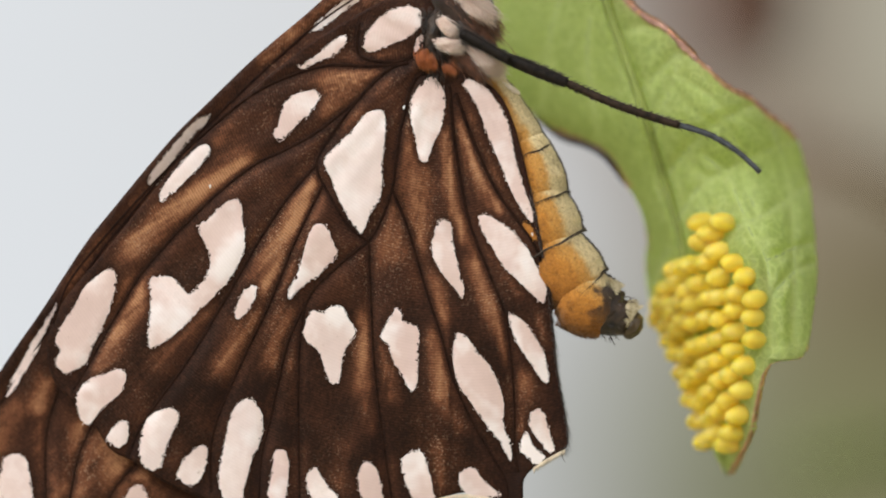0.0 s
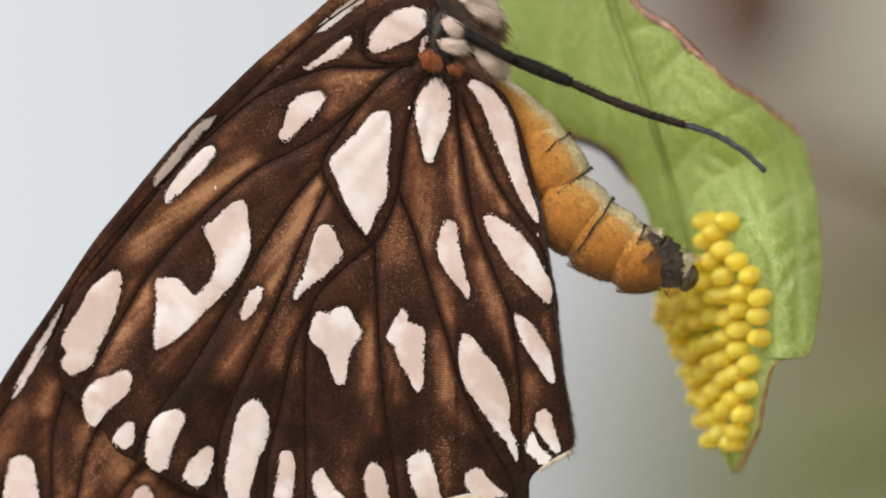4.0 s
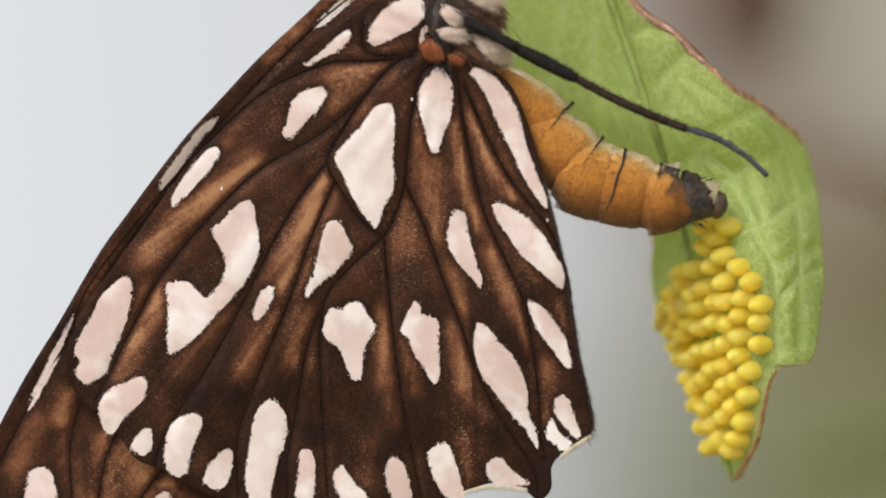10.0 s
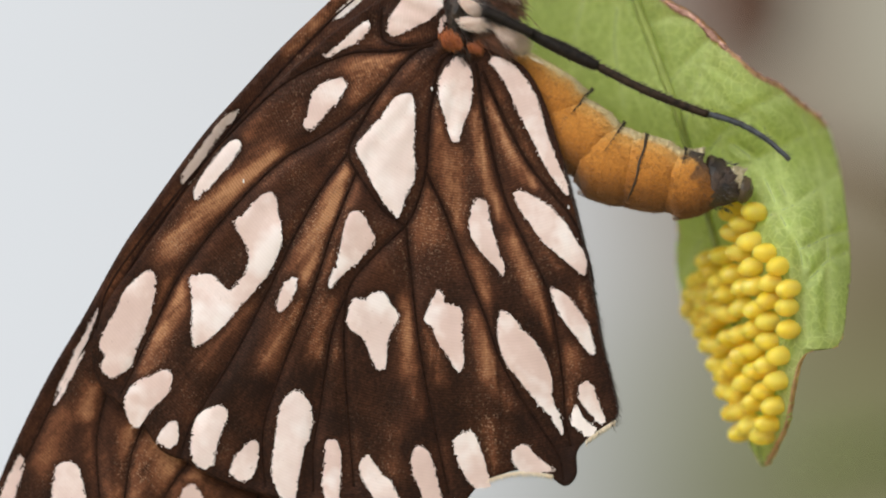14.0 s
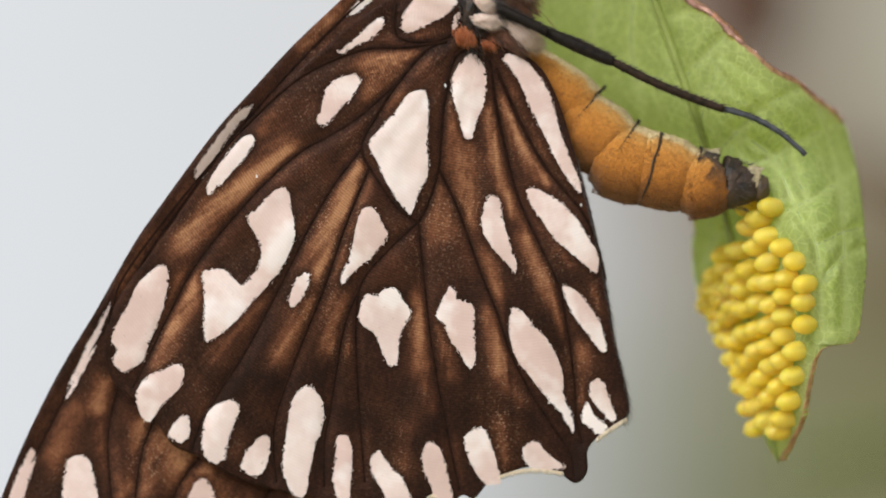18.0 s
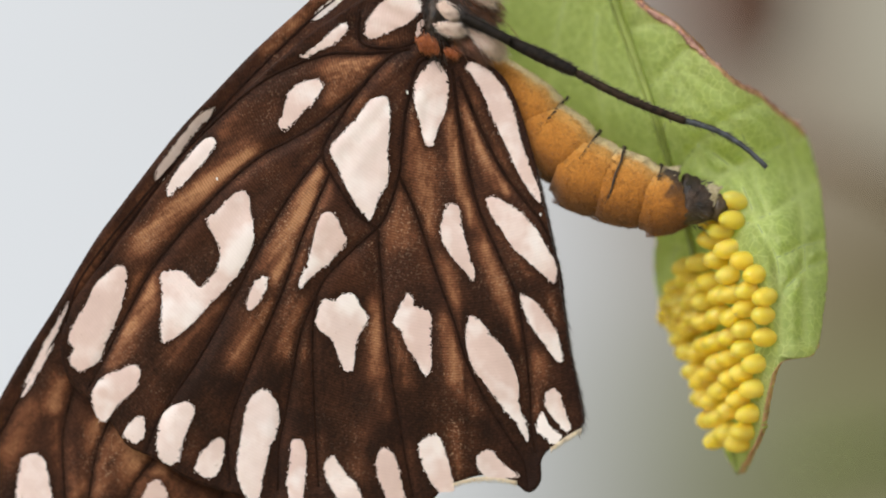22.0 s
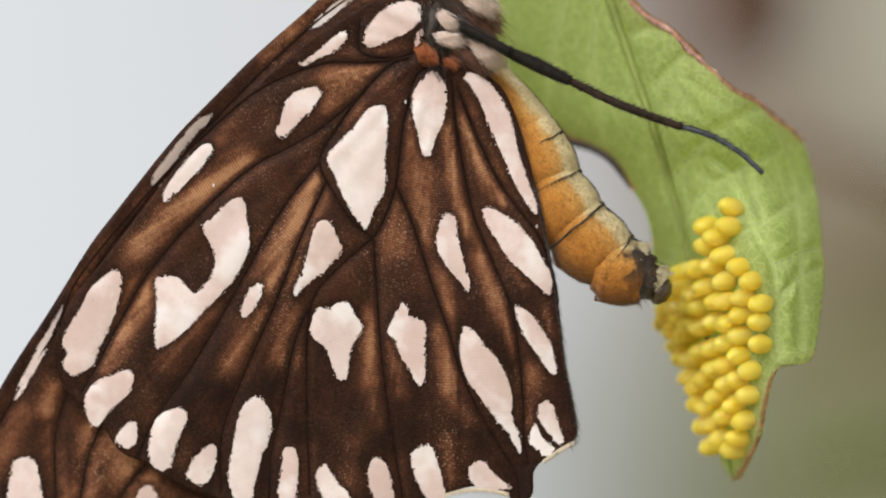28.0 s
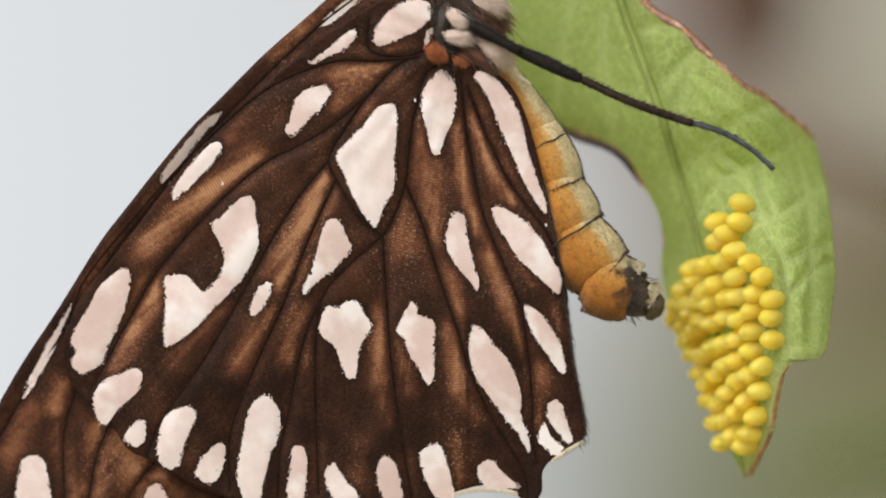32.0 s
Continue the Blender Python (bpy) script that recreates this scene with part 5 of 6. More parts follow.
    key(butterfly, (
        (0, 0.9199, -0.0152, 7.0193, 0.00), (0.5, 1.2124, 0.0908, 7.1107, -0.32), (1, 1.1200, 0.3023, 7.0683, -0.36),
        (1.5, 1.8955, 0.4824, 7.1766, -1.06), (2, 1.2260, 0.5252, 6.9403, -0.29), (2.5, 1.0356, 0.4857, 7.0040, -0.23),
        (3, 1.1832, 0.4215, 6.8953, -0.26), (3.5, 1.0563, 0.3416, 6.9911, -0.14), (5.5, 1.3187, -1.2056, 7.0042, -0.20),
        (6, 0.9610, -1.2067, 6.9846, 0.19), (6.5, 0.8401, -1.1365, 6.8162, 0.12), (7, 1.6234, -1.0444, 7.1547, -1.38),
        (7.5, 1.1690, -0.9788, 7.0480, -0.97), (8, 0.9502, -0.9207, 7.1623, -1.74), (8.5, 1.4528, -0.8871, 7.3351, -2.68),
        (9, 0.9698, -0.8386, 7.1738, -2.44), (9.5, 1.3823, -0.7668, 7.4683, -3.88), (10, 1.0961, -0.7298, 7.3880, -2.97),
        (10.5, 1.0185, -0.6829, 7.3301, -3.30), (11, 1.0394, -0.6379, 7.3749, -3.20), (11.5, 0.3345, -0.6403, 7.1591, -2.30),
        (12, 0.6618, -0.6420, 7.2921, -2.57), (12.5, 0.4878, -0.5677, 7.3791, -2.63), (13, 0.3326, -0.4024, 7.2612, -2.47),
        (13.5, 1.1136, -0.2720, 7.5841, -3.61), (14, 1.7529, -0.2622, 7.8020, -3.88), (14.5, 1.7688, -0.2779, 7.7574, -3.63),
        (15, 1.7945, -0.2567, 7.8296, -3.58), (15.5, 2.0930, -0.2486, 7.9364, -3.60), (17.5, 2.2249, -0.0329, 8.0916, -4.05),
        (18, 2.2420, -0.0333, 7.9078, -3.47), (18.5, 1.7457, -0.0336, 7.7359, -2.96), (19, 2.2101, -0.0258, 8.0137, -3.63),
        (19.5, 1.8451, -0.0051, 7.8877, -2.98), (20, 1.5029, 0.0243, 7.6975, -2.46), (20.5, 1.1249, 0.0684, 7.6666, -1.88),
        (21, 1.3248, 0.0999, 7.5773, -1.96), (21.5, 0.6553, 0.1035, 7.5574, -1.26), (22, 0.9639, 0.1037, 7.6229, -2.20),
        (22.5, 0.8038, 0.0818, 7.4754, -2.10), (23, 0.8494, 0.0130, 7.4593, -2.44), (23.5, 1.2451, -0.0591, 7.5156, -2.76),
        (24, 0.9099, -0.0840, 7.2965, -2.20), (24.5, 0.9324, -0.0743, 7.3697, -2.31), (25, 0.4818, -0.0717, 7.1066, -1.40),
        (25.5, 0.5164, -0.0830, 7.0258, -1.43), (27.5, 0.5890, -0.0052, 7.4287, -0.81), (28, 0.9337, -0.0748, 7.2515, -1.26),
        (28.5, 0.4915, -0.1137, 7.2717, -0.45), (29, 1.1074, -0.1139, 7.4527, -1.49), (29.5, 0.5807, -0.1175, 7.1636, -0.64),
        (30, 1.0960, -0.1518, 7.3608, -1.19), (30.5, 1.4086, -0.1845, 7.4155, -1.49), (31, 0.9811, -0.1900, 7.2217, -0.70),
        (31.5, 1.4108, -0.1964, 7.3507, -1.32), (32, 1.2694, -0.2109, 7.2933, -1.16),
    ))
    # the abdomen lifts, bends to the leaf, lays an egg and sinks back
    key(SEGMENTS[0], (
        (0, 1.7989, -0.2500, -3.7938, 66.00, 0.0), (0.5, 1.7989, -0.2500, -3.7938, 66.00, 0.0), (1, 1.7989, -0.2500, -3.7938, 66.00, 0.0),
        (1.5, 1.8018, -0.2500, -3.7906, 65.91, -0.1), (2, 1.8104, -0.2500, -3.7808, 65.64, -0.3), (2.5, 1.8605, -0.2500, -3.7252, 64.12, -1.6),
        (3, 1.9844, -0.2500, -3.5890, 60.45, -4.8), (3.5, 2.3921, -0.2500, -3.6048, 53.08, -10.7), (5.5, 2.4434, -0.2500, -3.5850, 50.56, -13.6),
        (6, 2.4123, -0.2500, -3.5679, 49.92, -14.8), (6.5, 2.4140, -0.2500, -3.4876, 48.32, -16.9), (7, 2.4194, -0.2500, -3.4315, 47.25, -18.3),
        (7.5, 2.4274, -0.2500, -3.3543, 45.78, -20.3), (8, 2.4352, -0.2500, -3.2833, 44.44, -22.0), (8.5, 2.4329, -0.2500, -3.3041, 44.83, -21.5),
        (9, 2.4352, -0.2500, -3.2833, 44.44, -22.0), (9.5, 2.4522, -0.2500, -3.2571, 44.45, -23.3), (10, 2.4532, -0.2500, -3.2556, 44.45, -23.4),
        (10.5, 2.4549, -0.2500, -3.2531, 44.46, -23.5), (11, 2.4546, -0.2500, -3.2534, 44.46, -23.5), (11.5, 2.4621, -0.2500, -3.2418, 44.46, -24.1),
        (12, 2.4683, -0.2500, -3.2322, 44.47, -24.6), (12.5, 2.4681, -0.2500, -3.2324, 44.47, -24.6), (13, 2.4691, -0.2500, -3.2309, 44.47, -24.7),
        (13.5, 2.4658, -0.2500, -3.2361, 44.47, -24.4), (14, 2.4672, -0.2500, -3.2338, 44.47, -24.5), (14.5, 2.4694, -0.2500, -3.2305, 44.47, -24.7),
        (15, 2.4735, -0.2500, -3.2242, 44.47, -25.0), (15.5, 2.4735, -0.2500, -3.2242, 44.47, -25.0), (17.5, 2.4540, -0.2500, -3.2152, 44.79, -25.0),
        (18, 2.4379, -0.2500, -3.2078, 45.05, -25.0), (18.5, 2.4416, -0.2500, -3.2095, 44.99, -25.0), (19, 2.4403, -0.2500, -3.2089, 45.01, -25.0),
        (19.5, 2.4233, -0.2500, -3.2010, 45.28, -25.0), (20, 2.4453, -0.2500, -3.2112, 44.93, -25.0), (20.5, 2.4465, -0.2500, -3.2116, 45.20, -23.9),
        (21, 2.4469, -0.2500, -3.2117, 45.20, -23.9), (21.5, 2.4460, -0.2500, -3.2113, 45.21, -23.9), (22, 2.4649, -0.2500, -3.2200, 45.02, -23.5),
        (22.5, 2.5056, -0.2500, -3.2387, 44.64, -22.5), (23, 2.5257, -0.2500, -3.2479, 44.44, -22.0), (23.5, 2.5216, -0.2500, -3.2813, 45.08, -21.1),
        (24, 2.5144, -0.2500, -3.3412, 46.23, -19.4), (24.5, 2.5061, -0.2500, -3.4140, 47.63, -17.4), (25, 2.4976, -0.2500, -3.4928, 49.17, -15.2),
        (25.5, 2.4901, -0.2500, -3.5679, 50.63, -13.1), (27.5, 2.3534, -0.2500, -3.6569, 55.29, -8.1), (28, 2.1850, -0.2500, -3.7160, 60.37, -2.9),
        (28.5, 2.0299, -0.2500, -3.7502, 62.92, -1.3), (29, 2.0126, -0.2500, -3.7535, 63.15, -1.2), (29.5, 2.0065, -0.2500, -3.7547, 63.24, -1.2),
        (30, 1.9754, -0.2500, -3.7605, 63.65, -1.0), (30.5, 1.9563, -0.2500, -3.7641, 63.90, -0.9), (31, 1.9280, -0.2500, -3.7695, 64.28, -0.7),
        (31.5, 1.8938, -0.2500, -3.7760, 64.73, -0.5), (32, 1.9150, -0.2500, -3.7720, 64.45, -0.7),
    ))
    key(SEGMENTS[1], (
        (0, 2.3594, -0.4000, -5.3638, 70.00, 0.0), (0.5, 2.3561, -0.4000, -5.3606, 70.00, 0.0), (1, 2.3543, -0.4000, -5.3711, 70.00, 0.0),
        (1.5, 2.3629, -0.4000, -5.3565, 69.94, -0.1), (2, 2.3734, -0.4000, -5.3344, 69.77, -0.3), (2.5, 2.4572, -0.4000, -5.2349, 68.78, -1.6),
        (3, 2.6599, -0.4000, -4.9920, 66.38, -4.8), (3.5, 3.0205, -0.4000, -4.8570, 55.83, -10.7), (5.5, 3.1246, -0.4000, -4.9361, 52.56, -13.6),
        (6, 3.0703, -0.4000, -5.0000, 51.92, -14.8), (6.5, 3.1538, -0.4000, -4.9431, 48.66, -16.9), (7, 3.1916, -0.4000, -4.8746, 46.39, -18.3),
        (7.5, 3.2572, -0.4000, -4.7848, 43.28, -20.3), (8, 3.3429, -0.4000, -4.7043, 40.44, -22.0), (8.5, 3.3484, -0.4000, -4.7501, 41.27, -21.5),
        (9, 3.3649, -0.4000, -4.6998, 40.44, -22.0), (9.5, 3.4574, -0.4000, -4.6385, 39.57, -23.3), (10, 3.4644, -0.4000, -4.6614, 39.52, -23.4),
        (10.5, 3.4742, -0.4000, -4.6708, 39.43, -23.5), (11, 3.4730, -0.4000, -4.6715, 39.44, -23.5), (11.5, 3.5110, -0.4000, -4.6421, 39.06, -24.1),
        (12, 3.5436, -0.4000, -4.6305, 38.74, -24.6), (12.5, 3.5438, -0.4000, -4.6418, 38.75, -24.6), (13, 3.5494, -0.4000, -4.6439, 38.69, -24.7),
        (13.5, 3.5333, -0.4000, -4.6703, 38.87, -24.4), (14, 3.5386, -0.4000, -4.6388, 38.79, -24.5), (14.5, 3.5500, -0.4000, -4.6357, 38.68, -24.7),
        (15, 3.5731, -0.4000, -4.6381, 38.47, -25.0), (15.5, 3.5787, -0.4000, -4.6220, 38.47, -25.0), (17.5, 3.5872, -0.4000, -4.6562, 38.79, -25.0),
        (18, 3.5893, -0.4000, -4.6432, 39.05, -25.0), (18.5, 3.5893, -0.4000, -4.6471, 38.99, -25.0), (19, 3.5915, -0.4000, -4.6499, 39.01, -25.0),
        (19.5, 3.6108, -0.4000, -4.6674, 39.28, -25.0), (20, 3.6037, -0.4000, -4.6774, 38.93, -25.0), (20.5, 3.6095, -0.4000, -4.6315, 39.92, -23.9),
        (21, 3.6115, -0.4000, -4.6335, 39.92, -23.9), (21.5, 3.5945, -0.4000, -4.6148, 39.92, -23.9), (22, 3.5762, -0.4000, -4.5881, 40.04, -23.5),
        (22.5, 3.5416, -0.4000, -4.5359, 40.31, -22.5), (23, 3.5307, -0.4000, -4.5208, 40.44, -22.0), (23.5, 3.4787, -0.4000, -4.5433, 41.63, -21.1),
        (24, 3.4081, -0.4000, -4.5969, 43.77, -19.4), (24.5, 3.3239, -0.4000, -4.6607, 46.37, -17.4), (25, 3.2275, -0.4000, -4.7239, 49.22, -15.2),
        (25.5, 3.1441, -0.4000, -4.7867, 51.95, -13.1), (27.5, 2.9241, -0.4000, -4.9300, 58.85, -8.1), (28, 2.6719, -0.4000, -5.0294, 66.01, -2.9),
        (28.5, 2.5318, -0.4000, -5.1554, 68.22, -1.3), (29, 2.5221, -0.4000, -5.1737, 68.35, -1.2), (29.5, 2.5183, -0.4000, -5.1799, 68.40, -1.2),
        (30, 2.4955, -0.4000, -5.2083, 68.64, -1.0), (30.5, 2.4762, -0.4000, -5.2211, 68.79, -0.9), (31, 2.4555, -0.4000, -5.2469, 69.00, -0.7),
        (31.5, 2.4281, -0.4000, -5.2762, 69.27, -0.5), (32, 2.4445, -0.4000, -5.2577, 69.10, -0.7),
    ))
    key(SEGMENTS[2], (
        (0, 2.9211, -0.5500, -6.9034, 62.00, 0.0), (0.5, 2.9145, -0.5500, -6.8969, 62.00, 0.0), (1, 2.9108, -0.5500, -6.9180, 62.00, 0.0),
        (1.5, 2.9263, -0.5500, -6.8945, 61.85, -0.1), (2, 2.9414, -0.5500, -6.8679, 61.40, -0.3), (2.5, 3.0761, -0.5500, -6.7682, 58.82, -1.6),
        (3, 3.4094, -0.5500, -6.5180, 52.57, -4.8), (3.5, 3.9802, -0.5500, -6.2934, 37.76, -10.7), (5.5, 4.1980, -0.5500, -6.2651, 32.48, -13.6),
        (6, 4.1231, -0.5500, -6.2527, 31.06, -14.8), (6.5, 4.2392, -0.5500, -6.0688, 28.22, -16.9), (7, 4.2707, -0.5500, -5.9007, 26.34, -18.3),
        (7.5, 4.3380, -0.5500, -5.6812, 23.78, -20.3), (8, 4.4471, -0.5500, -5.4864, 21.44, -22.0), (8.5, 4.4767, -0.5500, -5.5876, 22.12, -21.5),
        (9, 4.4909, -0.5500, -5.4776, 21.44, -22.0), (9.5, 4.5753, -0.5500, -5.3754, 20.57, -23.3), (10, 4.5836, -0.5500, -5.4222, 20.52, -23.4),
        (10.5, 4.5932, -0.5500, -5.4430, 20.43, -23.5), (11, 4.5922, -0.5500, -5.4439, 20.44, -23.5), (11.5, 4.6237, -0.5500, -5.3942, 20.06, -24.1),
        (12, 4.6520, -0.5500, -5.3784, 19.74, -24.6), (12.5, 4.6531, -0.5500, -5.4011, 19.75, -24.6), (13, 4.6583, -0.5500, -5.4064, 19.69, -24.7),
        (13.5, 4.6463, -0.5500, -5.4551, 19.87, -24.4), (14, 4.6483, -0.5500, -5.3940, 19.79, -24.5), (14.5, 4.6582, -0.5500, -5.3901, 19.68, -24.7),
        (15, 4.6801, -0.5500, -5.4000, 19.47, -25.0), (15.5, 4.6912, -0.5500, -5.3679, 19.47, -25.0), (17.5, 4.7039, -0.5500, -5.4432, 19.79, -25.0),
        (18, 4.7046, -0.5500, -5.4233, 20.05, -25.0), (18.5, 4.7054, -0.5500, -5.4297, 19.99, -25.0), (19, 4.7096, -0.5500, -5.4357, 20.01, -25.0),
        (19.5, 4.7445, -0.5500, -5.4767, 20.28, -25.0), (20, 4.7352, -0.5500, -5.4889, 19.93, -25.0), (20.5, 4.7924, -0.5500, -5.5244, 21.28, -23.9),
        (21, 4.7968, -0.5500, -5.5295, 21.29, -23.9), (21.5, 4.7620, -0.5500, -5.4899, 21.27, -23.9), (22, 4.7487, -0.5500, -5.4838, 21.55, -23.5),
        (22.5, 4.7297, -0.5500, -5.4814, 22.15, -22.5), (23, 4.7329, -0.5500, -5.5014, 22.44, -22.0), (23.5, 4.6529, -0.5500, -5.5559, 23.54, -21.1),
        (24, 4.5538, -0.5500, -5.6815, 25.51, -19.4), (24.5, 4.4340, -0.5500, -5.8330, 27.92, -17.4), (25, 4.2911, -0.5500, -5.9875, 30.54, -15.2),
        (25.5, 4.1684, -0.5500, -6.1418, 33.06, -13.1), (27.5, 3.8862, -0.5500, -6.4036, 41.82, -8.1), (28, 3.5516, -0.5500, -6.5413, 51.56, -2.9),
        (28.5, 3.2857, -0.5500, -6.6798, 56.33, -1.3), (29, 3.2646, -0.5500, -6.7022, 56.75, -1.2), (29.5, 3.2564, -0.5500, -6.7096, 56.90, -1.2),
        (30, 3.2077, -0.5500, -6.7407, 57.66, -1.0), (30.5, 3.1675, -0.5500, -6.7505, 58.13, -0.9), (31, 3.1232, -0.5500, -6.7786, 58.82, -0.7),
        (31.5, 3.0656, -0.5500, -6.8085, 59.66, -0.5), (32, 3.1003, -0.5500, -6.7892, 59.14, -0.7),
    ))
    key(SEGMENTS[3], (
        (0, 4.0448, -0.7000, -8.4484, 45.00, 0.0), (0.5, 4.0349, -0.7000, -8.4388, 45.00, 0.0), (1, 4.0294, -0.7000, -8.4703, 45.00, 0.0),
        (1.5, 4.0506, -0.7000, -8.4319, 44.90, -0.1), (2, 4.0671, -0.7000, -8.3817, 44.58, -0.3), (2.5, 4.2325, -0.7000, -8.1752, 42.80, -1.6),
        (3, 4.6320, -0.7000, -7.6675, 38.48, -4.8), (3.5, 5.3047, -0.7000, -7.2902, 29.45, -10.7), (5.5, 5.5282, -0.7000, -7.0671, 24.40, -13.6),
        (6, 5.3782, -0.7000, -6.9148, 22.20, -14.8), (6.5, 5.4917, -0.7000, -6.6545, 20.05, -16.9), (7, 5.4990, -0.7000, -6.4325, 18.77, -18.3),
        (7.5, 5.5440, -0.7000, -6.1465, 17.03, -20.3), (8, 5.6554, -0.7000, -5.8961, 15.44, -22.0), (8.5, 5.7152, -0.7000, -6.0351, 15.90, -21.5),
        (9, 5.7211, -0.7000, -5.8829, 15.44, -22.0), (9.5, 5.8958, -0.7000, -5.7630, 16.79, -23.3), (10, 5.9110, -0.7000, -5.8349, 16.86, -23.4),
        (10.5, 5.9300, -0.7000, -5.8692, 16.99, -23.5), (11, 5.9279, -0.7000, -5.8704, 16.97, -23.5), (11.5, 5.9964, -0.7000, -5.8105, 17.57, -24.1),
        (12, 6.0564, -0.7000, -5.7987, 18.06, -24.6), (12.5, 6.0577, -0.7000, -5.8325, 18.05, -24.6), (13, 6.0683, -0.7000, -5.8424, 18.13, -24.7),
        (13.5, 6.0408, -0.7000, -5.9089, 17.86, -24.4), (14, 6.0479, -0.7000, -5.8202, 17.98, -24.5), (14.5, 6.0687, -0.7000, -5.8186, 18.15, -24.7),
        (15, 6.1132, -0.7000, -5.8413, 18.47, -25.0), (15.5, 6.1297, -0.7000, -5.7930, 18.47, -25.0), (17.5, 6.1448, -0.7000, -5.8908, 18.51, -25.0),
        (18, 6.1425, -0.7000, -5.8485, 18.55, -25.0), (18.5, 6.1446, -0.7000, -5.8609, 18.54, -25.0), (19, 6.1505, -0.7000, -5.8690, 18.54, -25.0),
        (19.5, 6.1992, -0.7000, -5.9175, 18.58, -25.0), (20, 6.1898, -0.7000, -5.9527, 18.53, -25.0), (20.5, 6.2187, -0.7000, -6.0433, 18.20, -23.9),
        (21, 6.2247, -0.7000, -6.0516, 18.20, -23.9), (21.5, 6.1736, -0.7000, -5.9905, 18.21, -23.9), (22, 6.1332, -0.7000, -6.0118, 18.02, -23.5),
        (22.5, 6.0609, -0.7000, -6.0728, 17.64, -22.5), (23, 6.0440, -0.7000, -6.1347, 17.44, -22.0), (23.5, 5.9563, -0.7000, -6.2120, 18.36, -21.1),
        (24, 5.8648, -0.7000, -6.3929, 20.00, -19.4), (24.5, 5.7538, -0.7000, -6.6130, 22.00, -17.4), (25, 5.6134, -0.7000, -6.8390, 24.19, -15.2),
        (25.5, 5.4989, -0.7000, -7.0667, 26.29, -13.1), (27.5, 5.2325, -0.7000, -7.4839, 32.07, -8.1), (28, 4.8596, -0.7000, -7.7529, 38.19, -2.9),
        (28.5, 4.5227, -0.7000, -8.0211, 41.28, -1.3), (29, 4.4966, -0.7000, -8.0614, 41.55, -1.2), (29.5, 4.4864, -0.7000, -8.0749, 41.65, -1.2),
        (30, 4.4232, -0.7000, -8.1334, 42.15, -1.0), (30.5, 4.3687, -0.7000, -8.1556, 42.46, -0.9), (31, 4.3112, -0.7000, -8.2089, 42.91, -0.7),
        (31.5, 4.2347, -0.7000, -8.2675, 43.46, -0.5), (32, 4.2805, -0.7000, -8.2300, 43.12, -0.7),
    ))
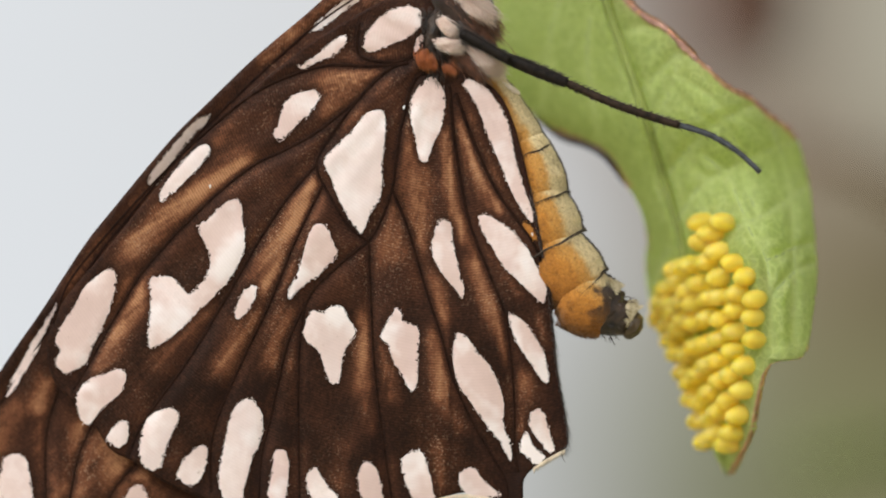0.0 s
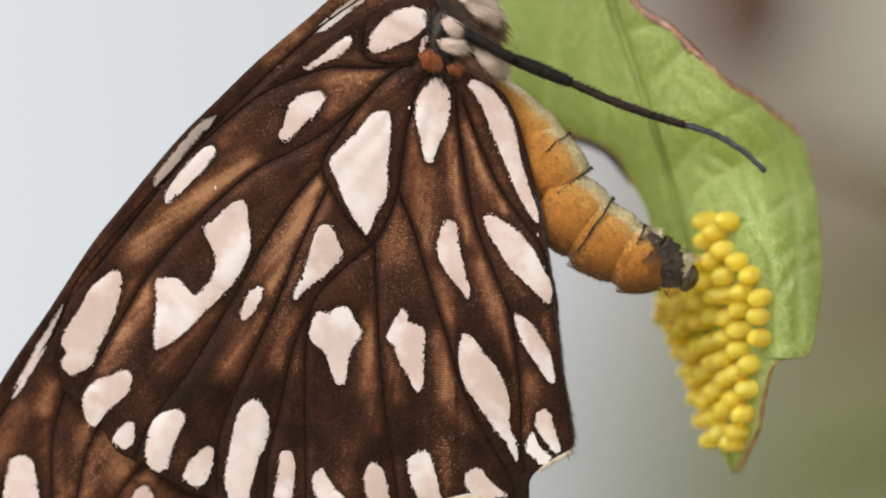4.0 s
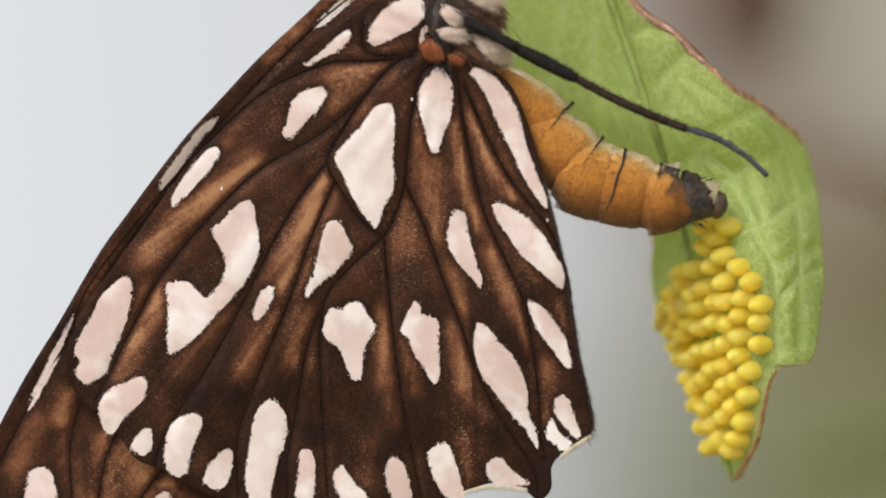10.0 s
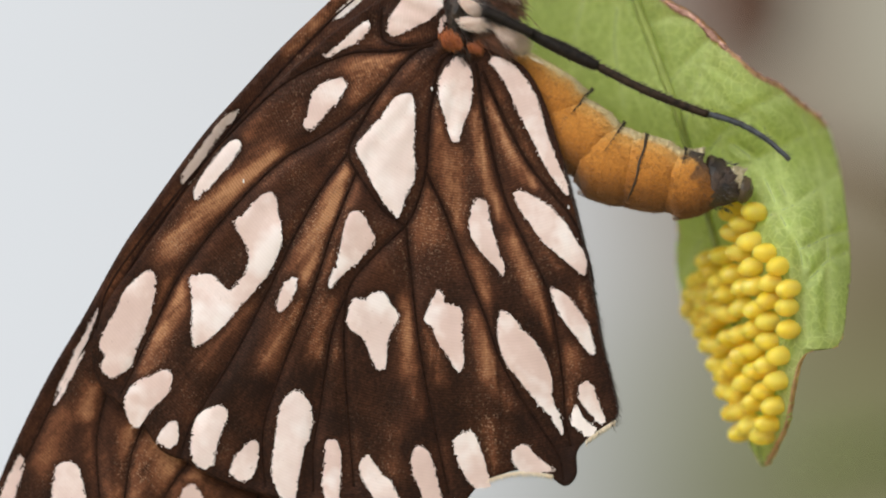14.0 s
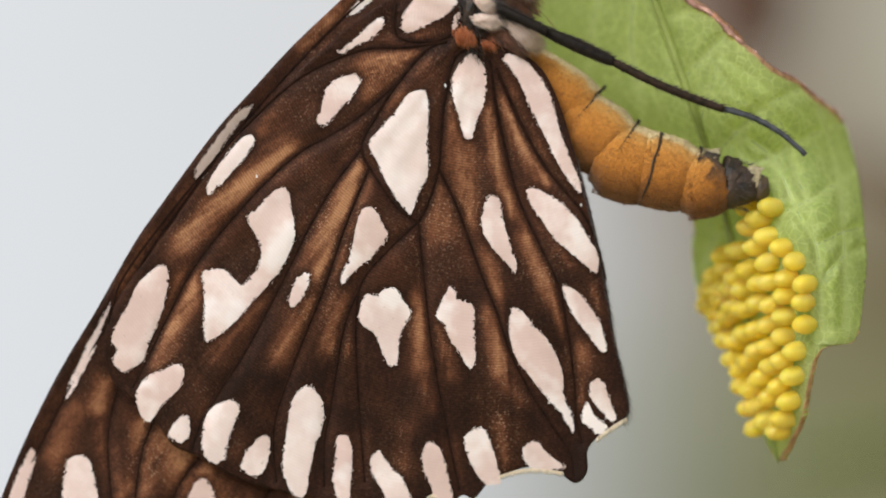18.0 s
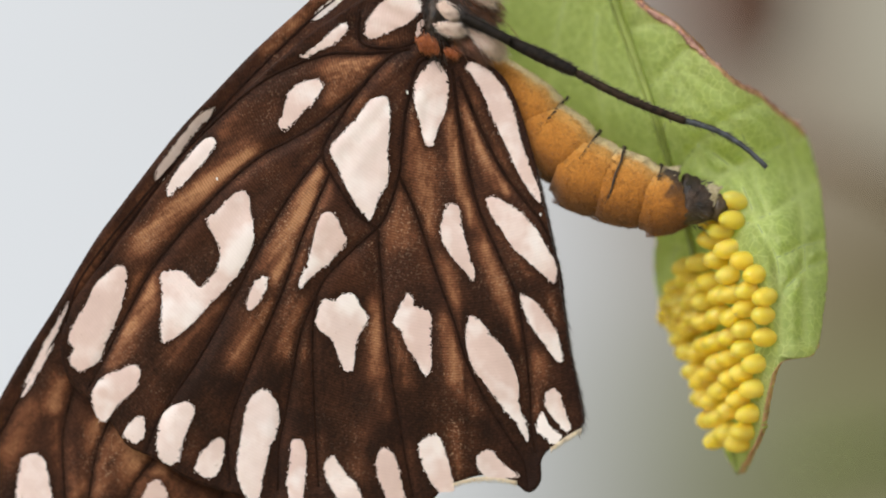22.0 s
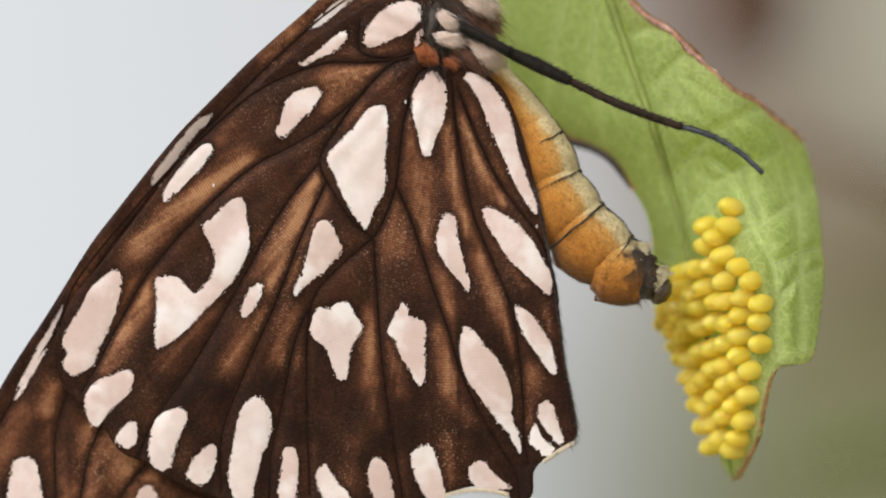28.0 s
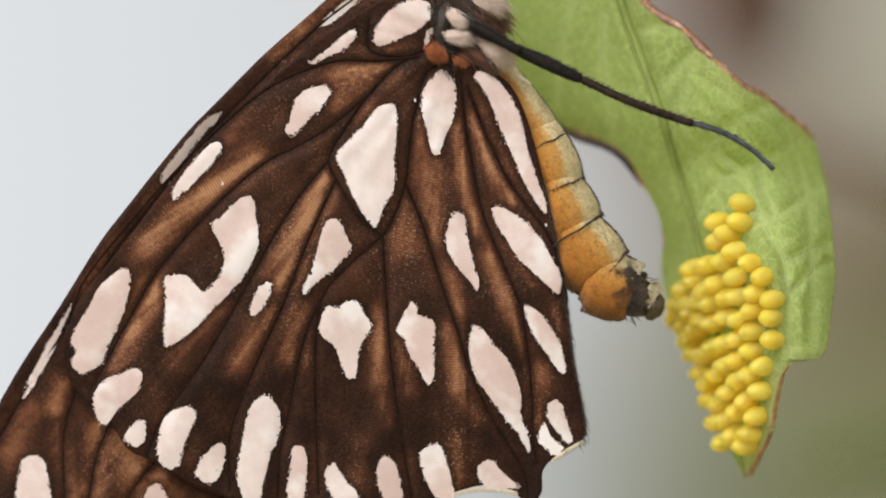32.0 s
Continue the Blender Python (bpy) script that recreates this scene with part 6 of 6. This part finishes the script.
    key(SEGMENTS[4], (
        (0, 4.8658, -0.8000, -9.2444, 26.00, 0.0), (0.5, 4.8527, -0.8000, -9.2317, 26.00, 0.0), (1, 4.8453, -0.8000, -9.2735, 26.00, 0.0),
        (1.5, 4.8742, -0.8000, -9.2221, 25.79, -0.1), (2, 4.8983, -0.8000, -9.1538, 25.15, -0.3), (2.5, 5.1306, -0.8000, -8.8688, 21.51, -1.6),
        (3, 5.6939, -0.8000, -8.1559, 12.70, -4.8), (3.5, 6.3046, -0.8000, -7.5615, 6.71, -10.7), (5.5, 6.6526, -0.8000, -7.3032, 0.24, -13.6),
        (6, 6.5379, -0.8000, -7.1380, -3.53, -14.8), (6.5, 6.6536, -0.8000, -6.8307, -5.40, -16.9), (7, 6.6266, -0.8000, -6.5592, -6.27, -18.3),
        (7.5, 6.6360, -0.8000, -6.2122, -7.47, -20.3), (8, 6.7379, -0.8000, -5.9107, -8.56, -22.0), (8.5, 6.8311, -0.8000, -6.0865, -8.24, -21.5),
        (9, 6.8254, -0.8000, -5.8930, -8.56, -22.0), (9.5, 7.0151, -0.8000, -5.7571, -7.66, -23.3), (10, 7.0328, -0.8000, -5.8541, -7.61, -23.4),
        (10.5, 7.0540, -0.8000, -5.9023, -7.52, -23.5), (11, 7.0518, -0.8000, -5.9035, -7.53, -23.5), (11.5, 7.1239, -0.8000, -5.8342, -7.13, -24.1),
        (12, 7.1880, -0.8000, -5.8275, -6.80, -24.6), (12.5, 7.1902, -0.8000, -5.8722, -6.81, -24.6), (13, 7.2018, -0.8000, -5.8869, -6.76, -24.7),
        (13.5, 7.1736, -0.8000, -5.9706, -6.94, -24.4), (14, 7.1794, -0.8000, -5.8545, -6.86, -24.5), (14.5, 7.2018, -0.8000, -5.8555, -6.74, -24.7),
        (15, 7.2504, -0.8000, -5.8916, -6.53, -25.0), (15.5, 7.2724, -0.8000, -5.8274, -6.53, -25.0), (17.5, 7.2892, -0.8000, -5.9734, -6.76, -25.0),
        (18, 7.2835, -0.8000, -5.9298, -6.95, -25.0), (18.5, 7.2869, -0.8000, -5.9435, -6.90, -25.0), (19, 7.2946, -0.8000, -5.9552, -6.92, -25.0),
        (19.5, 7.3565, -0.8000, -6.0336, -7.12, -25.0), (20, 7.3478, -0.8000, -6.0626, -6.86, -25.0), (20.5, 7.3611, -0.8000, -6.1633, -6.72, -23.9),
        (21, 7.3691, -0.8000, -6.1738, -6.71, -23.9), (21.5, 7.3011, -0.8000, -6.0937, -6.73, -23.9), (22, 7.2398, -0.8000, -6.0984, -6.45, -23.5),
        (22.5, 7.1273, -0.8000, -6.1295, -5.85, -22.5), (23, 7.0966, -0.8000, -6.1873, -5.56, -22.0), (23.5, 6.9921, -0.8000, -6.2732, -4.55, -21.1),
        (24, 6.8915, -0.8000, -6.4841, -2.75, -19.4), (24.5, 6.7692, -0.8000, -6.7405, -0.54, -17.4), (25, 6.6090, -0.8000, -7.0016, 1.87, -15.2),
        (25.5, 6.4815, -0.8000, -7.2669, 4.18, -13.1), (27.5, 6.2441, -0.8000, -7.8640, 8.89, -8.1), (28, 5.8771, -0.8000, -8.3114, 13.46, -2.9),
        (28.5, 5.4679, -0.8000, -8.6853, 18.39, -1.3), (29, 5.4355, -0.8000, -8.7386, 18.95, -1.2), (29.5, 5.4228, -0.8000, -8.7566, 19.15, -1.2),
        (30, 5.3432, -0.8000, -8.8338, 20.18, -1.0), (30.5, 5.2734, -0.8000, -8.8627, 20.80, -0.9), (31, 5.2008, -0.8000, -8.9326, 21.73, -0.7),
        (31.5, 5.1042, -0.8000, -9.0092, 22.86, -0.5), (32, 5.1620, -0.8000, -8.9602, 22.16, -0.7),
    ))
    key(SEGMENTS[5], (
        (0, 5.7447, -0.9000, -9.7307, 28.33, 0.0), (0.5, 5.7283, -0.9000, -9.7147, 28.27, 0.0), (1, 5.7190, -0.9000, -9.7670, 28.73, 0.0),
        (1.5, 5.7548, -0.9000, -9.7065, 28.17, -0.1), (2, 5.7842, -0.9000, -9.6330, 27.72, -0.3), (2.5, 6.0692, -0.9000, -9.3465, 25.85, -1.6),
        (3, 6.7524, -0.9000, -8.6466, 22.38, -4.8), (3.5, 7.2435, -0.9000, -8.2229, 29.37, -10.7), (5.5, 7.6899, -0.9000, -7.7555, 18.81, -13.6),
        (6, 7.6002, -0.9000, -7.3982, 10.25, -14.8), (6.5, 7.7526, -0.9000, -7.1277, 10.95, -16.9), (7, 7.7177, -0.9000, -6.8895, 12.14, -18.3),
        (7.5, 7.7278, -0.9000, -6.5943, 13.84, -20.3), (8, 7.8536, -0.9000, -6.3445, 15.18, -22.0), (8.5, 7.9704, -0.9000, -6.5271, 15.16, -21.5),
        (9, 7.9629, -0.9000, -6.3225, 14.73, -22.0), (9.5, 8.1933, -0.9000, -6.1701, 13.83, -23.3), (10, 8.2151, -0.9000, -6.2925, 14.65, -23.4),
        (10.5, 8.2408, -0.9000, -6.3544, 15.08, -23.5), (11, 8.2380, -0.9000, -6.3556, 15.08, -23.5), (11.5, 8.3253, -0.9000, -6.2771, 14.66, -24.1),
        (12, 8.4030, -0.9000, -6.2754, 14.73, -24.6), (12.5, 8.4057, -0.9000, -6.3310, 15.08, -24.6), (13, 8.4198, -0.9000, -6.3503, 15.21, -24.7),
        (13.5, 8.3859, -0.9000, -6.4514, 15.82, -24.4), (14, 8.3926, -0.9000, -6.3079, 14.92, -24.5), (14.5, 8.4197, -0.9000, -6.3115, 14.97, -24.7),
        (15, 8.4790, -0.9000, -6.3610, 15.32, -25.0), (15.5, 8.5065, -0.9000, -6.2807, 14.73, -25.0), (17.5, 8.5548, -0.9000, -6.4179, 14.04, -25.0),
        (18, 8.5700, -0.9000, -6.3264, 12.23, -25.0), (18.5, 8.5691, -0.9000, -6.3521, 12.67, -25.0), (19, 8.5806, -0.9000, -6.3638, 12.63, -25.0),
        (19.5, 8.6817, -0.9000, -6.4225, 11.58, -25.0), (20, 8.6399, -0.9000, -6.5096, 13.80, -25.0), (20.5, 8.6575, -0.9000, -6.5767, 12.72, -23.9),
        (21, 8.6668, -0.9000, -6.5902, 12.81, -23.9), (21.5, 8.5833, -0.9000, -6.4892, 12.29, -23.9), (22, 8.4814, -0.9000, -6.5128, 13.39, -23.5),
        (22.5, 8.2863, -0.9000, -6.5898, 16.06, -22.5), (23, 8.2211, -0.9000, -6.6807, 17.74, -22.0), (23.5, 8.0859, -0.9000, -6.7768, 18.76, -21.1),
        (24, 7.9519, -0.9000, -7.0207, 20.81, -19.4), (24.5, 7.7890, -0.9000, -7.3190, 23.43, -17.4), (25, 7.5780, -0.9000, -7.6237, 26.42, -15.2),
        (25.5, 7.4082, -0.9000, -7.9367, 29.40, -13.1), (27.5, 7.0585, -0.9000, -8.5276, 33.00, -8.1), (28, 6.5363, -0.9000, -8.9018, 36.04, -2.9),
        (28.5, 6.1858, -0.9000, -9.2240, 33.09, -1.3), (29, 6.1688, -0.9000, -9.2755, 32.67, -1.2), (29.5, 6.1612, -0.9000, -9.2925, 32.52, -1.2),
        (30, 6.1038, -0.9000, -9.3623, 31.79, -1.0), (30.5, 6.0425, -0.9000, -9.3822, 31.32, -0.9), (31, 5.9900, -0.9000, -9.4458, 30.71, -0.7),
        (31.5, 5.9153, -0.9000, -9.5130, 30.00, -0.5), (32, 5.9591, -0.9000, -9.4694, 30.43, -0.7),
    ))
    # the leg gives way between body and leaf
    key(femur, (
        (0, 0.9683, -2.0000, -0.2106, 22.43, 0), (0.5, 0.9392, -2.0000, -0.1986, 22.24, 0), (1, 0.9581, -2.0000, -0.2063, 22.45, 0),
        (1.5, 0.9574, -2.0000, -0.2063, 21.46, 0), (2, 0.9453, -2.0000, -0.2012, 22.13, 0), (2.5, 0.9476, -2.0000, -0.2021, 22.11, 0),
        (3, 0.9518, -2.0000, -0.2040, 21.82, 0), (3.5, 0.9576, -2.0000, -0.2061, 22.42, 0), (5.5, 0.9433, -2.0000, -0.2007, 21.56, 0),
        (6, 1.0062, -2.0000, -0.2259, 22.05, 0), (6.5, 1.0259, -2.0000, -0.2348, 22.95, 0), (7, 1.1000, -2.0000, -0.2663, 22.98, 0),
        (7.5, 1.0803, -2.0000, -0.2591, 23.48, 0), (8, 1.1578, -2.0000, -0.3038, 26.32, 0), (8.5, 1.1324, -2.0000, -0.2934, 26.94, 0),
        (9, 1.1395, -2.0000, -0.3046, 28.97, 0), (9.5, 1.2110, -2.0000, -0.3494, 29.95, 0), (10, 1.1748, -2.0000, -0.3283, 29.89, 0),
        (10.5, 1.1712, -2.0000, -0.3289, 30.46, 0), (11, 1.2231, -2.0000, -0.3530, 29.35, 0), (11.5, 1.1916, -2.0000, -0.3373, 29.74, 0),
        (12, 1.1929, -2.0000, -0.3377, 29.67, 0), (12.5, 1.2391, -2.0000, -0.3641, 29.70, 0), (13, 1.2591, -2.0000, -0.3768, 29.89, 0),
        (13.5, 1.2610, -2.0000, -0.3814, 30.40, 0), (14, 1.2419, -2.0000, -0.3658, 29.71, 0), (14.5, 1.2533, -2.0000, -0.3713, 29.56, 0),
        (15, 1.2594, -2.0000, -0.3714, 29.05, 0), (15.5, 1.2556, -2.0000, -0.3674, 28.75, 0), (17.5, 1.2881, -2.0000, -0.3909, 29.53, 0),
        (18, 1.2795, -2.0000, -0.3723, 27.55, 0), (18.5, 1.2820, -2.0000, -0.3794, 28.39, 0), (19, 1.2829, -2.0000, -0.3772, 28.01, 0),
        (19.5, 1.2932, -2.0000, -0.3800, 27.63, 0), (20, 1.3003, -2.0000, -0.3814, 27.30, 0), (20.5, 1.2962, -2.0000, -0.3785, 27.20, 0),
        (21, 1.2749, -2.0000, -0.3654, 26.88, 0), (21.5, 1.2912, -2.0000, -0.3764, 27.27, 0), (22, 1.2732, -2.0000, -0.3688, 27.54, 0),
        (22.5, 1.2574, -2.0000, -0.3619, 27.73, 0), (23, 1.2488, -2.0000, -0.3629, 28.63, 0), (23.5, 1.2279, -2.0000, -0.3475, 27.93, 0),
        (24, 1.2324, -2.0000, -0.3484, 27.68, 0), (24.5, 1.2461, -2.0000, -0.3572, 27.93, 0), (25, 1.2058, -2.0000, -0.3297, 26.75, 0),
        (25.5, 1.2153, -2.0000, -0.3390, 27.58, 0), (27.5, 1.1379, -2.0000, -0.2975, 27.28, 0), (28, 1.1299, -2.0000, -0.2906, 26.49, 0),
        (28.5, 1.1605, -2.0000, -0.3074, 26.86, 0), (29, 1.1569, -2.0000, -0.3041, 26.50, 0), (29.5, 1.1285, -2.0000, -0.2884, 26.03, 0),
        (30, 1.1536, -2.0000, -0.3024, 26.49, 0), (30.5, 1.1114, -2.0000, -0.2789, 25.66, 0), (31, 1.1359, -2.0000, -0.2922, 26.12, 0),
        (31.5, 1.1302, -2.0000, -0.2874, 25.49, 0), (32, 1.1241, -2.0000, -0.2847, 25.56, 0),
    ))
    key(tibia, (
        (0, 3.3397, -2.0000, -1.1895, 20.80, 0), (0.5, 3.3136, -2.0000, -1.1697, 20.84, 0), (1, 3.3291, -2.0000, -1.1859, 21.05, 0),
        (1.5, 3.3450, -2.0000, -1.1449, 20.64, 0), (2, 3.3219, -2.0000, -1.1674, 20.79, 0), (2.5, 3.3244, -2.0000, -1.1678, 21.00, 0),
        (3, 3.3335, -2.0000, -1.1575, 20.75, 0), (3.5, 3.3291, -2.0000, -1.1847, 20.79, 0), (5.5, 3.3294, -2.0000, -1.1433, 20.80, 0),
        (6, 3.3841, -2.0000, -1.1890, 20.99, 0), (6.5, 3.3882, -2.0000, -1.2351, 21.66, 0), (7, 3.4619, -2.0000, -1.2679, 22.30, 0),
        (7.5, 3.4333, -2.0000, -1.2813, 22.98, 0), (8, 3.4572, -2.0000, -1.4415, 24.82, 0), (8.5, 3.4195, -2.0000, -1.4557, 25.71, 0),
        (9, 3.3839, -2.0000, -1.5473, 26.71, 0), (9.5, 3.4339, -2.0000, -1.6302, 28.33, 0), (10, 3.3990, -2.0000, -1.6068, 27.75, 0),
        (10.5, 3.3825, -2.0000, -1.6297, 28.23, 0), (11, 3.4594, -2.0000, -1.6103, 27.90, 0), (11.5, 3.4191, -2.0000, -1.6100, 27.76, 0),
        (12, 3.4220, -2.0000, -1.6077, 27.55, 0), (12.5, 3.4675, -2.0000, -1.6350, 27.60, 0), (13, 3.4833, -2.0000, -1.6552, 27.75, 0),
        (13.5, 3.4737, -2.0000, -1.6797, 27.92, 0), (14, 3.4700, -2.0000, -1.6375, 27.63, 0), (14.5, 3.4848, -2.0000, -1.6369, 27.19, 0),
        (15, 3.5022, -2.0000, -1.6170, 27.61, 0), (15.5, 3.5047, -2.0000, -1.6014, 26.93, 0), (17.5, 3.5202, -2.0000, -1.6554, 27.01, 0),
        (18, 3.5540, -2.0000, -1.5590, 26.82, 0), (18.5, 3.5388, -2.0000, -1.5993, 26.72, 0), (19, 3.5479, -2.0000, -1.5819, 26.52, 0),
        (19.5, 3.5661, -2.0000, -1.5696, 26.16, 0), (20, 3.5800, -2.0000, -1.5580, 25.73, 0), (20.5, 3.5779, -2.0000, -1.5509, 25.66, 0),
        (21, 3.5632, -2.0000, -1.5252, 25.37, 0), (21.5, 3.5715, -2.0000, -1.5519, 25.55, 0), (22, 3.5480, -2.0000, -1.5549, 26.28, 0),
        (22.5, 3.5281, -2.0000, -1.5558, 26.64, 0), (23, 3.5006, -2.0000, -1.5920, 26.90, 0), (23.5, 3.4945, -2.0000, -1.5493, 26.41, 0),
        (24, 3.5042, -2.0000, -1.5402, 26.58, 0), (24.5, 3.5127, -2.0000, -1.5587, 26.18, 0), (25, 3.4967, -2.0000, -1.4845, 25.88, 0),
        (25.5, 3.4891, -2.0000, -1.5269, 25.55, 0), (27.5, 3.4180, -2.0000, -1.4735, 24.13, 0), (28, 3.4261, -2.0000, -1.4349, 23.80, 0),
        (28.5, 3.4492, -2.0000, -1.4664, 23.68, 0), (29, 3.4529, -2.0000, -1.4486, 23.75, 0), (29.5, 3.4338, -2.0000, -1.4141, 23.40, 0),
        (30, 3.4496, -2.0000, -1.4468, 23.64, 0), (30.5, 3.4239, -2.0000, -1.3898, 23.25, 0), (31, 3.4394, -2.0000, -1.4217, 23.17, 0),
        (31.5, 3.4460, -2.0000, -1.3914, 23.20, 0), (32, 3.4385, -2.0000, -1.3915, 23.09, 0),
    ))
    key(tarsus, (
        (0, 7.2246, -1.8000, -2.6555, 29.63, 0), (0.5, 7.1975, -1.8000, -2.6385, 29.64, 0), (1, 7.2077, -1.8000, -2.6685, 29.53, 0),
        (1.5, 7.2342, -1.8000, -2.5996, 29.72, 0), (2, 7.2072, -1.8000, -2.6324, 29.71, 0), (2.5, 7.2042, -1.8000, -2.6473, 29.57, 0),
        (3, 7.2197, -1.8000, -2.6200, 29.73, 0), (3.5, 7.2143, -1.8000, -2.6496, 29.67, 0), (5.5, 7.2144, -1.8000, -2.6087, 29.32, 0),
        (6, 7.2642, -1.8000, -2.6679, 29.69, 0), (6.5, 7.2508, -1.8000, -2.7588, 29.75, 0), (7, 7.3073, -1.8000, -2.8345, 30.08, 0),
        (7.5, 7.2596, -1.8000, -2.8939, 30.53, 0), (8, 7.2293, -1.8000, -3.1763, 31.06, 0), (8.5, 7.1643, -1.8000, -3.2485, 31.98, 0),
        (9, 7.0966, -1.8000, -3.4053, 32.34, 0), (9.5, 7.0924, -1.8000, -3.5924, 33.08, 0), (10, 7.0774, -1.8000, -3.5315, 32.81, 0),
        (10.5, 7.0443, -1.8000, -3.5856, 32.87, 0), (11, 7.1328, -1.8000, -3.5446, 32.82, 0), (11.5, 7.0971, -1.8000, -3.5353, 32.61, 0),
        (12, 7.1070, -1.8000, -3.5197, 32.40, 0), (12.5, 7.1508, -1.8000, -3.5507, 32.64, 0), (13, 7.1616, -1.8000, -3.5804, 32.77, 0),
        (13.5, 7.1463, -1.8000, -3.6155, 32.79, 0), (14, 7.1525, -1.8000, -3.5548, 32.48, 0), (14.5, 7.1820, -1.8000, -3.5258, 32.47, 0),
        (15, 7.1853, -1.8000, -3.5332, 32.22, 0), (15.5, 7.2104, -1.8000, -3.4734, 32.03, 0), (17.5, 7.2233, -1.8000, -3.5331, 32.16, 0),
        (18, 7.2634, -1.8000, -3.4241, 32.15, 0), (18.5, 7.2514, -1.8000, -3.4580, 31.82, 0), (19, 7.2670, -1.8000, -3.4274, 31.83, 0),
        (19.5, 7.2968, -1.8000, -3.3919, 31.51, 0), (20, 7.3242, -1.8000, -3.3524, 31.36, 0), (20.5, 7.3243, -1.8000, -3.3408, 30.86, 0),
        (21, 7.3187, -1.8000, -3.2960, 30.82, 0), (21.5, 7.3215, -1.8000, -3.3340, 31.04, 0), (22, 7.2748, -1.8000, -3.3850, 31.38, 0),
        (22.5, 7.2434, -1.8000, -3.4089, 31.92, 0), (23, 7.2075, -1.8000, -3.4618, 32.03, 0), (23.5, 7.2170, -1.8000, -3.3878, 31.90, 0),
        (24, 7.2214, -1.8000, -3.3895, 31.95, 0), (24.5, 7.2427, -1.8000, -3.3824, 31.84, 0), (25, 7.2363, -1.8000, -3.2882, 31.66, 0),
        (25.5, 7.2390, -1.8000, -3.3093, 31.49, 0), (27.5, 7.2110, -1.8000, -3.1623, 30.66, 0), (28, 7.2287, -1.8000, -3.1022, 30.63, 0),
        (28.5, 7.2554, -1.8000, -3.1257, 30.36, 0), (29, 7.2570, -1.8000, -3.1125, 30.56, 0), (29.5, 7.2481, -1.8000, -3.0543, 30.39, 0),
        (30, 7.2570, -1.8000, -3.1034, 30.45, 0), (30.5, 7.2426, -1.8000, -3.0202, 30.37, 0), (31, 7.2604, -1.8000, -3.0467, 30.12, 0),
        (31.5, 7.2660, -1.8000, -3.0186, 30.36, 0), (32, 7.2617, -1.8000, -3.0113, 30.24, 0),
    ))
    # the new egg rides inside the tip until it is laid at 21 s, then on the leaf
    spot = egg_pose(1278, 366)
    rows = []
    for r in sway:
        stuck = pose(r[1] / 1000, r[2] / 1000, r[3] / 1000, 0, r[4], 0) @ spot
        rows.append([r[0], stuck])
    inside = (
        (0, 6.1401, -0.9152, -2.4264, 28.3), (0.5, 6.4781, -0.8092, -2.3099, 28.0), (1, 6.3700, -0.5977, -2.3702, 28.4), (1.5, 7.2876, -0.4176, -2.1417, 27.1),
        (2, 6.5270, -0.3748, -2.3827, 27.4), (2.5, 6.6080, -0.4143, -2.0635, 25.6), (3, 7.4163, -0.4785, -1.4861, 22.1), (3.5, 7.8077, -0.5584, -0.9299, 29.2),
        (5.5, 8.4650, -2.1056, -0.5276, 18.6), (6, 7.9595, -2.1067, -0.3375, 10.4), (6.5, 7.9949, -2.0365, -0.2110, 11.1), (7, 8.9083, -1.9444, 0.5712, 10.8),
        (7.5, 8.4321, -1.8788, 0.7136, 12.9), (8, 8.4064, -1.8207, 1.2034, 13.4), (8.5, 9.1330, -1.7871, 1.3167, 12.5), (9, 8.6209, -1.7386, 1.3153, 12.3),
        (9.5, 9.3676, -1.6668, 1.9793, 9.9), (10, 9.0497, -1.6298, 1.6423, 11.7), (10.5, 9.0240, -1.5829, 1.5822, 11.8), (11, 9.0275, -1.5379, 1.6153, 11.9),
        (11.5, 8.3289, -1.5403, 1.3471, 12.4), (12, 8.7544, -1.5420, 1.5270, 12.2), (12.5, 8.6063, -1.4677, 1.5606, 12.4), (13, 8.4358, -1.3024, 1.4143, 12.7),
        (13.5, 9.2941, -1.1720, 1.8047, 12.2), (14, 9.9605, -1.1622, 2.1880, 11.0), (14.5, 9.9890, -1.1779, 2.0997, 11.3), (15, 10.0541, -1.1567, 2.1336, 11.7),
        (15.5, 10.3860, -1.1486, 2.3104, 11.1), (17.5, 10.6145, -0.9329, 2.3932, 10.0), (18, 10.5806, -0.9333, 2.1977, 8.8), (18.5, 10.0357, -0.9336, 1.9331, 9.7),
        (19, 10.5813, -0.9258, 2.2918, 9.0), (19.5, 10.2487, -0.9051, 2.0134, 8.6), (20, 9.8298, -0.8757, 1.6762, 11.3), (20.5, 9.4046, -0.8316, 1.4885, 10.8),
        (21, 9.6197, -0.8001, 1.3994, 10.9), (21.5, 8.7983, -0.7965, 1.3693, 11.0),
    )
    for row, r in zip(rows, inside):
        out = min(1.0, max(0.0, (r[0] - 20.2) / 1.6))
        turn = pose(0, 0, 0, 0, r[4] - 90, 0).to_quaternion().slerp(row[1].to_quaternion(), out)
        row[1] = Matrix.Translation(Vector(r[1:4]) / 1000 * (1 - out) + row[1].translation * out) @ turn.to_matrix().to_4x4()
    walk(fresh_egg, [tuple(row) for row in rows])


motions()
